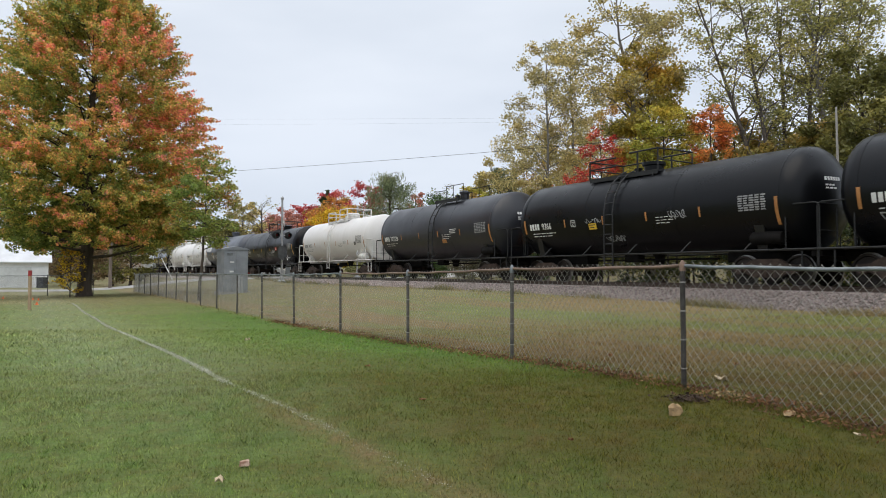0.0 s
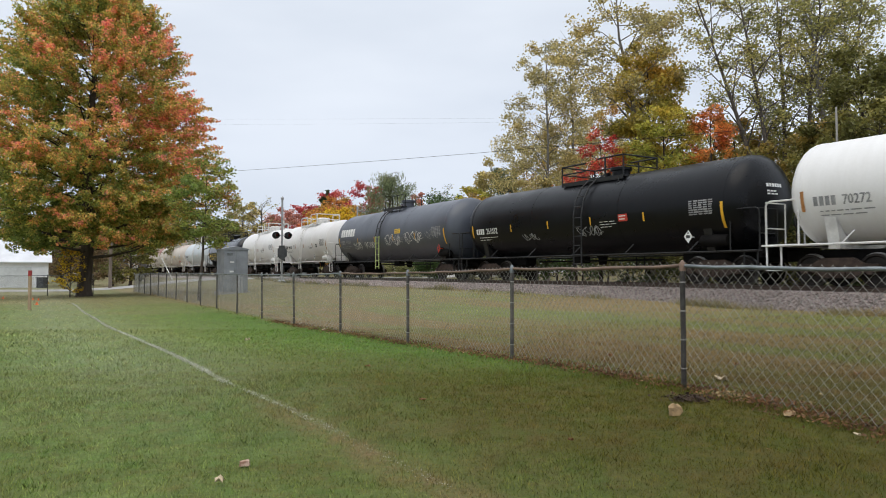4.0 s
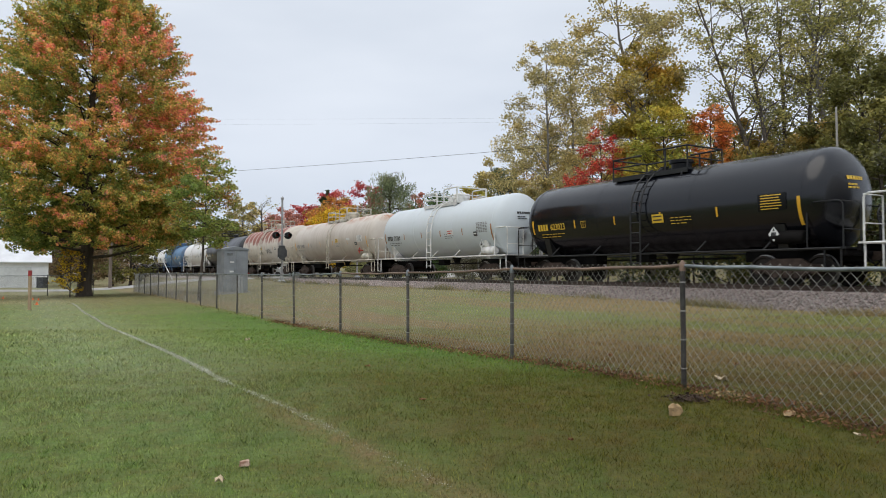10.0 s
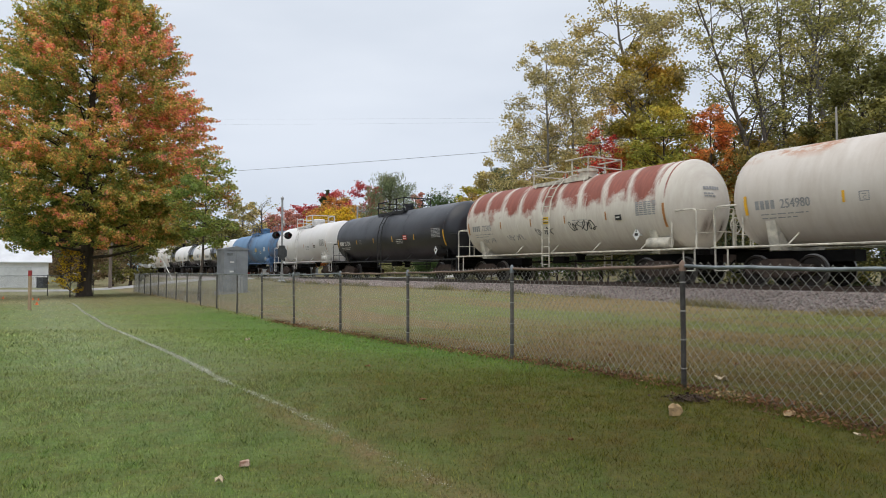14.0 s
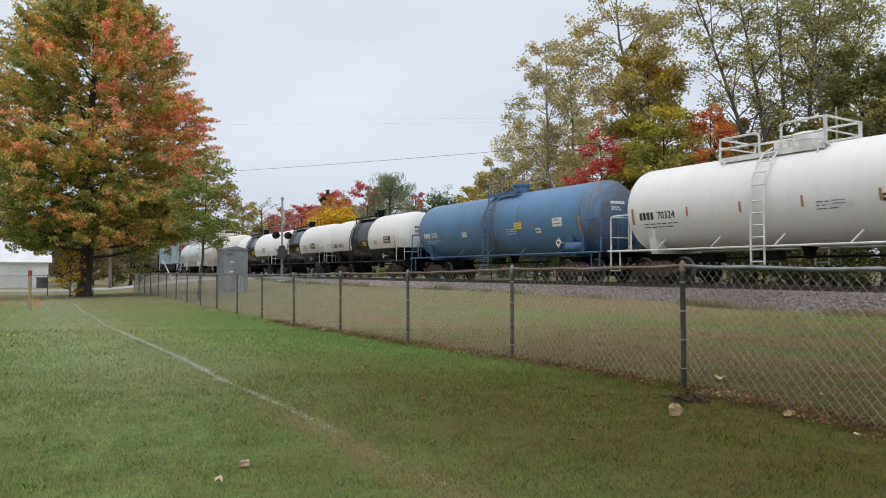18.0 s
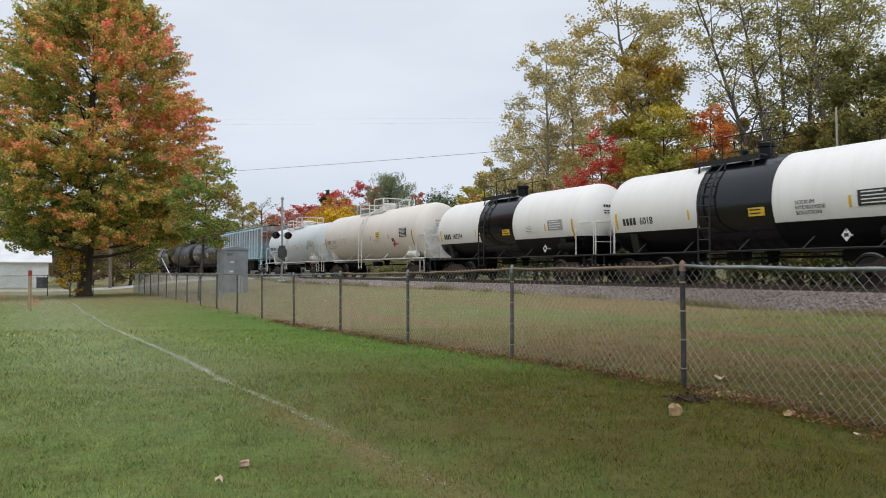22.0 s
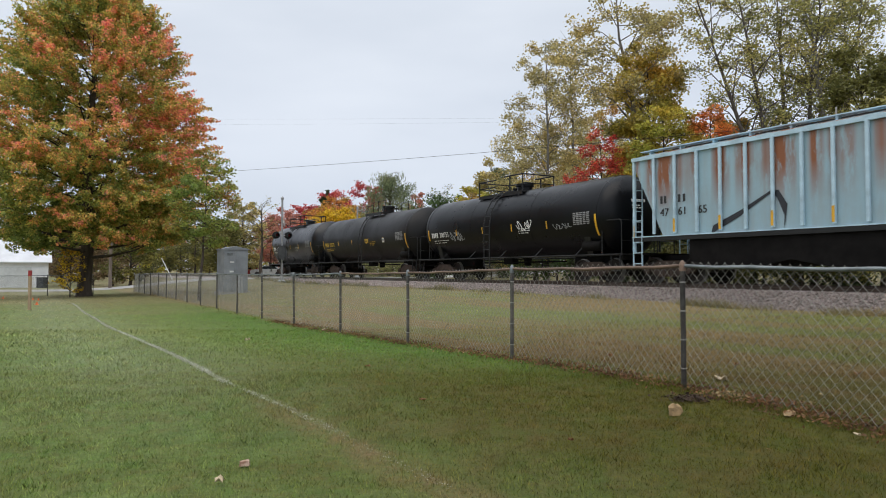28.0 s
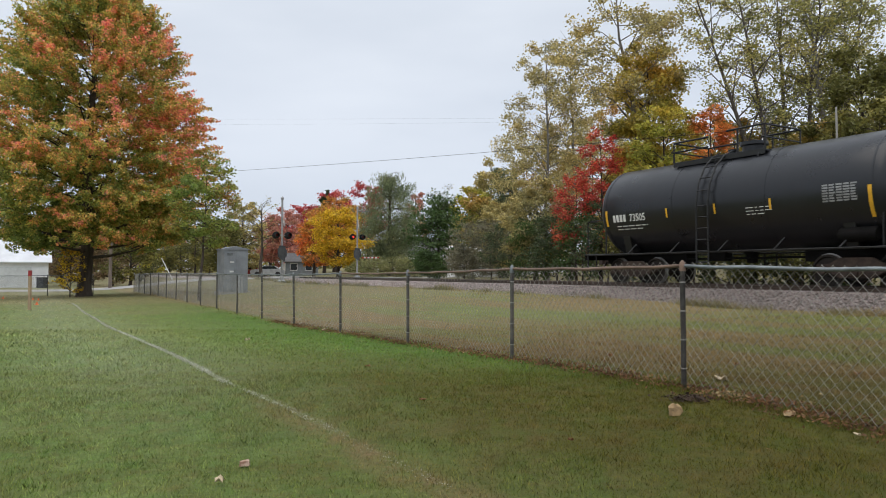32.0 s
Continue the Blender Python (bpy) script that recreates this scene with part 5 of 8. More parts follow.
    hopper_car(30.85, 29.34)
    T(32.29, 31.03, 4.22, M_BLACK, B, "black tank car with large white sprayed marks", "caged", False, number="200751", marks=4, ladder=-0.65, detail=[tag_marks(-0.66, -0.3, 1.2, 0.6, M_SPRAY, 41, 0.05, 7), tag_marks(0.22, 0.02, 1.1, 0.5, P, 42, 0.05, 5), tag_marks(0.6, -0.05, 1.1, 0.3, M_SPRAY, 43, 0.03, 6)])
    T(33.80, 32.55, 4.19, M_SOOT, B, "black tank car with yellow lettering and boards", "low", False, jacket=True, number="650572", marks=4, ladder=0.46, letters=M_LET_Y, detail=[board(0.13, 0.1, 0.5, 0.24, M_LET_Y, M_LET_B, 2), board(0.52, 0.05, 0.3, 0.26, P, M_LET_B, 1)])
    T(34.976, 34.04, 4.29, M_STEELGREY, B, "charcoal tank car at the tail of the train", "caged", False, jacket=True, number="73505", marks=4, ladder=-0.33)


def block_name(car, shell, half, r, zc, rng):
    """A row of plain white blocks in place of the painted company name."""
    x = -half + 0.35
    for w in (0.30, 0.30, 0.34, 0.32, 0.34, 0.30):
        sh = Shape()
        wrap_rect(sh, x, 0.52, x + w, 1.02, r, zc, 0.007)
        x += w + 0.055
        part("name_block", sh, M_LET_W, shell)


def lime_ladder(car, shell, half, r, zc, rng):
    """Fresh yellow-green paint on the lower run of the near ladder."""
    sh = Shape()
    for x in (-0.82, -0.38):
        sh.tube([(x, -r - 0.165, 0.60), (x, -r - 0.165, zc - 0.1)], 0.034, 6)
    for z in np.arange(0.72, zc - 0.1, 0.36):
        sh.tube([(-0.82, -r - 0.165, z), (-0.38, -r - 0.165, z)], 0.0245, 5)
    part("ladder", sh, M_LIMEPAINT, car, "yellow-green painted lower ladder")


M_LIMEPAINT = surface("ladder_lime", (0.40, 0.48, 0.16), 0.5, vary=0.25, scale=4, fine=30)
build_train()


# ---- fence ----
FENCE_H = 1.24


def fence_mesh(length, height, name):
    """Woven wire of one bay: zigzag wires that hook into each other, with twisted tips on top."""
    pitch = 0.046
    n = max(2, round(length / pitch))
    rows = round(height / 0.053)
    sh = Shape()
    step = length / n
    for i in range(n):
        pts = []
        for k in range(rows + 1):
            x = i * step + (step * 1.02 if (k + i) % 2 else -step * 0.02)
            pts.append((x, 0.004 * (1 if (k + i) % 2 else -1), 0.03 + k * 0.053))
        # three-sided wire
        o = len(sh.v)
        for p in pts:
            sh.v += [(p[0] - 0.0023, p[1], p[2]), (p[0] + 0.0016, p[1] - 0.0021, p[2]), (p[0] + 0.0016, p[1] + 0.0021, p[2])]
        for k in range(len(pts) - 1):
            a = o + 3 * k
            sh.f += [(a, a + 1, a + 4, a + 3), (a + 1, a + 2, a + 5, a + 4), (a + 2, a, a + 3, a + 5)]
    return sh.mesh(name, M_WIRE)


def build_fence(points, heights, label):
    fence = thing("chain_link_fence", label, "fence", kind="structure")
    cache = {}
    for i, p in enumerate(points):
        h = heights[i]
        z = ground(p.x, p.y)
        post = Shape().tube([(0, 0, -0.3), (0, 0, h - 0.02)], 0.025, 10)
        ob = part("post", post, M_POST_OLD if i == 2 else M_POST, fence, smooth=40, at=pose(p.x, p.y, z, random.uniform(-1, 1), random.uniform(-1, 1), 0))
        cap = Shape().lathe([(h - 0.06, 0.031), (h + 0.0, 0.031), (h + 0.025, 0.024), (h + 0.04, 0.014), (h + 0.05, 0.003)], 12, (0, 0, 0), "z")
        part("post_cap", cap, M_RAILTOP if i == 2 else M_GALV, ob, smooth=40)
        ties = Shape()
        for k in range(4):
            zz = 0.2 + k * 0.28
            ties.lathe([(zz, 0.025), (zz + 0.002, 0.031), (zz + 0.012, 0.031), (zz + 0.014, 0.025)], 10, (0, 0, 0), "z")
        part("tie_wire", ties, M_WIRE, ob)
        if i + 1 < len(points):
            q = points[i + 1]
            zq = ground(q.x, q.y)
            a, b = Vector((p.x, p.y, z + h - 0.01)), Vector((q.x, q.y, zq + heights[i + 1] - 0.01))
            d = b - a
            sag = [a + d * k / 8 + Vector((0, 0, -0.012 * math.sin(math.pi * k / 8) + 0.006 * math.sin(k * 2.3 + i))) for k in range(9)]
            part("top_rail", Shape().tube(sag, 0.018, 10), M_RAILTOP if i in (2, 3, 4) else M_GALV, fence, smooth=50)
            length = Vector((d.x, d.y)).length
            key = round(length, 1)
            if key not in cache:
                cache[key] = fence_mesh(key, FENCE_H, "wire_mesh")
            m = Matrix.Translation((p.x, p.y, z)) @ Matrix.Rotation(math.atan2(d.y, d.x), 4, "Z")
            m = m @ Matrix(((length / key, 0, 0, 0), (0, 1, 0, -0.035), ((zq - z) / key, 0, 1, 0), (0, 0, 0, 1)))
            bay = new("wire_mesh", cache[key])
            bay.parent = fence
            bay.matrix_parent_inverse = m


M_POST_OLD = surface("fence_post_rusting", (0.052, 0.045, 0.040), 0.8, 0.1, vary=0.5, scale=7, fine=60, second=(0.090, 0.082, 0.074))
M_RAILTOP = surface("galvanised_rusting", (0.23, 0.155, 0.115), 0.7, 0.35, vary=0.4, scale=3, fine=50)
FL = Vector((2.353, 6.77, 0))
FD = Vector((-0.4987, 0.8668, 0))
fence_at = [-5.94, -2.9, 0.0, 2.87, 5.93, 9.07, 12.22, 15.2, 18.2, 21.3, 24.35, 27.4, 30.4, 33.5, 36.5, 39.6, 42.6, 45.6, 48.6]
build_fence([FL + FD * k for k in fence_at], [1.26, 1.26, 1.215, 1.225, 1.24, 1.28, 1.30] + [1.29] * (len(fence_at) - 7), "galvanised chain-link fence along the mown field")
corner = FL + FD * 48.6
build_fence([corner + (Vector((-25.9, 42.0, 0)) - corner) * k / 2.6 for k in range(1, 12)], [1.3] * 11, "galvanised chain-link fence behind the maple tree")


# ---- trees ----
def tree(name, label, base, height, radius, bare, mat_leaf, mat_bark, seed, leaves=9000, leaf=0.09, trunk=0.22, shape="oval", limbs=16, droop=0.0, spread=0.55, lean=(0, 0), gap=1.0, tufts=0):
    """A tapered trunk, limbs that fork twice, and leaves gathered round the twigs."""
    rng = random.Random(seed)
    leaves, leaf = int(leaves * 1.2) if leaves < 100000 else leaves, leaf * (0.8 if leaves < 100000 else 1)
    ob = thing(name, label, "tree", at=pose(base[0], base[1], ground(base[0], base[1]) - 0.05))
    wood = Shape()
    wobble = [Vector((rng.uniform(-1, 1), rng.uniform(-1, 1), 0)) * radius * 0.05 for _ in range(7)]
    axis = [Vector((lean[0] * k / 6, lean[1] * k / 6, height * 0.94 * k / 6)) + (wobble[k] if 0 < k else Vector()) for k in range(7)]
    rs = [trunk * (1.35, 0.95, 0.8, 0.62, 0.45, 0.27, 0.08)[k] for k in range(7)]
    wood.tube(axis, rs, 10)

    def on_axis(f):
        f = min(5.999, max(0, f * 6))
        k = int(f)
        return axis[k].lerp(axis[k + 1], f - k)

    def girth(h):
        u = (h - bare) / (1 - bare)
        if shape == "cone":
            return max(0.06, (1 - u) ** 0.8) * (0.55 + 0.45 * smoothstep(0, 0.18, u))
        if shape == "column":
            return 0.5 + 0.5 * math.sin(math.pi * min(1, max(0, u)) ** 0.8)
        return max(0.12, math.sin(math.pi * min(1, 0.10 + 0.86 * u) ** 0.9) ** 0.75)
    tips = []
    for i in range(limbs):
        h = bare + (0.97 - bare) * ((i + rng.random() * 0.8) / limbs) ** 0.9
        a = i * 2.39996 + rng.uniform(-0.4, 0.4)
        r = radius * girth(h) * rng.uniform(0.75, 1.12) * (0.72 if tufts else 1.0)
        o = on_axis(h)
        rise = height * 0.10 * rng.uniform(0.3, 1.3) - droop * r * 0.4
        end = o + Vector((math.cos(a) * r, math.sin(a) * r, rise))
        mid = o.lerp(end, 0.5) + Vector((0, 0, rise * 0.25 - 0.06 * r + rng.uniform(-0.1, 0.1) * r))
        w = trunk * 0.34 * (1.1 - h)
        wood.tube([o, mid, end], [w + 0.012, w * 0.6 + 0.008, 0.008], 6)
        tips.append((end, r))
        for j in range(5):
            f = rng.uniform(0.3, 1.0)
            p = o.lerp(mid, f * 2) if f < 0.5 else mid.lerp(end, f * 2 - 1)
            b = a + rng.uniform(-1.2, 1.2)
            l = r * rng.uniform(0.2, 0.42) + 0.25
            q = p + Vector((math.cos(b) * l, math.sin(b) * l, l * rng.uniform(-0.15, 0.6) - droop * l))
            wood.tube([p, q], [w * 0.35 + 0.008, 0.006], 4)
            tips.append((q, l * 1.4))
            for k in range(2):
                q2 = q + Vector((rng.uniform(-1, 1), rng.uniform(-1, 1), rng.uniform(-0.3, 0.9) - droop * 1.6)) * l * 0.6
                wood.tube([q, q2], [0.012, 0.005], 3)
                tips.append((q2, l))
    part("trunk", wood, mat_bark, ob, smooth=60)
    nprng = np.random.RandomState(seed)
    t = np.array([tuple(p) for p, _ in tips])
    size = np.array([max(0.25, min(w, radius * 0.5)) for _, w in tips])
    keep = nprng.rand(len(t)) < gap
    t, size = t[keep], size[keep]
    pick = nprng.choice(len(t), leaves, p=size ** 1.5 / (size ** 1.5).sum())
    off = np.clip(nprng.normal(size=(leaves, 3)), -1.7, 1.7) * (size[pick] * spread * 0.55)[:, None] * np.array([1, 1, 0.62])
    off[:, 2] -= droop * np.abs(nprng.normal(size=leaves)) * size[pick] * 1.5
    c = t[pick] + off
    if tufts:   # a full crown: flat sprays of leaves that reach outwards all over it
        hh = bare + (1 - bare) * nprng.rand(tufts) ** 1.15
        az = nprng.uniform(0, 2 * np.pi, tufts)
        bulge = np.array([noise.noise((math.cos(a) * 1.6, math.sin(a) * 1.6, h * 7 + seed)) for a, h in zip(az, hh)])
        rr = radius * np.array([girth(h) for h in hh]) * (0.97 + 0.22 * bulge) * (0.30 + 0.70 * nprng.rand(tufts) ** 0.5)
        ax = np.array([tuple(on_axis(h)) for h in hh])
        mid = ax + np.column_stack((np.cos(az) * rr, np.sin(az) * rr, nprng.uniform(-0.3, 0.5, tufts)))
        pick = nprng.randint(0, tufts, leaves)
        g = np.clip(nprng.normal(size=(leaves, 3)), -1.45, 1.45)
        big = nprng.uniform(0.7, 1.3, tufts)[pick]
        ra, ta, ve = g[:, 0] * 0.78 * big, g[:, 1] * 0.40 * big, g[:, 2] * 0.13 * big + np.abs(g[:, 0]) * 0.03
        ca, sa = np.cos(az)[pick], np.sin(az)[pick]
        c = mid[pick] + np.column_stack((ca * ra - sa * ta, sa * ra + ca * ta, ve + 0.18 * ra - droop * np.abs(g[:, 2]) * 1.5 * big))
    face = nprng.normal(size=(leaves, 3))
    if tufts and droop == 0:   # leaves of a full crown hang facing outwards and up
        face = face * 0.6 + np.column_stack((ca * 0.7, sa * 0.7, np.full(leaves, 0.6)))
    u = nprng.normal(size=(leaves, 3))
    u[:, 2] = u[:, 2] * 0.5 - 0.3 - droop * 2
    u /= np.linalg.norm(u, axis=1)[:, None]
    w = np.cross(u, face)
    if tufts and droop == 0:
        u = np.cross(face, w)
        u /= np.linalg.norm(u, axis=1)[:, None] + 1e-6
    w /= np.linalg.norm(w, axis=1)[:, None] + 1e-6
    k = leaf * nprng.uniform(0.6, 1.35, size=(leaves, 1))
    c[:, 2] = np.maximum(c[:, 2], 0.05)
    part("crown", quads_mesh("crown", mat_leaf, c, u * k, w * k * (0.72 if droop < 0.5 else 0.3)), None, ob)
    return ob


def maple_leaves(name, colours, turned):
    """A crown that turns in patches: green within and on one side, orange and red shoots on the other."""
    m, nt, b = material(name)
    geo = nt.nodes.new("ShaderNodeNewGeometry")
    sep = nt.nodes.new("ShaderNodeSeparateXYZ")
    nt.links.new(coords(nt), sep.inputs[0])
    broad = noise_fac(nt, coords(nt), 0.24, 2, 0.5, 0.3, 0.7)
    patch = noise_fac(nt, coords(nt), 0.85, 2, 0.5, 0.32, 0.68)
    f = maths(nt, "ADD", maths(nt, "MULTIPLY", broad, 0.26), maths(nt, "MULTIPLY", patch, 0.34))
    f = maths(nt, "ADD", f, maths(nt, "MULTIPLY", noise_fac(nt, coords(nt), 2.1, 2, 0.5, 0.3, 0.7), 0.20))
    f = maths(nt, "ADD", f, maths(nt, "MULTIPLY", geo.outputs["Random Per Island"], 0.20))
    f = maths(nt, "ADD", f, maths(nt, "MULTIPLY", sep.outputs[0], 0.017))
    low = nt.nodes.new("ShaderNodeMapRange")
    low.inputs["From Min"].default_value, low.inputs["From Max"].default_value = 3.0, 9.0
    low.inputs["To Min"].default_value, low.inputs["To Max"].default_value = turned - 0.15, turned
    nt.links.new(sep.outputs[2], low.inputs["Value"])
    f = maths(nt, "ADD", f, low.outputs[0])
    crest = maths(nt, "MULTIPLY", maths(nt, "SUBTRACT", sep.outputs[2], 11.0), 0.10, True)
    f = maths(nt, "SUBTRACT", f, maths(nt, "MULTIPLY", crest, 0.10))
    ramp = nt.nodes.new("ShaderNodeValToRGB")
    el = ramp.color_ramp.elements
    while len(el) < len(colours):
        el.new(0.5)
    for i, (p, c) in enumerate(colours):
        el[i].position, el[i].color = p, (*c, 1)
    nt.links.new(f, ramp.inputs[0])
    leaf_c = leaf_tone(nt, geo, ramp.outputs[0])
    nt.links.new(leaf_c, b.inputs["Base Color"])
    b.inputs["Roughness"].default_value = 0.5
    tr = nt.nodes.new("ShaderNodeBsdfTranslucent")
    nt.links.new(leaf_c, tr.inputs[0])
    ms = nt.nodes.new("ShaderNodeMixShader")
    ms.inputs[0].default_value = 0.40
    nt.links.new(b.outputs[0], ms.inputs[1])
    nt.links.new(tr.outputs[0], ms.inputs[2])
    nt.links.new(ms.outputs[0], nt.nodes["Material Output"].inputs[0])
    return m


def big_maple(base, seed, sprays=2700, leaves=320000):
    """The large maple: limbs to the edge of a full crown, and leafy shoots that point outwards all over it."""
    rng, rs = random.Random(seed), np.random.RandomState(seed)
    ob = thing("maple_tree", "large broad maple turning from green to orange and red", "tree", at=pose(base[0], base[1], ground(base[0], base[1]) - 0.05))
    heights_at = [2.2, 3.2, 4.6, 6.5, 9.2, 11.0, 14.0, 17.0, 19.0, 20.6]
    reach_at = [2.6, 5.4, 6.6, 7.1, 7.3, 6.9, 5.6, 4.1, 2.4, 0.5]

    def axis(z):
        return Vector((0.035 * z - 0.1 + 0.12 * math.sin(z * 0.5), 0.10 * math.sin(z * 0.7), z))
    wood = Shape()
    zs = [-0.2, 0.15, 0.7, 2.0, 4.0, 7.0, 10.0, 13.0, 16.0, 19.0]
    wood.tube([axis(z) if z > 1 else Vector((0, 0, z)) for z in zs], [0.62, 0.46, 0.38, 0.35, 0.33, 0.27, 0.21, 0.15, 0.09, 0.03], 14)
    for i in range(64):
        z0 = 2.3 + 13.5 * (i / 64) ** 1.05
        a = i * 2.39996 + rng.uniform(-0.3, 0.3)
        tilt = 0.12 + 0.045 * z0 + rng.uniform(-0.1, 0.1)
        z1 = min(20.0, z0 + tilt * 4.2)
        r = np.interp(z1, heights_at, reach_at) * rng.uniform(0.52, 0.74)
        o, e = axis(z0), axis(z1) + Vector((math.cos(a) * r, math.sin(a) * r, 0))
        m1, m2 = o.lerp(e, 0.35) + Vector((0, 0, -0.05 * r)), o.lerp(e, 0.7) + Vector((0, 0, -0.06 * r + rng.uniform(-0.2, 0.2)))
        w = 0.11 * (1.15 - z0 / 18)
        wood.tube([o, m1, m2, e], [w, w * 0.7, w * 0.4, 0.012], 7)
        for k in range(7):
            f = rng.uniform(0.25, 0.95)
            p = m1.lerp(e, (f - 0.25) / 0.75)
            b = a + rng.choice((-1, 1)) * rng.uniform(0.3, 1.0)
            l = rng.uniform(0.6, 1.5) * (1.15 - f * 0.5)
            q = p + Vector((math.cos(b) * l, math.sin(b) * l, l * rng.uniform(0.0, 0.5)))
            wood.tube([p, q], [w * 0.3 + 0.008, 0.006], 4)
    part("trunk", wood, M_BARK, ob, smooth=60)
    # tips of the shoots
    n = sprays * 2
    z = 2.4 + 18.0 * rs.rand(n) ** 1.12
    az = rs.uniform(0, 2 * np.pi, n)
    lobe = np.array([noise.noise((math.cos(a) * 2.2, math.sin(a) * 2.2, h * 0.42 + seed)) for a, h in zip(az, z)])
    depth = 0.36 + 0.64 * rs.rand(n) ** 0.55
    r = np.interp(z, heights_at, reach_at) * depth * (1.0 + 0.16 * lobe) * rs.uniform(0.90, 1.08, n)
    keep = rs.rand(n) < np.clip(0.55 + 1.5 * lobe, 0.05, 1) * np.clip(r / 3.5, 0.3, 1) * np.where((z < 3.6) & (r < 4.2), 0.12, 1.0)
    z, az, r = z[keep][:sprays], az[keep][:sprays], r[keep][:sprays]
    n = len(z)
    ax = np.array([tuple(axis(h)) for h in z])
    tip = ax + np.column_stack((np.cos(az) * r, np.sin(az) * r, np.zeros(n)))
    rise = np.radians(np.interp(z, [2.5, 5, 10, 15, 20], [-14, -2, 8, 20, 50]) + rs.normal(size=n) * 11)
    az2 = az + rs.normal(size=n) * 0.28
    d = np.column_stack((np.cos(rise) * np.cos(az2), np.cos(rise) * np.sin(az2), np.sin(rise)))
    length = rs.uniform(0.9, 2.0, n)
    thick = rs.uniform(0.13, 0.27, n)
    up = np.array([0.0, 0.0, 1.0])
    side = np.cross(d, up)
    side /= np.linalg.norm(side, axis=1)[:, None]
    top = np.cross(side, d)
    pick = rs.choice(n, leaves, p=(length * thick) / (length * thick).sum())
    t = rs.beta(1.25, 1.1, leaves)
    g = np.clip(rs.normal(size=(leaves, 2)), -1.7, 1.7) * 0.72
    wid = thick[pick] * (0.22 + np.sqrt(t) * 0.95)
    c = tip[pick] - d[pick] * (t * length[pick])[:, None] + side[pick] * (g[:, 0] * wid * 1.15)[:, None] + top[pick] * (g[:, 1] * wid * 0.75)[:, None]
    face = rs.normal(size=(leaves, 3)) * 0.75 + d[pick] * 0.35 + up * 0.55
    u = rs.normal(size=(leaves, 3)) + d[pick] * 0.8 - up * 0.5
    w = np.cross(u, face)
    u = np.cross(face, w)
    u /= np.linalg.norm(u, axis=1)[:, None] + 1e-6
    w /= np.linalg.norm(w, axis=1)[:, None] + 1e-6
    k = 0.069 * rs.uniform(0.6, 1.35, size=(leaves, 1))
    outer = t < 0.42 + 0.18 * rs.normal(size=leaves)
    part("crown", quads_mesh("crown", M_MAPLE, c[~outer], (u * k)[~outer], (w * k * 0.8)[~outer]), None, ob, "green and olive inner leaves")
    part("outer_foliage", quads_mesh("outer_foliage", M_MAPLE_TIP, c[outer], (u * k)[outer], (w * k * 0.8)[outer]), None, ob, "orange and red leaves at the ends of the shoots")


MAPLE_HUES = [(0.16, (0.23, 0.30, 0.075)), (0.36, (0.42, 0.44, 0.10)), (0.52, (0.62, 0.48, 0.11)), (0.66, (0.90, 0.46, 0.18)), (0.80, (0.94, 0.34, 0.24)), (1.0, (0.80, 0.20, 0.21))]
M_MAPLE = maple_leaves("leaves_maple", MAPLE_HUES, -0.10)
M_MAPLE_TIP = maple_leaves("leaves_maple_shoots", MAPLE_HUES, 0.10)
M_MAPLE2 = foliage("leaves_maple_young", [(0.15, 0.22, 0.05), (0.22, 0.29, 0.06), (0.34, 0.34, 0.07), (0.60, 0.24, 0.09)], 0.5)
M_YEL = foliage("leaves_yellow", [(0.546, 0.286, 0.026), (0.75, 0.546, 0.039), (0.65, 0.39, 0.039)], 0.5)
M_REDL = foliage("leaves_red", [(0.38, 0.035, 0.05), (0.58, 0.07, 0.085), (0.62, 0.15, 0.10)], 0.5)
M_SCARLET = foliage("leaves_scarlet", [(0.40, 0.06, 0.045), (0.66, 0.085, 0.06), (0.72, 0.20, 0.08)], 0.6)
M_OR = foliage("leaves_orange", [(0.42, 0.25, 0.055), (0.75, 0.30, 0.07), (0.80, 0.20, 0.075)], 0.5)
M_ORY = foliage("leaves_amber", [(0.26, 0.234, 0.052), (0.624, 0.312, 0.065), (0.65, 0.26, 0.078)], 0.5)
M_OLIVE = foliage("leaves_olive", [(0.10, 0.105, 0.034), (0.215, 0.205, 0.055), (0.35, 0.285, 0.075)], 0.3)
M_GOLD = foliage("leaves_golden", [(0.27, 0.26, 0.055), (0.56, 0.45, 0.085), (0.74, 0.44, 0.085)], 0.3)
M_SPARSE = foliage("leaves_thin_olive", [(0.22, 0.225, 0.08), (0.39, 0.37, 0.12), (0.58, 0.47, 0.15)], 0.3)
M_GREEN = foliage("leaves_green", [(0.046, 0.085, 0.023), (0.078, 0.137, 0.036), (0.111, 0.182, 0.046)], 0.6)
M_DARK = foliage("leaves_dark_green", [(0.051, 0.075, 0.034), (0.094, 0.127, 0.055), (0.152, 0.169, 0.075)], 0.5)
M_GREYB = foliage("twigs_grey_brown", [(0.156, 0.156, 0.109), (0.265, 0.242, 0.156), (0.203, 0.218, 0.109)], 0.5)
M_WILLOW = foliage("leaves_willow", [(0.135, 0.179, 0.083), (0.209, 0.247, 0.12), (0.284, 0.299, 0.149)], 0.4)
M_WEEDBUSH = foliage("brush_pale_green", [(0.20, 0.22, 0.09), (0.30, 0.30, 0.12), (0.40, 0.36, 0.16)], 0.6)
M_PALE = foliage("leaves_pale_yellow", [(0.28, 0.26, 0.115), (0.50, 0.42, 0.17), (0.66, 0.51, 0.20)], 0.3)
M_LIME = foliage("leaves_lime", [(0.23, 0.27, 0.05), (0.46, 0.43, 0.07), (0.66, 0.46, 0.07)], 0.4)
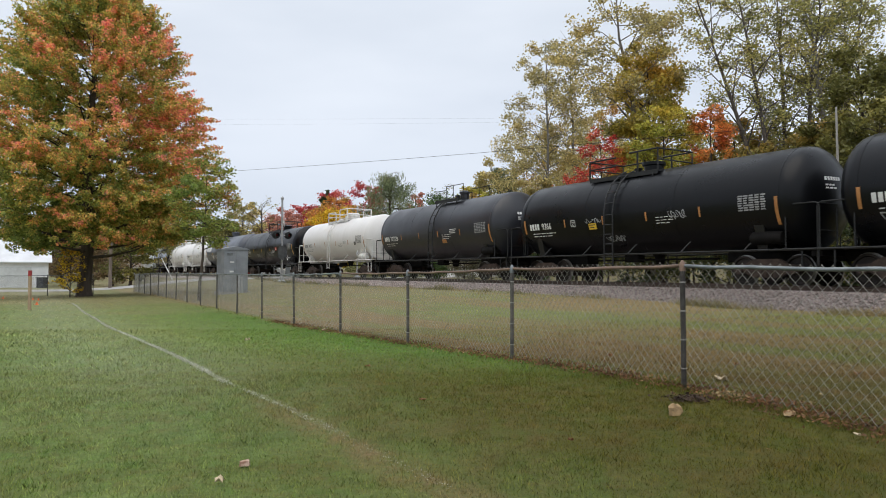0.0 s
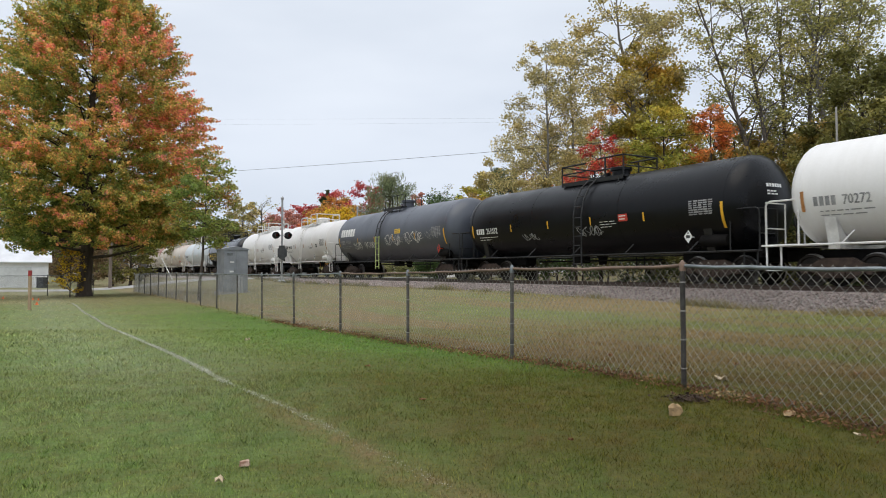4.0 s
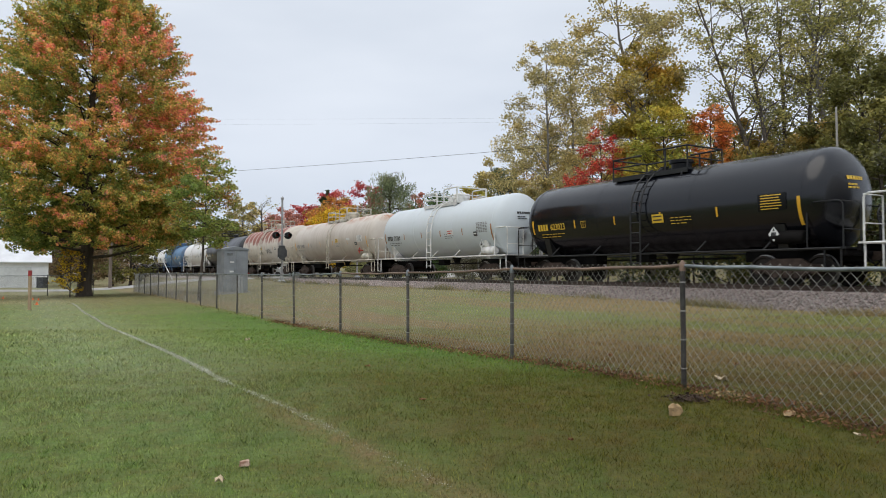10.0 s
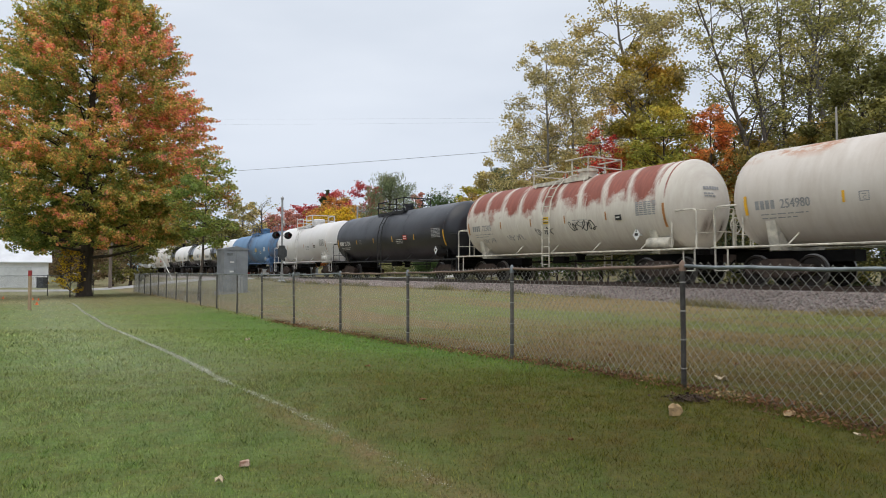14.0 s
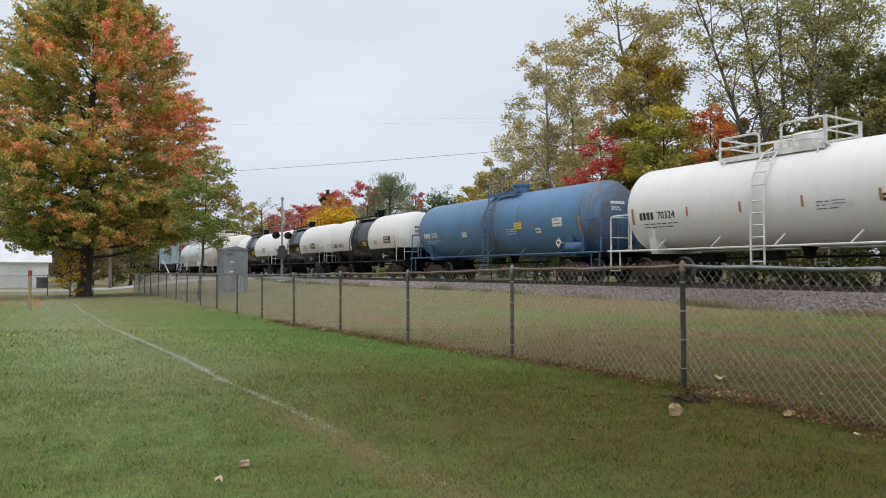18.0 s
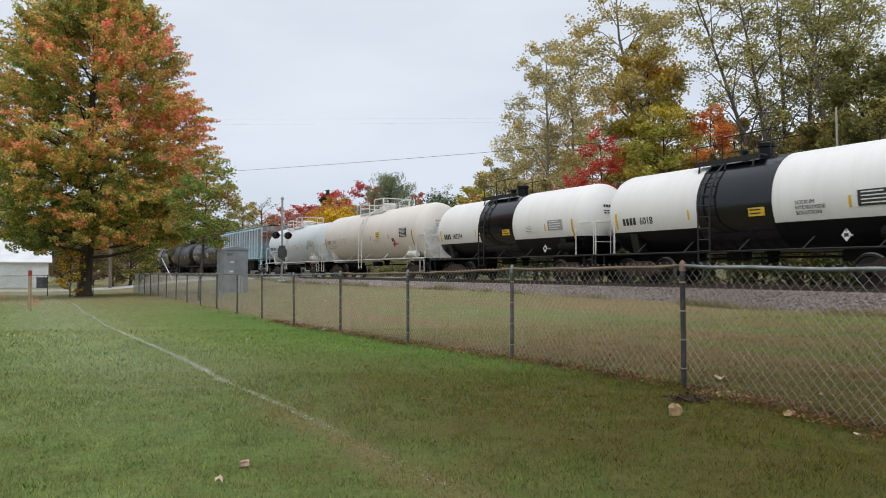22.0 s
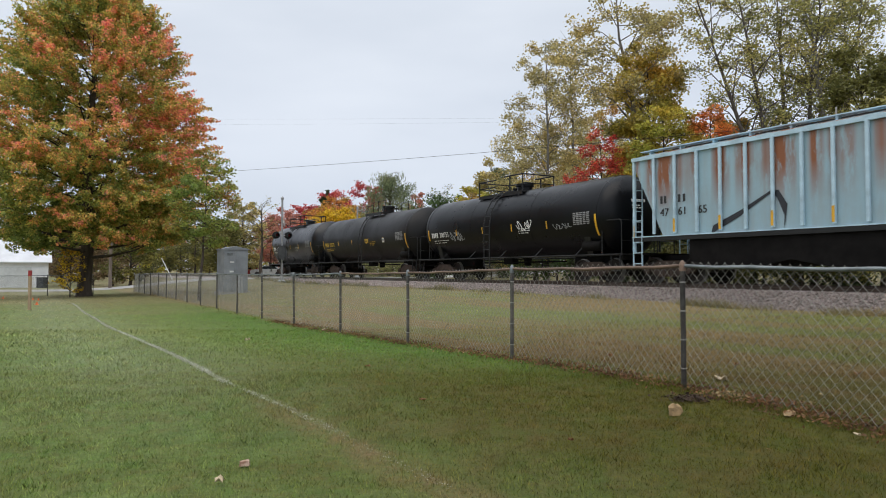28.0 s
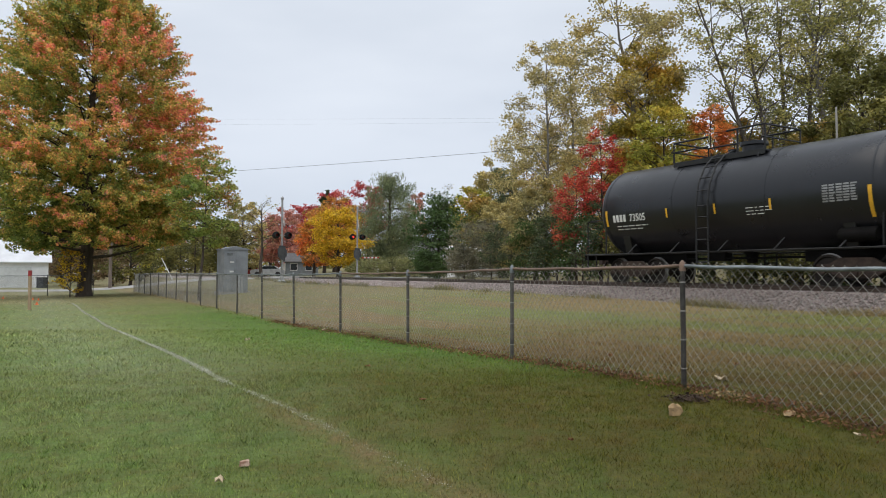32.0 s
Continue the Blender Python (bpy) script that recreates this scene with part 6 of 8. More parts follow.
M_RUSSET = foliage("leaves_russet", [(0.2, 0.2, 0.055), (0.437, 0.309, 0.081), (0.655, 0.328, 0.081)], 0.25)
M_FADE = foliage("leaves_faded_red", [(0.44, 0.22, 0.16), (0.62, 0.27, 0.21), (0.56, 0.33, 0.22)], 0.4)
M_BROWN = foliage("leaves_brown", [(0.18, 0.13, 0.08), (0.29, 0.20, 0.11), (0.27, 0.25, 0.11)], 0.4)


def build_trees():
    big_maple((-21.05, 40.5), 11)
    tree("tree", "tall sparse aspen with pale yellow leaves", (7.2, 47.8), 16.9, 2.4, 0.22, M_PALE, M_BARK_P, 51, 10500, 0.092, 0.16, "column", 26, spread=0.42, gap=0.95)
    tree("tree", "tall sparse aspen with pale yellow leaves", (9.4, 50.1), 18.3, 2.1, 0.30, M_PALE, M_BARK_P, 52, 9000, 0.096, 0.16, "column", 24, spread=0.42, gap=0.9)
    tree("tree", "tall cottonwood with pale leaning trunk and yellow leaves", (11.9, 38.2), 17.8, 2.7, 0.42, M_PALE, M_BARK_P, 53, 9500, 0.096, 0.24, "oval", 26, spread=0.42, gap=0.75, lean=(-2.2, 0.4))
    tree("tree", "dense tree in russet and olive autumn leaf", (11.6, 38.7), 13.7, 1.8, 0.18, M_GOLD, M_BARK, 54, 21750, 0.104, 0.22, "oval", 32)
    tree("tree", "young maple with bright yellow-green leaves", (10.9, 33.9), 9.3, 1.3, 0.20, M_LIME, M_BARK, 55, 8700, 0.088, 0.12, "oval", 22)
    tree("tree", "small maple in vivid orange leaf", (12.9, 33.0), 8.6, 0.85, 0.25, M_OR, M_BARK, 56, 6000, 0.088, 0.12, "oval", 22)
    tree("tree", "small maple in bright red leaf", (8.5, 37.0), 8.3, 0.95, 0.20, M_SCARLET, M_BARK, 57, 4600, 0.072, 0.09, "oval", 22, gap=0.8)
    tree("tree", "low sumac with scarlet leaves", (7.4, 38.3), 5.9, 1.0, 0.25, M_SCARLET, M_BARK, 58, 5220, 0.064, 0.07, "oval", 18)
    tree("tree", "bare-trunked tall tree with thin olive leaves", (17.6, 34.7), 17.6, 1.8, 0.36, M_SPARSE, M_BARK_M, 59, 4500, 0.082, 0.15, "oval", 26, spread=0.52, gap=0.62, lean=(-5.2, 0.3))
    tree("tree", "bare-trunked tall tree with thin olive leaves", (17.0, 33.7), 18.0, 1.7, 0.36, M_SPARSE, M_BARK_M, 60, 4500, 0.082, 0.15, "oval", 26, spread=0.52, gap=0.62, lean=(-2.6, 0.3))
    tree("tree", "bare-trunked tall tree with thin olive leaves", (18.1, 35.8), 18.4, 1.9, 0.36, M_SPARSE, M_BARK_M, 61, 4500, 0.082, 0.15, "oval", 26, spread=0.52, gap=0.62, lean=(-0.4, 0.3))
    tree("tree", "bare-trunked tall tree with thin olive leaves", (17.7, 34.4), 17.2, 1.7, 0.36, M_SPARSE, M_BARK_M, 62, 4500, 0.082, 0.15, "oval", 26, spread=0.52, gap=0.62, lean=(1.6, 0.3))
    tree("tree", "bare-trunked tall tree with thin olive leaves", (18.1, 33.7), 15.8, 2.2, 0.36, M_SPARSE, M_BARK_M, 63, 4500, 0.082, 0.15, "oval", 26, spread=0.52, gap=0.62, lean=(3.0, 0.3))
    tree("tree", "tall pale-barked cottonwood with thin yellow leaves", (19.9, 34.2), 18.0, 2.0, 0.45, M_SPARSE, M_BARK_P, 163, 3500, 0.085, 0.19, "oval", 24, spread=0.5, gap=0.7, lean=(-1.7, 0.2))
    tree("tree", "tall tree with dull olive leaves", (18.2, 29.8), 10.6, 1.7, 0.12, M_OLIVE, M_BARK, 64, 13050, 0.096, 0.20, "oval", 34)
    tree("tree", "tall tree with dull olive leaves", (21.3, 36.2), 16.2, 1.8, 0.35, M_SPARSE, M_BARK_M, 65, 6500, 0.09, 0.17, "oval", 28)
    tree("tree", "tall tree with dull olive leaves", (20.1, 28.6), 10.7, 1.9, 0.12, M_OLIVE, M_BARK, 66, 8700, 0.096, 0.20, "oval", 30)
    tree("tree", "understory tree in mixed autumn leaf", (7.3, 61.2), 13.5, 2.8, 0.06, M_PALE, M_BARK, 67, 10150, 0.096, 0.10, "oval", 24)
    tree("tree", "understory tree in mixed autumn leaf", (10.0, 60.6), 12.8, 2.5, 0.06, M_RUSSET, M_BARK, 68, 10150, 0.096, 0.10, "oval", 24)
    tree("tree", "understory tree in mixed autumn leaf", (14.2, 57.5), 14.7, 2.6, 0.06, M_RUSSET, M_BARK, 69, 10150, 0.096, 0.10, "oval", 24)
    tree("tree", "understory tree in mixed autumn leaf", (11.1, 41.5), 8.0, 1.4, 0.06, M_RUSSET, M_BARK, 70, 10150, 0.096, 0.10, "oval", 24)
    tree("tree", "understory tree in mixed autumn leaf", (11.6, 38.7), 7.1, 1.4, 0.06, M_OLIVE, M_BARK, 71, 10150, 0.096, 0.10, "oval", 24)
    tree("tree", "understory tree in mixed autumn leaf", (12.5, 35.3), 6.4, 1.3, 0.06, M_OLIVE, M_BARK, 72, 10150, 0.096, 0.10, "oval", 24)
    tree("tree", "understory tree in mixed autumn leaf", (15.6, 36.8), 9.0, 1.6, 0.06, M_RUSSET, M_BARK, 73, 10150, 0.096, 0.10, "oval", 24)
    tree("tree", "understory tree in mixed autumn leaf", (14.5, 32.0), 6.6, 1.3, 0.06, M_RUSSET, M_BARK, 74, 10150, 0.096, 0.10, "oval", 24)
    tree("tree", "understory tree in mixed autumn leaf", (19.1, 37.9), 8.4, 1.9, 0.06, M_OLIVE, M_BARK, 75, 10150, 0.096, 0.10, "oval", 24)
    tree("tree", "understory tree in mixed autumn leaf", (16.5, 30.7), 7.0, 1.4, 0.06, M_RUSSET, M_BARK, 76, 10150, 0.096, 0.10, "oval", 24)
    tree("tree", "understory tree in mixed autumn leaf", (16.4, 28.8), 7.1, 1.4, 0.06, M_OLIVE, M_BARK, 77, 10150, 0.096, 0.10, "oval", 24)
    tree("tree", "understory tree in mixed autumn leaf", (16.8, 26.3), 7.2, 1.7, 0.06, M_OLIVE, M_BARK, 78, 10150, 0.096, 0.10, "oval", 24)
    tree("tree", "understory tree in mixed autumn leaf", (6.0, 44.1), 6.7, 1.7, 0.06, M_PALE, M_BARK, 79, 10150, 0.096, 0.10, "oval", 24)
    tree("tree", "understory tree in mixed autumn leaf", (7.0, 73.3), 11.3, 2.4, 0.06, M_DARK, M_BARK, 80, 10150, 0.096, 0.10, "oval", 24)
    tree("tree", "understory tree in mixed autumn leaf", (13.6, 62.4), 14.8, 2.6, 0.06, M_PALE, M_BARK, 81, 10150, 0.096, 0.10, "oval", 24)
    tree("tree", "understory tree in mixed autumn leaf", (21.1, 54.0), 11.2, 2.7, 0.06, M_SPARSE, M_BARK, 82, 10150, 0.096, 0.10, "oval", 24)
    tree("tree", "understory tree in mixed autumn leaf", (25.3, 54.6), 10.9, 3.1, 0.06, M_RUSSET, M_BARK, 83, 7000, 0.120, 0.10, "oval", 24)
    tree("tree", "understory tree in mixed autumn leaf", (27.2, 47.7), 10.2, 2.7, 0.06, M_OLIVE, M_BARK, 84, 10150, 0.096, 0.10, "oval", 24)
    tree("tree", "dense roadside shrub with dark green and brown leaves", (2.3, 52.1), 4.3, 1.4, 0.02, M_GREYB, M_BARK, 85, 5220, 0.068, 0.05, "oval", 18, spread=0.6)
    tree("tree", "dense roadside shrub with dark green and brown leaves", (3.5, 50.2), 4.4, 1.3, 0.02, M_GREYB, M_BARK, 86, 5220, 0.068, 0.05, "oval", 18, spread=0.6)
    tree("tree", "dense roadside shrub with dark green and brown leaves", (4.6, 46.4), 4.3, 1.4, 0.02, M_DARK, M_BARK, 87, 5220, 0.068, 0.05, "oval", 18, spread=0.6)
    tree("tree", "dense roadside shrub with dark green and brown leaves", (5.6, 42.7), 3.9, 1.4, 0.02, M_GREEN, M_BARK, 88, 5220, 0.068, 0.05, "oval", 18, spread=0.6)
    tree("tree", "dense roadside shrub with dark green and brown leaves", (6.6, 40.2), 4.1, 1.3, 0.02, M_DARK, M_BARK, 89, 5220, 0.068, 0.05, "oval", 18, spread=0.6)
    tree("tree", "dense roadside shrub with dark green and brown leaves", (7.6, 37.6), 4.1, 1.3, 0.02, M_GREEN, M_BARK, 90, 5220, 0.068, 0.05, "oval", 18, spread=0.6)
    tree("tree", "dense roadside shrub with dark green and brown leaves", (8.6, 36.0), 4.2, 1.3, 0.02, M_DARK, M_BARK, 91, 5220, 0.068, 0.05, "oval", 18, spread=0.6)
    tree("tree", "dense roadside shrub with dark green and brown leaves", (9.5, 34.5), 3.8, 1.4, 0.02, M_OLIVE, M_BARK, 92, 5220, 0.068, 0.05, "oval", 18, spread=0.6)
    tree("tree", "dense roadside shrub with dark green and brown leaves", (10.4, 32.9), 3.8, 1.3, 0.02, M_DARK, M_BARK, 93, 5220, 0.068, 0.05, "oval", 18, spread=0.6)
    tree("tree", "dense roadside shrub with dark green and brown leaves", (11.4, 31.3), 3.8, 1.4, 0.02, M_OLIVE, M_BARK, 94, 5220, 0.068, 0.05, "oval", 18, spread=0.6)
    tree("tree", "dense roadside shrub with dark green and brown leaves", (12.3, 29.8), 3.7, 1.4, 0.02, M_DARK, M_BARK, 95, 5220, 0.068, 0.05, "oval", 18, spread=0.6)
    tree("tree", "dense roadside shrub with dark green and brown leaves", (13.2, 28.4), 3.7, 1.4, 0.02, M_OLIVE, M_BARK, 96, 5220, 0.068, 0.05, "oval", 18, spread=0.6)
    tree("tree", "dense roadside shrub with dark green and brown leaves", (14.1, 27.0), 3.6, 1.5, 0.02, M_DARK, M_BARK, 97, 5220, 0.068, 0.05, "oval", 18, spread=0.6)
    tree("tree", "dense roadside shrub with dark green and brown leaves", (14.8, 25.6), 3.7, 1.5, 0.02, M_OLIVE, M_BARK, 98, 5220, 0.068, 0.05, "oval", 18, spread=0.6)
    tree("tree", "dense roadside shrub with dark green and brown leaves", (15.6, 24.5), 3.6, 1.5, 0.02, M_DARK, M_BARK, 99, 5220, 0.068, 0.05, "oval", 18, spread=0.6)
    tree("tree", "dense roadside shrub with dark green and brown leaves", (1.5, 49.6), 2.6, 0.9, 0.02, M_GREYB, M_BARK, 100, 5220, 0.068, 0.05, "oval", 18, spread=0.6)
    tree("tree", "dense roadside shrub with dark green and brown leaves", (-1.1, 53.8), 2.2, 0.9, 0.02, M_GREEN, M_BARK, 101, 5220, 0.068, 0.05, "oval", 18, spread=0.6)
    tree("tree", "dense evergreen magnolia with glossy green leaves", (-0.4, 58.5), 7.4, 2.0, 0.05, M_GREEN, M_BARK, 102, 13050, 0.104, 0.14, "oval", 32, tufts=140)
    tree("tree", "weeping willow with grey-green hanging leaves", (-6.5, 84.0), 13.3, 3.6, 0.15, M_WILLOW, M_BARK, 103, 26000, 0.170, 0.35, "oval", 30, droop=0.6, tufts=260)
    tree("tree", "small maple in bright yellow leaf", (-11.3, 74.0), 7.3, 2.2, 0.12, M_YEL, M_BARK, 104, 12000, 0.130, 0.16, "oval", 30)
    tree("tree", "maple in orange leaf", (-15.0, 80.0), 7.1, 1.8, 0.10, M_OR, M_BARK, 105, 5000, 0.170, 0.16, "oval", 24)
    tree("tree", "maple in orange leaf", (-13.9, 92.0), 10.5, 3.0, 0.20, M_ORY, M_BARK, 106, 7000, 0.180, 0.20, "oval", 26)
    tree("tree", "tall maple in crimson leaf", (-19.7, 125.0), 14.9, 3.9, 0.20, M_REDL, M_BARK, 107, 7000, 0.220, 0.30, "oval", 26)
    tree("tree", "tall maple in crimson leaf", (-25.0, 125.0), 12.4, 2.9, 0.20, M_REDL, M_BARK, 108, 5000, 0.220, 0.30, "oval", 24)
    tree("tree", "tall maple in crimson leaf", (-13.5, 125.0), 16.2, 2.9, 0.25, M_REDL, M_BARK, 109, 5000, 0.220, 0.30, "oval", 24)
    tree("tree", "dark green pointed spruce tree", (-20.3, 118.0), 14.1, 2.1, 0.05, M_DARK, M_BARK, 110, 6000, 0.220, 0.25, "cone", 30)
    tree("tree", "maple in faded red leaf", (-24.9, 110.0), 10.4, 2.9, 0.15, M_FADE, M_BARK, 111, 6500, 0.200, 0.25, "oval", 26)
    tree("tree", "maple in faded red leaf", (-28.1, 112.0), 9.0, 2.2, 0.15, M_FADE, M_BARK, 112, 5000, 0.200, 0.25, "oval", 24)
    tree("tree", "tree with dull green and yellow leaves", (-27.6, 95.0), 10.2, 2.6, 0.10, M_PALE, M_BARK, 113, 7000, 0.180, 0.25, "oval", 26)
    tree("tree", "tree with dull green and yellow leaves", (-28.7, 90.0), 7.4, 2.2, 0.10, M_OLIVE, M_BARK, 114, 6000, 0.170, 0.25, "oval", 24)
    tree("tree", "nearly bare tree with fine branches", (-23.2, 88.0), 10.4, 2.2, 0.35, M_SPARSE, M_BARK, 115, 300, 0.120, 0.20, "oval", 22, gap=0.5)
    tree("tree", "maple in faded red leaf", (-4.6, 115.0), 12.6, 1.5, 0.15, M_FADE, M_BARK, 116, 3500, 0.200, 0.25, "oval", 22)
    tree("tree", "nearly bare tree with fine branches", (0.4, 78.0), 10.2, 1.7, 0.40, M_SPARSE, M_BARK, 117, 260, 0.120, 0.12, "oval", 20, gap=0.5)
    tree("tree", "tall tree in yellow leaf", (5.6, 80.0), 13.0, 2.2, 0.15, M_PALE, M_BARK, 118, 8000, 0.170, 0.25, "oval", 28)
    tree("tree", "tree with yellow-green leaves", (3.2, 76.0), 9.9, 2.0, 0.10, M_LIME, M_BARK, 119, 7000, 0.160, 0.20, "oval", 26)
    tree("tree", "tree in russet leaf", (3.8, 70.0), 8.1, 2.0, 0.08, M_RUSSET, M_BARK, 120, 6000, 0.150, 0.20, "oval", 26)
    tree("tree", "dark green pointed spruce tree", (7.4, 75.0), 11.8, 1.5, 0.04, M_DARK, M_BARK, 121, 6000, 0.170, 0.25, "cone", 30)
    tree("tree", "tree with dull green and yellow leaves", (5.0, 60.0), 6.7, 1.6, 0.06, M_PALE, M_BARK, 122, 6000, 0.130, 0.15, "oval", 26)
    tree("tree", "young maple with green and orange leaves by the fence", (-11.3, 32.0), 6.5, 1.2, 0.38, M_MAPLE2, M_BARK, 123, 5500, 0.080, 0.07, "oval", 22, lean=(0.35, 0), spread=0.45, gap=0.75)
    tree("tree", "thicket tree with brown and green autumn leaves", (-63.2, 150.0), 12.0, 4.9, 0.05, M_LIME, M_BARK, 124, 5000, 0.265, 0.14, "oval", 24)
    tree("tree", "thicket tree with brown and green autumn leaves", (-29.9, 66.0), 6.6, 1.8, 0.05, M_OLIVE, M_BARK, 125, 5000, 0.150, 0.14, "oval", 24)
    tree("tree", "thicket tree with brown and green autumn leaves", (-47.5, 125.0), 9.3, 3.9, 0.05, M_OLIVE, M_BARK, 126, 5000, 0.221, 0.14, "oval", 24)
    tree("tree", "thicket tree with brown and green autumn leaves", (-34.5, 72.0), 6.3, 2.0, 0.05, M_BROWN, M_BARK, 127, 5000, 0.150, 0.14, "oval", 24)
    tree("tree", "thicket tree with brown and green autumn leaves", (-44.2, 80.0), 5.9, 2.0, 0.05, M_BROWN, M_BARK, 128, 5000, 0.150, 0.14, "oval", 24)
    tree("tree", "thicket tree with brown and green autumn leaves", (-39.6, 78.0), 6.4, 2.2, 0.05, M_BROWN, M_BARK, 129, 5000, 0.150, 0.14, "oval", 24)
    tree("tree", "thicket tree with brown and green autumn leaves", (-39.0, 115.0), 8.1, 3.0, 0.05, M_OLIVE, M_BARK, 130, 5000, 0.203, 0.14, "oval", 24)
    tree("tree", "thicket tree with brown and green autumn leaves", (-59.9, 95.0), 9.4, 3.1, 0.05, M_BROWN, M_BARK, 131, 5000, 0.168, 0.14, "oval", 24)
    tree("tree", "thicket tree with brown and green autumn leaves", (-55.6, 95.0), 9.0, 3.1, 0.05, M_BROWN, M_BARK, 132, 5000, 0.168, 0.14, "oval", 24)
    tree("tree", "thicket tree with brown and green autumn leaves", (-60.8, 90.0), 9.7, 3.7, 0.05, M_OLIVE, M_BARK, 133, 5000, 0.159, 0.14, "oval", 24)
    tree("tree", "thicket tree with brown and green autumn leaves", (-50.7, 96.0), 10.3, 3.1, 0.05, M_OLIVE, M_BARK, 134, 5000, 0.169, 0.14, "oval", 24)
    tree("tree", "thicket tree with brown and green autumn leaves", (-51.6, 130.0), 15.0, 4.3, 0.05, M_OLIVE, M_BARK, 135, 5000, 0.229, 0.14, "oval", 24)
    tree("tree", "thicket tree with brown and green autumn leaves", (-71.3, 160.0), 18.2, 5.2, 0.05, M_BROWN, M_BARK, 136, 5000, 0.282, 0.14, "oval", 24)
    tree("tree", "thicket tree with brown and green autumn leaves", (-37.8, 105.0), 10.6, 3.1, 0.05, M_OLIVE, M_BARK, 137, 5000, 0.185, 0.14, "oval", 24)
    for x, y, h, r, sd in ((-6.6, 66.0, 1.7, 1.2, 201), (-4.9, 68.0, 2.0, 1.3, 202), (-3.2, 66.5, 1.6, 1.1, 203), (-8.6, 72.0, 1.5, 1.1, 204)):
        tree("shrub", "tall pale green grasses and brush beyond the track", (x, y), h, r, 0.02, M_WEEDBUSH, M_BARK, sd, 2600, 0.085, 0.04, "oval", 16, spread=0.6)
    tree("tree", "yellow sapling beside the maple trunk", (-21.45, 39.7), 2.7, 0.42, 0.05, M_YEL, M_BARK, 138, 900, 0.075, 0.03, "oval", 16)


def build_far_woods():
    """Low woods that close the view behind the houses and the thicket."""
    rs = np.random.RandomState(77)
    for label, mat_w, n, y0, tall, seed in (("distant woods in dull olive leaf", M_OLIVE, 15000, 165, 6.5, 3), ("distant woods in brown and russet leaf", M_BROWN, 12000, 178, 8.0, 9)):
        x = rs.uniform(-170, 90, n)
        top = tall * np.array([0.75 + 0.5 * noise.noise((a * 0.09, seed, 0)) + 0.25 * noise.noise((a * 0.35, seed, 4)) for a in x])
        c = np.column_stack((x, y0 + rs.normal(size=n) * 3, 1.0 + top * rs.rand(n) ** 0.8))
        u = rs.normal(size=(n, 3))
        u /= np.linalg.norm(u, axis=1)[:, None]
        w = np.cross(u, rs.normal(size=(n, 3)))
        w /= np.linalg.norm(w, axis=1)[:, None] + 1e-6
        k = 0.40 * rs.uniform(0.5, 1.3, size=(n, 1))
        tagged(new("far_woods", quads_mesh("far_woods", mat_w, c, u * k, w * k * 0.8)), label, "woods", kind="stuff")


build_trees()
build_far_woods()


# ---- crossing, cabinet, poles, houses ----
def standing(x, y, rz=0, dz=0.0):
    return pose(x, y, ground(x, y) + dz, 0, 0, rz)


M_MOTOR = surface("motor_housing_grey", (0.085, 0.088, 0.092), 0.6, 0.2, vary=0.3, scale=4, fine=30)


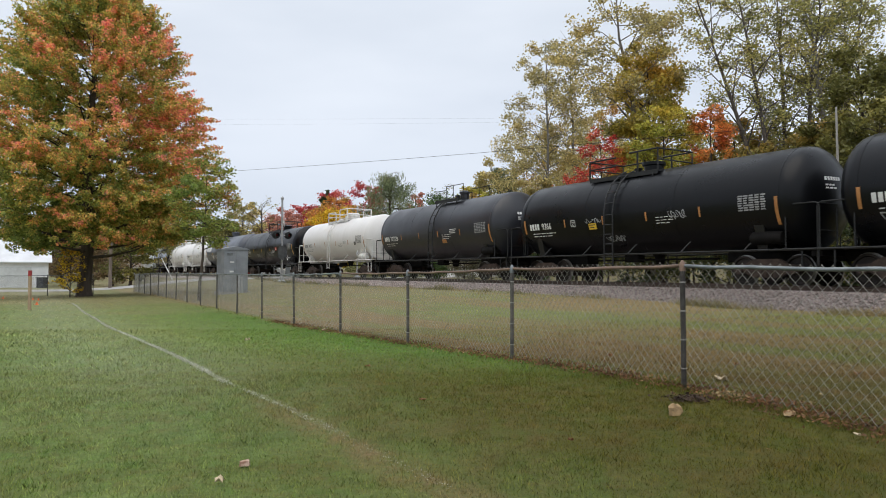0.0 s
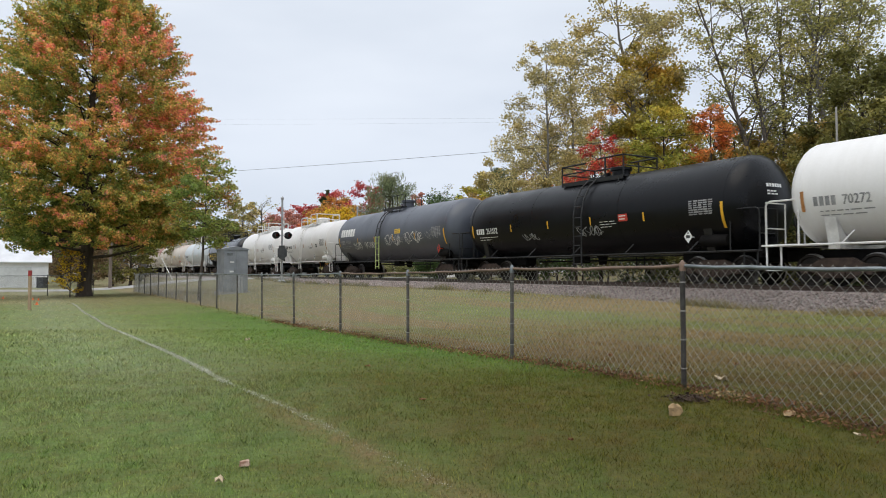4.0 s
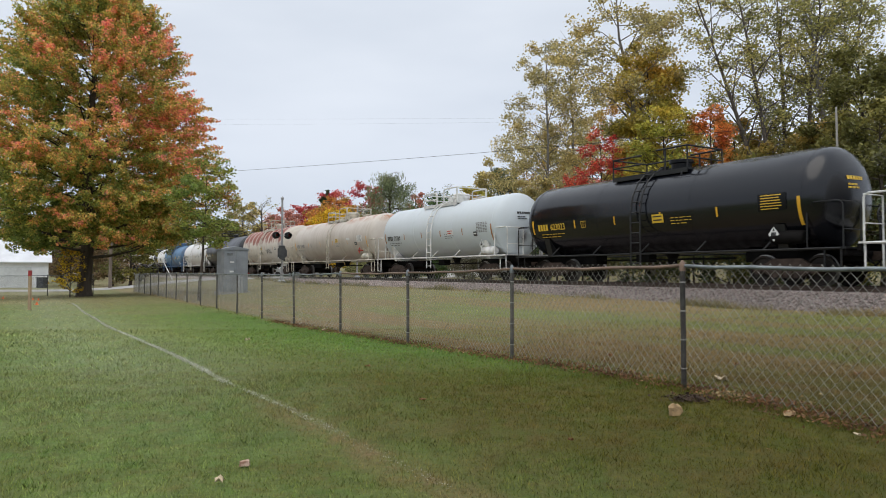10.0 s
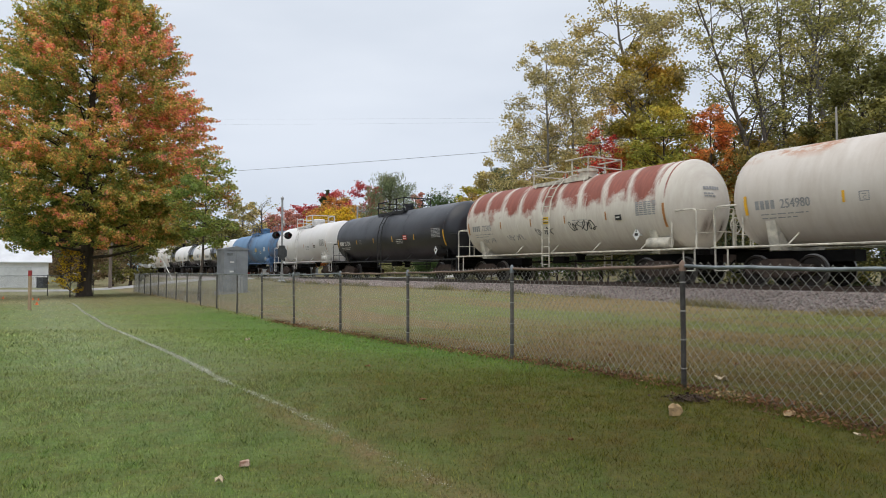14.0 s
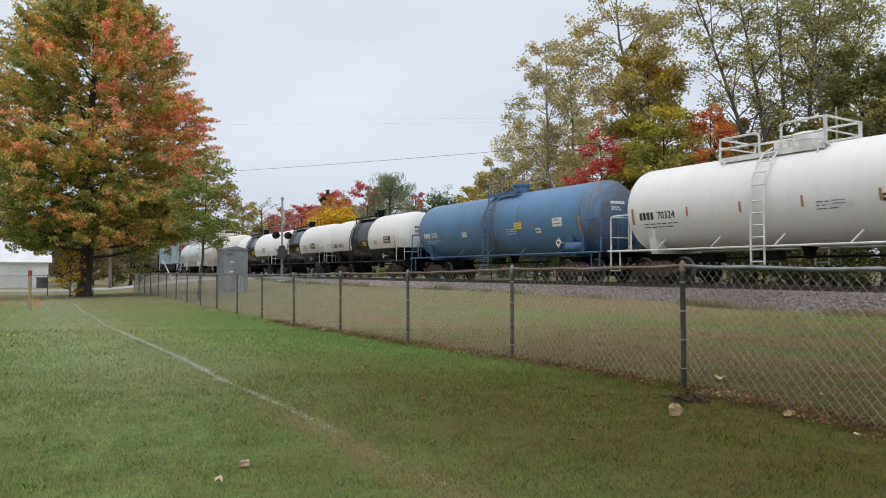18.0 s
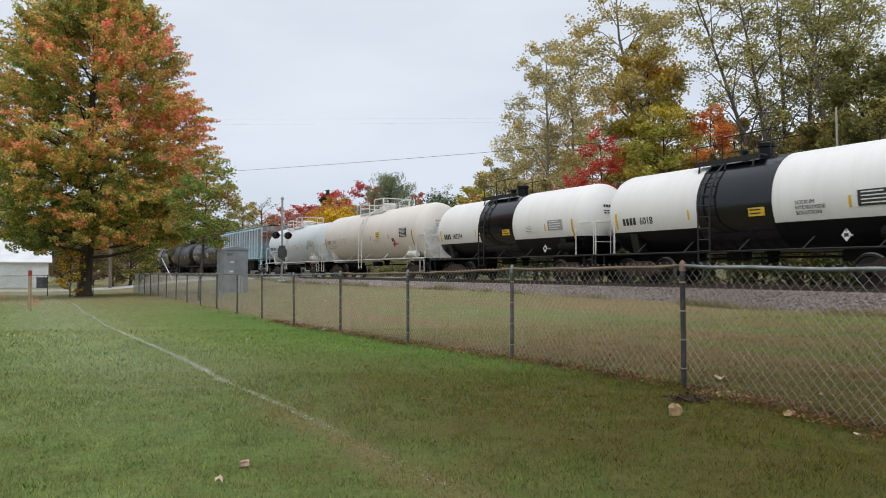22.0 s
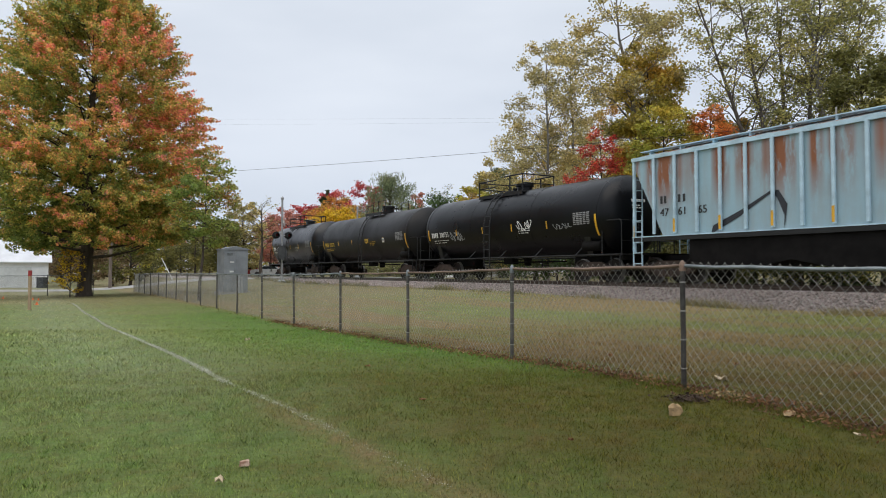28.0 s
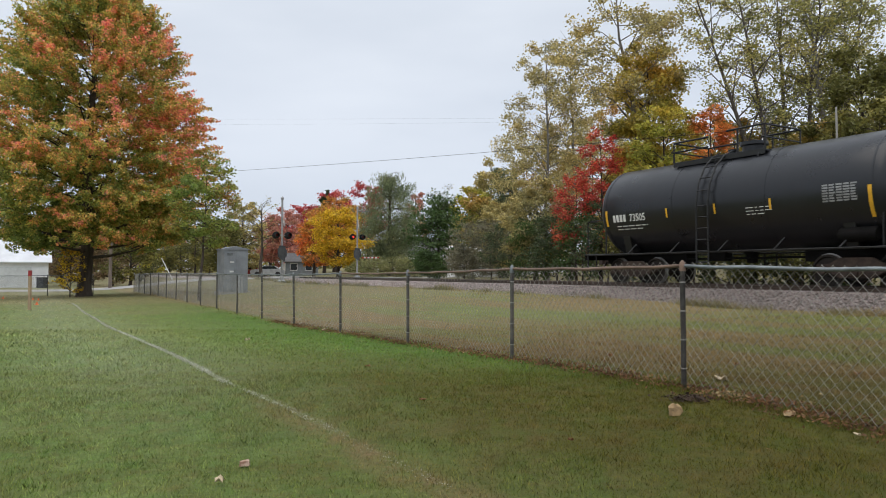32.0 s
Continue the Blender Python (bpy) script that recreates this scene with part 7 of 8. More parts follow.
def crossing_signal(x, y, rz, height, lamp_z, arm, label, lamp_turn=-72, lit=()):
    sig = thing("crossing_signal", label, "crossing signal", "level crossing signals", standing(x, y, rz))
    part("mast", Shape().tube([(0, 0, -0.2), (0, 0, height)], 0.075, 12).lathe([(height - 0.05, 0.09), (height + 0.1, 0.12), (height + 0.2, 0.02)], 12, (0, 0, 0), "z"), M_MAST, sig, smooth=40)
    base = Shape().lathe([(0, 0.32), (0.08, 0.32), (0.12, 0.18), (0.5, 0.12)], 16, (0, 0, 0), "z")
    part("foot", base, M_MAST, sig, smooth=40)
    box = Shape().box(-0.46, -0.30, 1.85, 0.46, 0.30, 2.50, 0.06)
    box.box(-0.32, -0.36, 1.92, 0.32, -0.30, 2.42).box(-0.36, -0.22, 2.50, 0.36, 0.22, 2.72, 0.05)
    part("gate_motor", box, M_MOTOR, sig, "dark grey gate motor housing")
    for dx in (-0.52, 0.52):
        part("support_arm", Shape().slab([(-0.22, 1.55), (0.18, 1.75), (0.26, 2.5), (-0.10, 2.62)], 0, *sorted((dx, dx * 1.08))), M_MOTOR, sig)
    part("lamp_bar", Shape().tube([(-0.62, 0, lamp_z), (0.62, 0, lamp_z)], 0.04, 8), M_MAST, sig, at=pose(0, 0, 0, 0, 0, lamp_turn))
    for dx in (-0.46, 0.46):
        for w in (-1, 1):
            disc = Shape().lathe([(w * 0.10, 0.02), (w * 0.10, 0.25), (w * 0.13, 0.26), (w * 0.14, 0.02)], 24, (dx, 0, lamp_z), "y")
            lamp = part("lamp", disc, M_PIPE_B, sig, "round black lamp backboard", smooth=40, at=pose(0, 0, 0, 0, 0, lamp_turn))
            hood = Shape().lathe([(w * 0.14, 0.10), (w * 0.50, 0.15), (w * 0.50, 0.17), (w * 0.14, 0.14)], 16, (dx, 0, lamp_z), "y")
            part("hood", hood, M_PIPE_B, lamp, smooth=40)
            part("lens", Shape().lathe([(w * 0.16, 0.095), (w * 0.19, 0.06), (w * 0.20, 0.01)], 16, (dx, 0, lamp_z), "y"), M_RED_LIT if (dx, w) in lit else M_RED, lamp, smooth=60)
    for a in (38, -38):
        c, s = math.cos(radians(a)), math.sin(radians(a))
        bl = Shape()
        pts = [(-0.6, -0.11), (0.6, -0.11), (0.6, 0.11), (-0.6, 0.11)]
        o = 0.11 if a > 0 else 0.135
        bl.slab([(px * c - pz * s, lamp_z + 1.15 + px * s + pz * c) for px, pz in pts], 1, -o - 0.02, -o)
        part("crossbuck", bl, M_LET_W, sig, "white crossbuck blade")
    if arm:
        n = 9
        for k in range(n):
            seg = Shape().box(0.45 + arm * k / n, -0.03, 1.14, 0.45 + arm * (k + 1) / n - 0.004, 0.03, 1.26)
            part("gate_arm", seg, M_LET_W if k % 2 else M_LET_R, sig)
        part("counterweight", Shape().box(-1.0, -0.08, 1.05, -0.5, 0.08, 1.35, 0.03), M_MAST, sig)
    return sig


def build_crossing():
    crossing_signal(-12.15, 52.0, 100, 6.25, 3.5, 0, "galvanised crossing signal mast with black lamp boards")
    far = crossing_signal(-7.9, 63.5, 95, 6.4, 3.75, 0, "galvanised crossing signal mast with lowered gate beyond the track", -70, ((-0.46, -1),))
    n = 9
    for k in range(n):
        seg = Shape().box(-0.45 - 1.6 * (k + 1) / n + 0.004, -0.03, 1.78, -0.45 - 1.6 * k / n, 0.03, 1.90)
        part("gate_arm", seg, M_LET_W if k % 2 else M_LET_R, far, at=pose(0, 0, 0, 0, 0, 77))
    part("street_lamp_arm", Shape().tube([(0, 0, 6.1), (-0.6, 0, 6.15), (-1.1, 0, 6.1)], 0.04, 8), M_GALV, far, at=pose(0, 0, 0, 0, 0, 77))
    # instrument cabinet
    cab = thing("signal_cabinet", "grey aluminium railway signal cabinet with pitched lid", "cabinet", at=standing(-11.85, 38.8, 37))
    part("body", Shape().box(-0.69, -0.55, 0.12, 0.69, 0.55, 2.44, 0.02), M_CAB, cab)
    lid = Shape().slab([(-0.74, 2.44), (0.74, 2.44), (0.74, 2.49), (0, 2.64), (-0.74, 2.49)], 1, -0.62, 0.62)
    part("lid", lid, M_CAB, cab)
    part("plinth", Shape().box(-0.8, -0.62, -0.15, 0.8, 0.62, 0.12), M_ROAD, cab)
    for x in (-0.67, 0.01):
        part("door", Shape().box(x, -0.572, 0.2, x + 0.66, -0.552, 2.38), M_CAB, cab)
    part("handle", Shape().box(-0.09, -0.60, 1.2, -0.04, -0.572, 1.42, 0.01), M_GALV, cab)
    part("notice", Shape().box(-0.34, -0.577, 1.72, -0.10, -0.5735, 1.79), M_LET_W, cab)
    part("notice", Shape().box(-0.36, -0.577, 1.18, -0.14, -0.5735, 1.28), M_LET_W, cab)
    part("conduit_cover", Shape().box(0.10, -0.64, 0.0, 0.22, -0.573, 1.02, 0.01), M_MAST, cab)
    part("conduit_cover", Shape().box(0.27, -0.64, 0.0, 0.39, -0.573, 0.95, 0.01), M_MAST, cab)
    part("vent", Shape().box(-0.5, -0.578, 2.12, -0.2, -0.5735, 2.26), M_GALV, cab)


M_CAB = surface("cabinet_aluminium", (0.30, 0.32, 0.345), 0.5, 0.35, vary=0.2, scale=1.5, fine=20)


def utility_pole(x, y, height, label, arms=True, girth=1.0, mat_pole=None):
    p = thing("utility_pole", label, "utility pole", "utility poles", standing(x, y, 25))
    part("pole", Shape().tube([(0, 0, -0.5), (0.03, 0, height * 0.5), (0.0, 0.02, height)], [0.17 * girth, 0.14 * girth, 0.10 * girth], 12), mat_pole or M_WOOD, p, smooth=50)
    if arms:
        part("crossarm", Shape().box(-1.1, -0.06, height - 0.75, 1.1, 0.06, height - 0.62), M_WOOD, p)
        for k in (-1.0, -0.4, 0.4, 1.0):
            part("insulator", Shape().lathe([(height - 0.62, 0.02), (height - 0.58, 0.05), (height - 0.5, 0.05), (height - 0.46, 0.02)], 10, (k, 0, 0), "z"), M_CAB, p)
    return p


def wire(a, b, sag, r, label):
    pts = []
    for k in range(25):
        f = k / 24
        q = Vector(a).lerp(Vector(b), f)
        q.z -= sag * 4 * f * (1 - f)
        pts.append(q)
    tagged(part("overhead_wire", Shape().tube(pts, r, 5), M_PIPE_B), label, "cable", "overhead wires")


def build_lines():
    utility_pole(-27.5, 57.0, 14.2, "weathered wooden utility pole behind the maple", True, 0.85)
    utility_pole(14.55, 25.3, 7.0, "pale wooden utility pole among the trees", False, 0.36, M_POLE_PALE)
    guy = Shape().tube([(-23.85, 61.0, ground(-23.85, 61)), (-24.9, 61.0, 2.35)], 0.04, 8)
    tagged(part("guy_guard", guy, M_LET_W), "pale plastic guard on a slanting pole stay", "pole stay")
    wire((-27.5, 57.0, 8.95), (14.55, 25.3, 6.7), 0.22, 0.0095, "thin black overhead cable across the sky")
    wire((-27.5, 57.0, 13.9), (14.55, 25.3, 6.95), 0.1, 0.0018, "very thin overhead wire high in the sky")
    wire((-27.5, 57.0, 13.4), (14.55, 25.3, 6.85), 0.1, 0.0018, "very thin overhead wire high in the sky")


def house(label, x, y, rz, w, d, eave, ridge, wall_mat, roof_mat, doors=(), windows=(), sunk=0.1):
    """A gabled building, front to -y; doors and windows as (left, bottom, width, height, material) on the front."""
    h = thing("house", label, "house", at=standing(x, y, rz))
    front = Shape().slab([(-w / 2, -sunk), (w / 2, -sunk), (w / 2, eave), (-w / 2, eave)], 1, -d / 2, -d / 2 + 0.15)
    part("wall", front, wall_mat, h)
    part("wall", Shape().box(-w / 2, d / 2 - 0.15, -sunk, w / 2, d / 2, eave), wall_mat, h)
    for sx in (-1, 1):
        gab = Shape().slab([(-d / 2 + 0.15, -sunk), (d / 2 - 0.15, -sunk), (d / 2 - 0.15, eave), (0, ridge - 0.06), (-d / 2 + 0.15, eave)], 0, *sorted((sx * w / 2, sx * (w / 2 - 0.15))))
        part("wall", gab, wall_mat, h)
    for sy in (-1, 1):
        o = 0.35
        ey = sy * (d / 2 + o)
        ez = eave - (ridge - eave) * o / (d / 2)
        roof = Shape().add([(-w / 2 - 0.3, ey, ez), (w / 2 + 0.3, ey, ez), (w / 2 + 0.3, 0, ridge), (-w / 2 - 0.3, 0, ridge),
                            (-w / 2 - 0.3, ey, ez + 0.1), (w / 2 + 0.3, ey, ez + 0.1), (w / 2 + 0.3, 0, ridge + 0.1), (-w / 2 - 0.3, 0, ridge + 0.1)],
                           [(0, 1, 2, 3), (7, 6, 5, 4), (0, 4, 5, 1), (1, 5, 6, 2), (2, 6, 7, 3), (3, 7, 4, 0)])
        part("roof", roof, roof_mat, h)
    for i, (a, b, ww, hh, mt) in enumerate(doors):
        dr = part("door", Shape().box(a, -d / 2 - 0.03, b, a + ww, -d / 2 - 0.003, b + hh), mt, h)
        n = 4
        for k in range(n):
            part("door_panel", Shape().box(a + 0.05, -d / 2 - 0.05, b + hh * k / n + 0.03, a + ww - 0.05, -d / 2 - 0.031, b + hh * (k + 1) / n - 0.03), mt, dr)
    for a, b, ww, hh, mt in windows:
        wn = part("window", Shape().box(a - 0.07, -d / 2 - 0.05, b - 0.07, a + ww + 0.07, -d / 2 - 0.003, b + hh + 0.07), M_SIDING, h)
        part("pane", Shape().box(a, -d / 2 - 0.06, b, a + ww, -d / 2 - 0.051, b + hh), mt, wn)
    return h


def parked_car(label, x, y, rz, mat_body, boxy=False):
    c = thing("parked_car", label, "car", "vehicles beyond the crossing", standing(x, y, rz))
    prof = [(-2.2, 0.35), (-2.25, 0.75), (-2.1, 0.95), (-1.2, 1.0), (-0.6, 1.45), (0.9, 1.47), (1.6, 1.02), (2.15, 0.9), (2.25, 0.6), (2.2, 0.35)]
    if boxy:
        prof = [(-2.4, 0.4), (-2.45, 1.9), (-2.3, 2.05), (1.0, 2.05), (1.7, 1.25), (2.4, 1.1), (2.5, 0.6), (2.45, 0.4)]
    part("body", Shape().slab(prof, 1, -0.85, 0.85), mat_body, c)
    glass = [(-1.0, 1.03), (-0.55, 1.38), (0.85, 1.40), (1.35, 1.05)] if not boxy else [(0.3, 1.3), (0.3, 1.9), (1.0, 1.9), (1.45, 1.3)]
    for s in (-1, 1):
        part("window", Shape().slab(glass, 1, *sorted((s * 0.853, s * 0.862))), M_DARKGLASS, c)
        for wx in (-1.35, 1.35):
            part("wheel", Shape().lathe([(-0.1, 0.05), (-0.1, 0.30), (-0.07, 0.34), (0.07, 0.34), (0.1, 0.30), (0.1, 0.05)], 18, (wx, s * 0.78, 0.34), "y"), M_PIPE_B, c, smooth=40)


def build_houses():
    house("white metal garage with white roof and panelled door", -45.8, 68.1, 32, 11.6, 7.5, 2.6, 4.8, M_SIDING, M_ROOF,
          doors=[(1.35, -0.05, 3.0, 2.05, M_DOORGREY)])
    tagged(part("waste_bin", Shape().box(-0.35, -0.35, 0, 0.35, 0.35, 0.95, 0.06).box(-0.38, -0.40, 0.95, 0.38, 0.38, 1.02), M_BIN, at=standing(-38.6, 66.4)), "dark grey wheeled bin beside the garage", "bin")
    house("small grey house with low gable beyond the crossing", -20.6, 101.0, 10, 4.6, 4.4, 2.1, 3.2, M_GREYWALL, M_DARKROOF, windows=[(-1.6, 0.8, 0.9, 0.9, M_DARKGLASS), (0.5, 0.8, 0.9, 0.9, M_DARKGLASS)])
    house("white house with grey roof behind the willow", -4.2, 98.0, -12, 9.0, 7.0, 2.6, 4.6, M_SIDING, M_DARKROOF, windows=[(-3.0, 1.0, 1.1, 1.1, M_DARKGLASS), (1.2, 1.0, 1.1, 1.1, M_DARKGLASS)])
    house("white shed between the shrubs", 2.1, 68.0, -8, 3.2, 3.0, 2.1, 3.0, M_SIDING, M_ROOF)
    house("pale house half hidden behind the shrubs", 5.2, 82.0, -10, 6.5, 6.0, 4.6, 6.6, M_SIDING, M_DARKROOF, windows=[(-2.0, 3.0, 0.9, 1.2, M_DARKGLASS), (1.0, 3.0, 0.9, 1.2, M_DARKGLASS)])
    parked_car("red parked car beyond the crossing", -27.8, 98.0, 12, M_CARRED)
    parked_car("white parked car beyond the crossing", -26.3, 99.5, 160, M_LET_W)
    parked_car("silver parked car beyond the crossing", -23.6, 93.0, 10, M_MAST)
    parked_car("white parked van beyond the crossing", -26.6, 120.0, 95, M_LET_W, True)


M_DOORGREY = surface("door_light_grey", (0.72, 0.735, 0.74), 0.6, vary=0.1)
M_BIN = surface("bin_plastic", (0.05, 0.055, 0.065), 0.6)
M_GREYWALL = surface("wall_grey_blue", (0.22, 0.245, 0.27), 0.8, vary=0.15)
M_DARKROOF = surface("roof_shingle_grey", (0.13, 0.125, 0.125), 0.9, vary=0.3, scale=4)
M_CARRED = surface("car_red", (0.35, 0.03, 0.03), 0.3, vary=0.1, bump=0)
M_POLE_PALE = surface("pole_bleached", (0.36, 0.335, 0.30), 0.85, vary=0.2, scale=3, fine=40, stretch=(3, 3, 0.4))
build_crossing()
build_lines()
build_houses()


# ---- the field: stake, cones, chalk, litter, grass ----
def build_field():
    st = thing("corner_stake", "pale wooden stake with a red painted top", "stake", at=standing(-14.64, 24.46))
    part("shaft", Shape().box(-0.045, -0.045, -0.2, 0.045, 0.045, 1.20, 0.008), M_STAKE, st)
    part("top", Shape().box(-0.048, -0.048, 1.20, 0.048, 0.048, 1.40, 0.008), M_CARRED, st)
    cone = thing("marker_cone", "small orange plastic marker cone on the grass", "cone", "marker cones", standing(-20.24, 34.55))
    part("cone_body", Shape().lathe([(0.01, 0.062), (0.02, 0.056), (0.115, 0.02), (0.125, 0.016), (0.125, 0.005)], 18, (0, 0, 0), "z"), M_ORANGE, cone, smooth=40)
    part("base", Shape().box(-0.075, -0.075, 0, 0.075, 0.075, 0.014, 0.01), M_ORANGE, cone)
    for x, y in ((-24.9, 39.1), (-16.7, 28.4), (-20.9, 35.2)):
        copy_thing(cone, standing(x, y, 20))
    rng = random.Random(4)

    def lump(name, label, cat, x, y, sx, sy, sz, mat_l, seed, group=""):
        r2 = random.Random(seed)
        sh = Shape()
        n, m = 9, 5
        prof = [(0.0, 0.9), (0.3, 1.0), (0.7, 0.8), (1.0, 0.35)]
        for z, q in prof:
            for k in range(n):
                a = 2 * math.pi * k / n
                j = r2.uniform(0.75, 1.2) * q
                sh.v.append((math.cos(a) * sx * j, math.sin(a) * sy * j, z * sz * r2.uniform(0.85, 1.1)))
        for i in range(3):
            for k in range(n):
                a, b = i * n + k, i * n + (k + 1) % n
                sh.f.append((a, b, b + n, a + n))
        sh.f.append(tuple(range(3 * n, 4 * n)))
        sh.f.append(tuple(range(n - 1, -1, -1)))
        tagged(part(name, sh, mat_l, smooth=35, at=standing(x, y, r2.uniform(0, 180))), label, cat, group)
    lump("rock", "pale tan rock on the grass by the fence post", "rock", 1.91, 5.72, 0.065, 0.05, 0.095, M_ROCK, 1)
    br = Shape().add([(-0.042, -0.022, 0), (0.036, -0.026, 0), (0.042, 0.024, 0), (-0.036, 0.022, 0), (-0.030, -0.018, 0.040), (0.042, -0.016, 0.046), (0.030, 0.022, 0.050), (-0.042, 0.020, 0.036)],
                     [(3, 2, 1, 0), (4, 5, 6, 7), (0, 1, 5, 4), (1, 2, 6, 5), (2, 3, 7, 6), (3, 0, 4, 7)])
    tagged(part("brick_piece", br, M_BRICK, at=standing(-1.25, 4.38, 8, 0.012) @ Matrix.Diagonal((0.78, 0.78, 0.72, 1))), "broken reddish brick piece lying in the grass", "brick")
    lump("rock", "flat tan stone beneath the fence", "rock", 2.86, 5.73, 0.11, 0.05, 0.035, M_ROCK, 3)
    for i, (x, y) in enumerate(((2.92, 7.27), (-2.61, 15.31), (-3.53, 12.5), (-1.28, 3.98), (-0.18, 6.14), (3.61, 8.52), (4.58, 7.66), (3.01, 5.05), (0.9, 4.9), (2.3, 9.5), (-0.9, 8.3))):
        leaf = Shape()
        k = 9
        s = (0.09, 0.10, 0.075, 0.045, 0.04, 0.05, 0.05, 0.035, 0.025, 0.05, 0.05)[i]
        pts = [(math.cos(2 * math.pi * j / k) * s * (1.0 if j % 2 else 0.6), math.sin(2 * math.pi * j / k) * s * 0.75 * (1.0 if j % 2 else 0.6)) for j in range(k)]
        zt = [0.05 + 0.35 * s * math.sin(3 * j + i) for j in range(k)]
        leaf.add([(a, b, z) for (a, b), z in zip(pts, zt)] + [(0, 0, 0.045)] + [(a, b, z - 0.004) for (a, b), z in zip(pts, zt)] + [(0, 0, 0.035)],
                 [(j, (j + 1) % k, k) for j in range(k)] + [(k + 1 + (j + 1) % k, k + 1 + j, 2 * k + 1) for j in range(k)] + [((j + 1) % k, j, k + 1 + j, k + 1 + (j + 1) % k) for j in range(k)])
        tagged(part("fallen_leaf", leaf, M_TAN if i in (0, 1, 2, 3, 7) else M_LITTER, at=standing(x, y, 40 * i)), "curled dry fallen leaf on the grass", "leaf", "fallen leaves")


M_STAKE = surface("stake_wood", (0.42, 0.30, 0.19), 0.85, vary=0.2)
M_ROCK = surface("rock_tan", (0.40, 0.27, 0.135), 0.9, vary=0.45, scale=14, fine=60, bump=0.5)
M_BRICK = surface("brick_broken", (0.42, 0.20, 0.13), 0.9, vary=0.35, scale=22, fine=60, bump=0.4, second=(0.62, 0.46, 0.36))
M_TAN = surface("leaf_tan", (0.55, 0.44, 0.30), 0.85, vary=0.2, scale=20)
M_LITTER = foliage("leaf_litter", [(0.09, 0.045, 0.025), (0.16, 0.08, 0.04), (0.24, 0.12, 0.05), (0.40, 0.30, 0.16)], 2.0, 0.8)
M_WEED = foliage("weeds_straw_green", [(0.13, 0.14, 0.05), (0.24, 0.21, 0.09), (0.36, 0.27, 0.13)], 0.8, 0.8)
M_MULCH = surface("mulch_brown", (0.060, 0.036, 0.022), 0.95, vary=0.4, scale=12, fine=40)
build_field()


def heights(c):
    return np.array([ground(x, y) for x, y in c], dtype=np.float32)


def stuff(name, label, cat, me):
    return tagged(new(name, me), label, cat, kind="stuff")


def scatter_quads(name, label, cat, mat_q, xy, lift, size, flat, seed):
    rs = np.random.RandomState(seed)
    n = len(xy)
    z = heights(xy) + lift * rs.uniform(0.4, 1.0, n)
    c = np.column_stack((xy, z))
    u = rs.normal(size=(n, 3))
    u[:, 2] *= flat
    u /= np.linalg.norm(u, axis=1)[:, None]
    t = rs.normal(size=(n, 3)) * np.array([flat, flat, 1])
    w = np.cross(u, t)
    w /= np.linalg.norm(w, axis=1)[:, None] + 1e-6
    k = size * rs.uniform(0.5, 1.4, size=(n, 1))
    stuff(name, label, cat, quads_mesh(name, mat_q, c, u * k, w * k * 0.7))


def value_noise(p, scale, seed):
    """Smooth random field over the plan, 0 to 1."""
    table = np.random.RandomState(seed).rand(256, 256)
    q = p * scale
    i = np.floor(q).astype(int)
    f = q - i
    f = f * f * (3 - 2 * f)
    x0, y0, x1, y1 = i[:, 0] % 256, i[:, 1] % 256, (i[:, 0] + 1) % 256, (i[:, 1] + 1) % 256
    a = table[x0, y0] * (1 - f[:, 0]) + table[x1, y0] * f[:, 0]
    b = table[x0, y1] * (1 - f[:, 0]) + table[x1, y1] * f[:, 0]
    return a * (1 - f[:, 1]) + b * f[:, 1]


def blade_sheet(name, label, cat, mat_b, p, h, w, rs):
    """One three-cornered leaning blade at each place of the plan."""
    n = len(p)
    z = heights(p)
    a = rs.uniform(0, 2 * np.pi, n)
    lean = rs.uniform(0.3, 1.5, n) * h
    b = rs.uniform(0, 2 * np.pi, n)
    vs = np.empty((n, 3, 3), dtype=np.float32)
    dx, dy = np.cos(a) * w / 2, np.sin(a) * w / 2
    vs[:, 0] = np.column_stack((p[:, 0] - dx, p[:, 1] - dy, z - 0.01))
    vs[:, 1] = np.column_stack((p[:, 0] + dx, p[:, 1] + dy, z - 0.01))
    vs[:, 2] = np.column_stack((p[:, 0] + np.cos(b) * lean, p[:, 1] + np.sin(b) * lean, z + h))
    me = bpy.data.meshes.new(name)
    me.vertices.add(n * 3)
    me.vertices.foreach_set("co", vs.ravel())
    me.loops.add(n * 3)
    me.loops.foreach_set("vertex_index", np.arange(n * 3, dtype=np.int32))
    me.polygons.add(n)
    me.polygons.foreach_set("loop_start", np.arange(0, n * 3, 3, dtype=np.int32))
    me.materials.append(mat_b)
    me.update(calc_edges=True)
    stuff(name, label, cat, me)


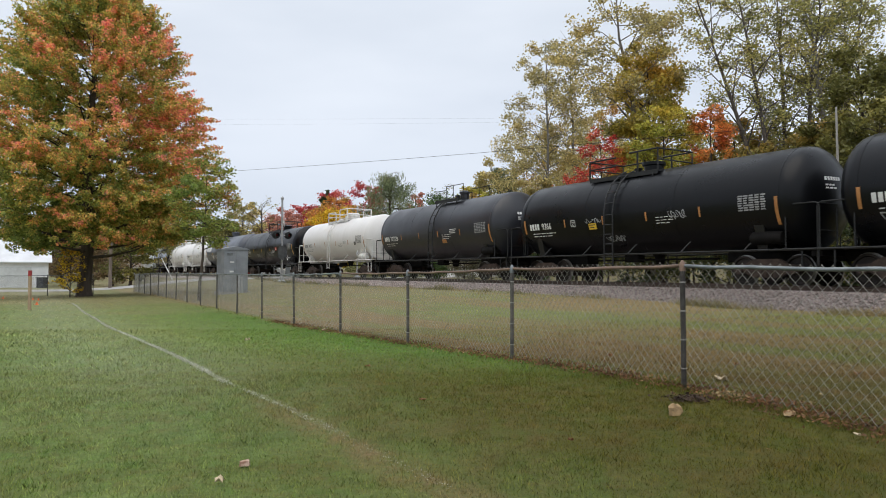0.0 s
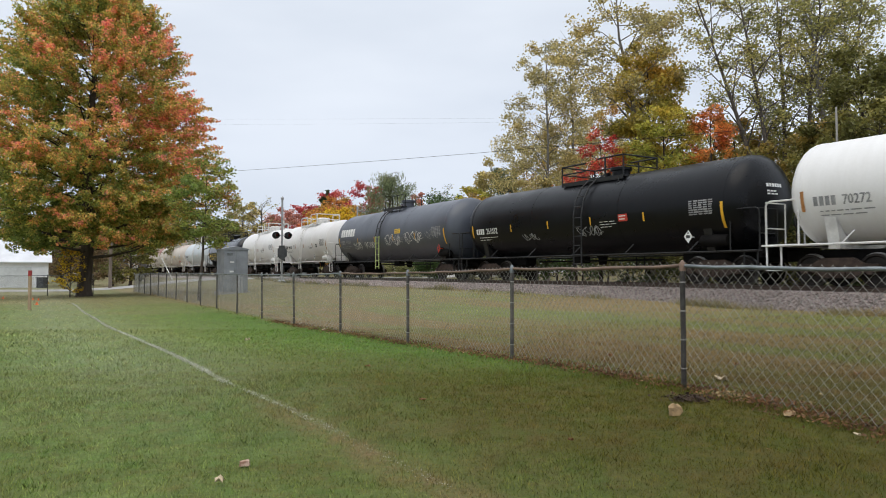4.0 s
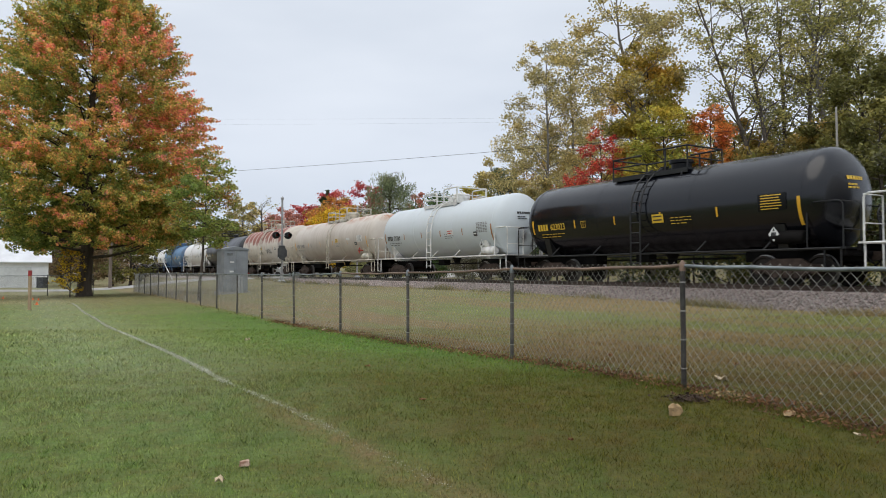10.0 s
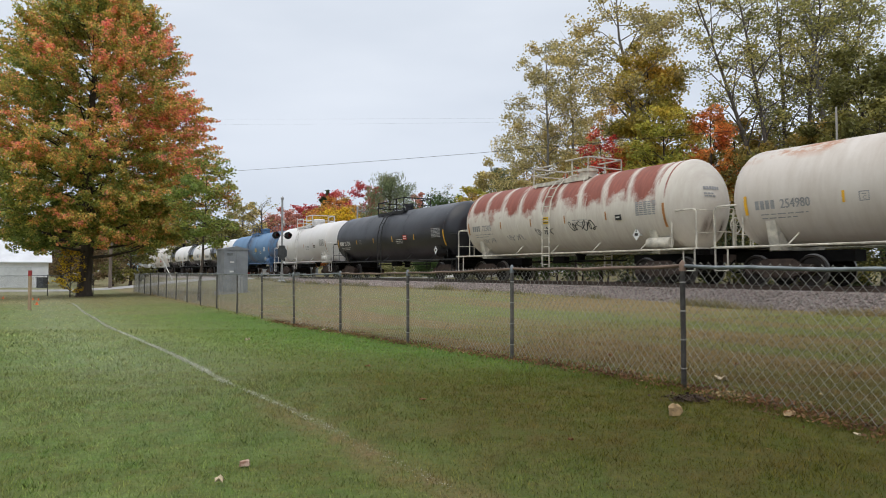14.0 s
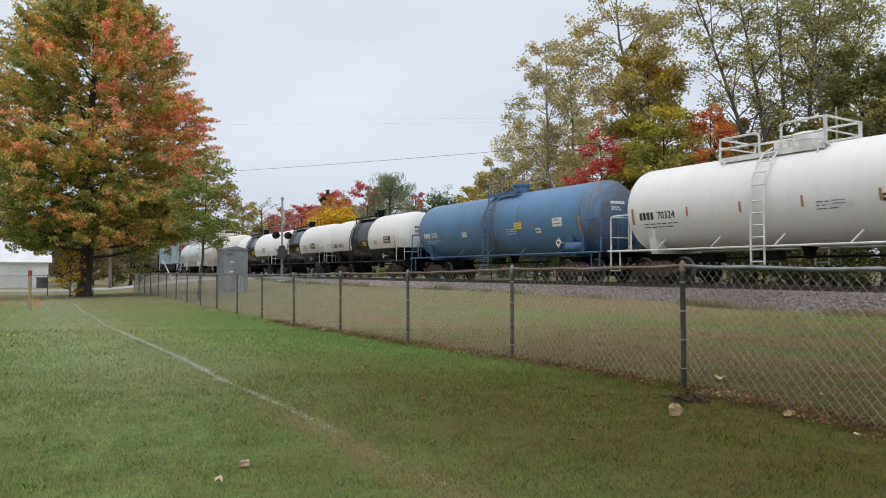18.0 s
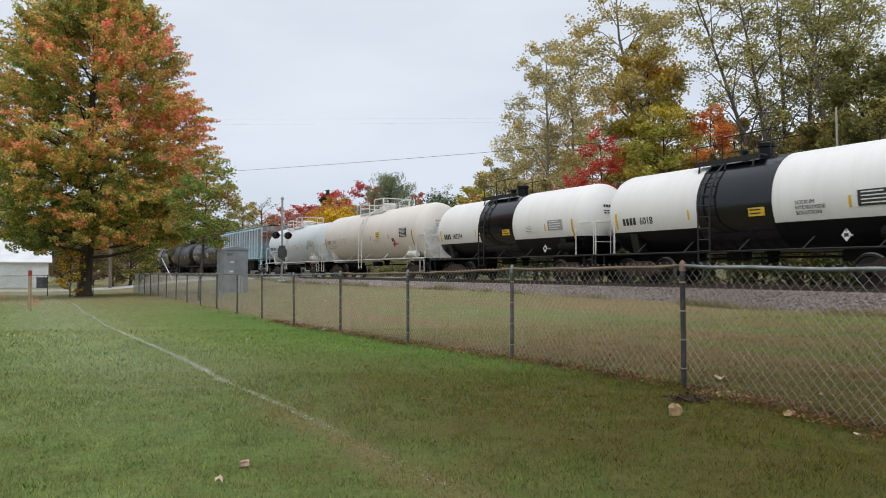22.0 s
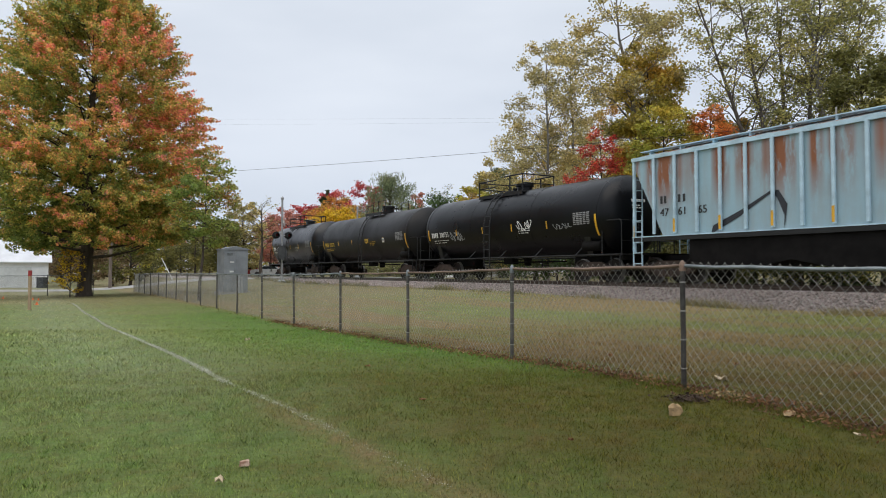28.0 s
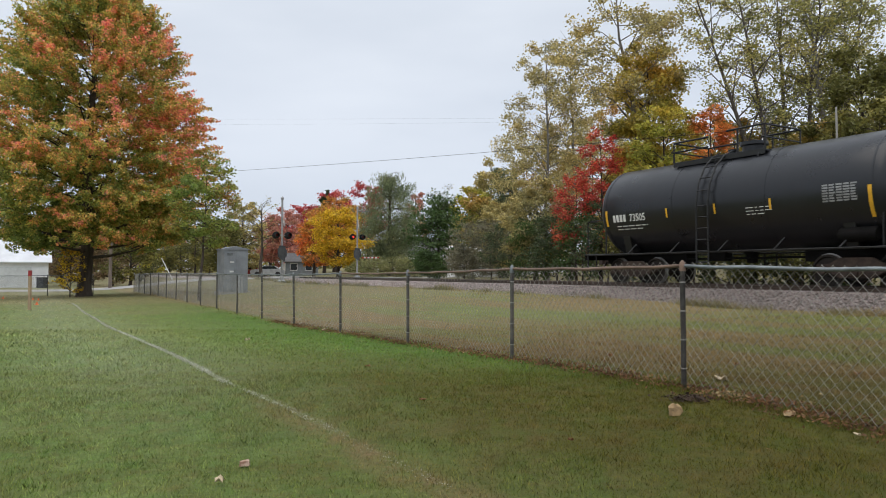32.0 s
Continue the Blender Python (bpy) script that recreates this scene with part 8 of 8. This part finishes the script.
def grass(name, label, boxes, seed):
    """Single blades: rows of count, x from and to, y from and to, height, width."""
    rs = np.random.RandomState(seed)
    pos, hs, ws = [], [], []
    for count, x0, x1, y0, y1, h, w in boxes:
        pos.append(np.column_stack((rs.uniform(x0, x1, count), rs.uniform(y0, y1, count))))
        hs.append(h * rs.uniform(0.5, 1.35, count))
        ws.append(w * rs.uniform(0.6, 1.3, count))
    p, h, w = np.concatenate(pos), np.concatenate(hs), np.concatenate(ws)
    lat = p[:, 0] * N.x + p[:, 1] * N.y
    ok = (lat < 16.8)
    p, h, w, lat = p[ok], h[ok], w[ok], lat[ok]
    # tall uncut tufts along the foot of the fence
    fence = np.abs((p[:, 0] - FL.x) * FD.y - (p[:, 1] - FL.y) * FD.x)
    tuft = np.sin(p[:, 1] * 2.1) * np.sin(p[:, 1] * 0.83 + 1.3)
    h = h * (1 + np.clip(1 - fence / 0.28, 0, 1) * (1.0 + 1.5 * np.clip(tuft, 0, 1)))
    h = h * (0.55 + 0.9 * value_noise(p, 5.0, 1) * (0.5 + value_noise(p, 1.3, 2)))
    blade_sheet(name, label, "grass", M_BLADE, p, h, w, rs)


def build_grass():
    grass("grass", "short mown lawn grass, green with straw-coloured blades", [
        (300000, -6, 8, 2, 8, 0.024, 0.0065), (140000, -14, 12, 8, 16, 0.030, 0.012), (120000, -34, 12, 16, 46, 0.030, 0.022),
        (50000, -14, 10, -8, 2, 0.045, 0.02), (25000, -34, -6, -8, 16, 0.05, 0.03)], 8)
    # worn chalk line: a straight run that bends off at the far corner
    rs = np.random.RandomState(3)
    line = [(-15.74, 29.33), (-13.49, 25.61), (-11.71, 22.59), (-5.85, 13.16), (-2.25, 7.20), (-0.78, 5.20), (0.05, 3.89)]
    weight = (0.5, 0.8, 0.9, 0.75, 0.25, 0.06)
    pts, keep = [], []
    for (x0, y0), (x1, y1), k in zip(line, line[1:], weight):
        d = math.hypot(x1 - x0, y1 - y0)
        n = int(d * 4200)
        f = rs.rand(n)
        o = rs.normal(size=n) * 0.024
        px, py = x0 + (x1 - x0) * f, y0 + (y1 - y0) * f
        patch = np.array([noise.noise((a * 2.2, b * 2.2, 5)) for a, b in zip(px, py)])
        ok = rs.rand(n) < k * np.clip(0.75 + 1.1 * patch, 0, 1)
        pts.append(np.column_stack((px - (y1 - y0) / d * o, py + (x1 - x0) / d * o))[ok])
    scatter_quads("chalk_line", "worn white chalk line marked on the grass", "chalk line", M_CHALK, np.concatenate(pts), 0.026, 0.0034, 0.4, 6)
    # dry leaves and clippings
    f = rs.rand(15000)
    run = -6 + 20 * f ** 1.5
    off = rs.normal(size=15000) * 0.15 + 0.03
    fence_xy = np.column_stack((FL.x + FD.x * run + FD.y * off, FL.y + FD.y * run - FD.x * off))
    wide = np.column_stack((rs.uniform(-24, 24, 1500), rs.uniform(-8, 34, 1500)))
    lat = wide[:, 0] * N.x + wide[:, 1] * N.y
    wide = wide[(lat > 5.2) & (lat < 17) | (rs.rand(1500) < 0.12)]
    scatter_quads("leaf_litter", "brown and orange fallen leaves scattered over the bank", "leaves", M_LITTER, wide, 0.05, 0.022, 0.35, 9)
    scatter_quads("dead_clippings", "brown dead grass clippings and leaf scraps along the fence", "clippings", M_LITTER, fence_xy, 0.06, 0.015, 0.5, 10)
    mulch = np.array([(2.2, 6.22)]) + rs.normal(size=(300, 2)) * np.array([0.12, 0.075])
    scatter_quads("bark_mulch", "dark patch of dead clippings by the fence post", "mulch", M_MULCH, mulch, 0.04, 0.018, 0.4, 12)


def build_stones():
    """Loose crushed stone on the near shoulder of the ballast."""
    rs = np.random.RandomState(2)
    n = 34000
    s = 7 + 60 * rs.rand(n) ** 1.7
    o = rs.uniform(-3.65, -0.95, n)
    z = np.interp(o, [-3.65, -3.3, -1.9, -0.9], [0.03, 0.11, 0.57, 0.57]) + rs.uniform(-0.01, 0.02, n)
    size = rs.uniform(0.018, 0.045, n)
    cx, cy = D.x * s + N.x * (TRACK + o), D.y * s + N.y * (TRACK + o)
    octa = np.array([(1, 0, 0), (-1, 0, 0), (0, 1, 0), (0, -1, 0), (0, 0, 0.8), (0, 0, -0.8)])
    vs = octa[None] * rs.uniform(0.6, 1.3, (n, 6, 1)) * size[:, None, None] + rs.normal(size=(n, 6, 3)) * 0.004
    vs += np.column_stack((cx, cy, z))[:, None]
    faces = np.array([(0, 2, 4), (2, 1, 4), (1, 3, 4), (3, 0, 4), (2, 0, 5), (1, 2, 5), (3, 1, 5), (0, 3, 5)])
    idx = (faces[None] + 6 * np.arange(n)[:, None, None]).reshape(-1)
    me = bpy.data.meshes.new("ballast_stones")
    me.vertices.add(n * 6)
    me.vertices.foreach_set("co", vs.astype(np.float32).ravel())
    me.loops.add(n * 24)
    me.loops.foreach_set("vertex_index", idx.astype(np.int32))
    me.polygons.add(n * 8)
    me.polygons.foreach_set("loop_start", np.arange(0, n * 24, 3, dtype=np.int32))
    me.materials.append(M_STONE)
    me.update(calc_edges=True)
    stuff("ballast_stones", "loose grey and pinkish crushed stones on the track shoulder", "stones", me)
    # weeds at the foot of the ballast
    m = 26000
    s = 7 + 52 * rs.rand(m) ** 1.5
    lat = TRACK - 3.55 + rs.normal(size=m) * 0.22 - 0.25 * np.abs(np.sin(s * 0.6))
    patch = np.array([noise.noise((a * 0.42, 2.0, b * 1.5)) + 0.5 * noise.noise((a * 1.6, 5.0, b * 3)) for a, b in zip(s, lat)])
    ok = rs.rand(m) < np.clip(-0.05 + patch * 2.2, 0, 1)
    s, lat, patch = s[ok], lat[ok], patch[ok]
    xy = np.column_stack((D.x * s + N.x * lat, D.y * s + N.y * lat))
    blade_sheet("weeds", "straw and dull green weeds at the foot of the ballast", "weeds", M_WEED, xy, 0.10 + 0.30 * np.clip(patch, 0, 1) * rs.uniform(0.5, 1.3, len(s)), rs.uniform(0.008, 0.016, len(s)), rs)




build_grass()
build_stones()




# ---- what moves ----
def motions():
    times = [0.0, 0.1] + [float(k) for k in range(1, 32)] + [31.9, 32.0]
    for car, s0 in MOVING:
        walk(car, [(t, car_pose(s0 - SPEED * t)) for t in times])
    rate = SPEED / 0.457
    first = WHEELS[0]
    walk(first, [(k / 15, Matrix.Rotation(rate * k / 15, 4, "Y")) for k in range(481)])
    for w in WHEELS[1:]:
        w.rotation_mode = "QUATERNION"
        w.animation_data_create()
        w.animation_data.action = first.animation_data.action
        w.animation_data.action_slot = first.animation_data.action_slot


motions()
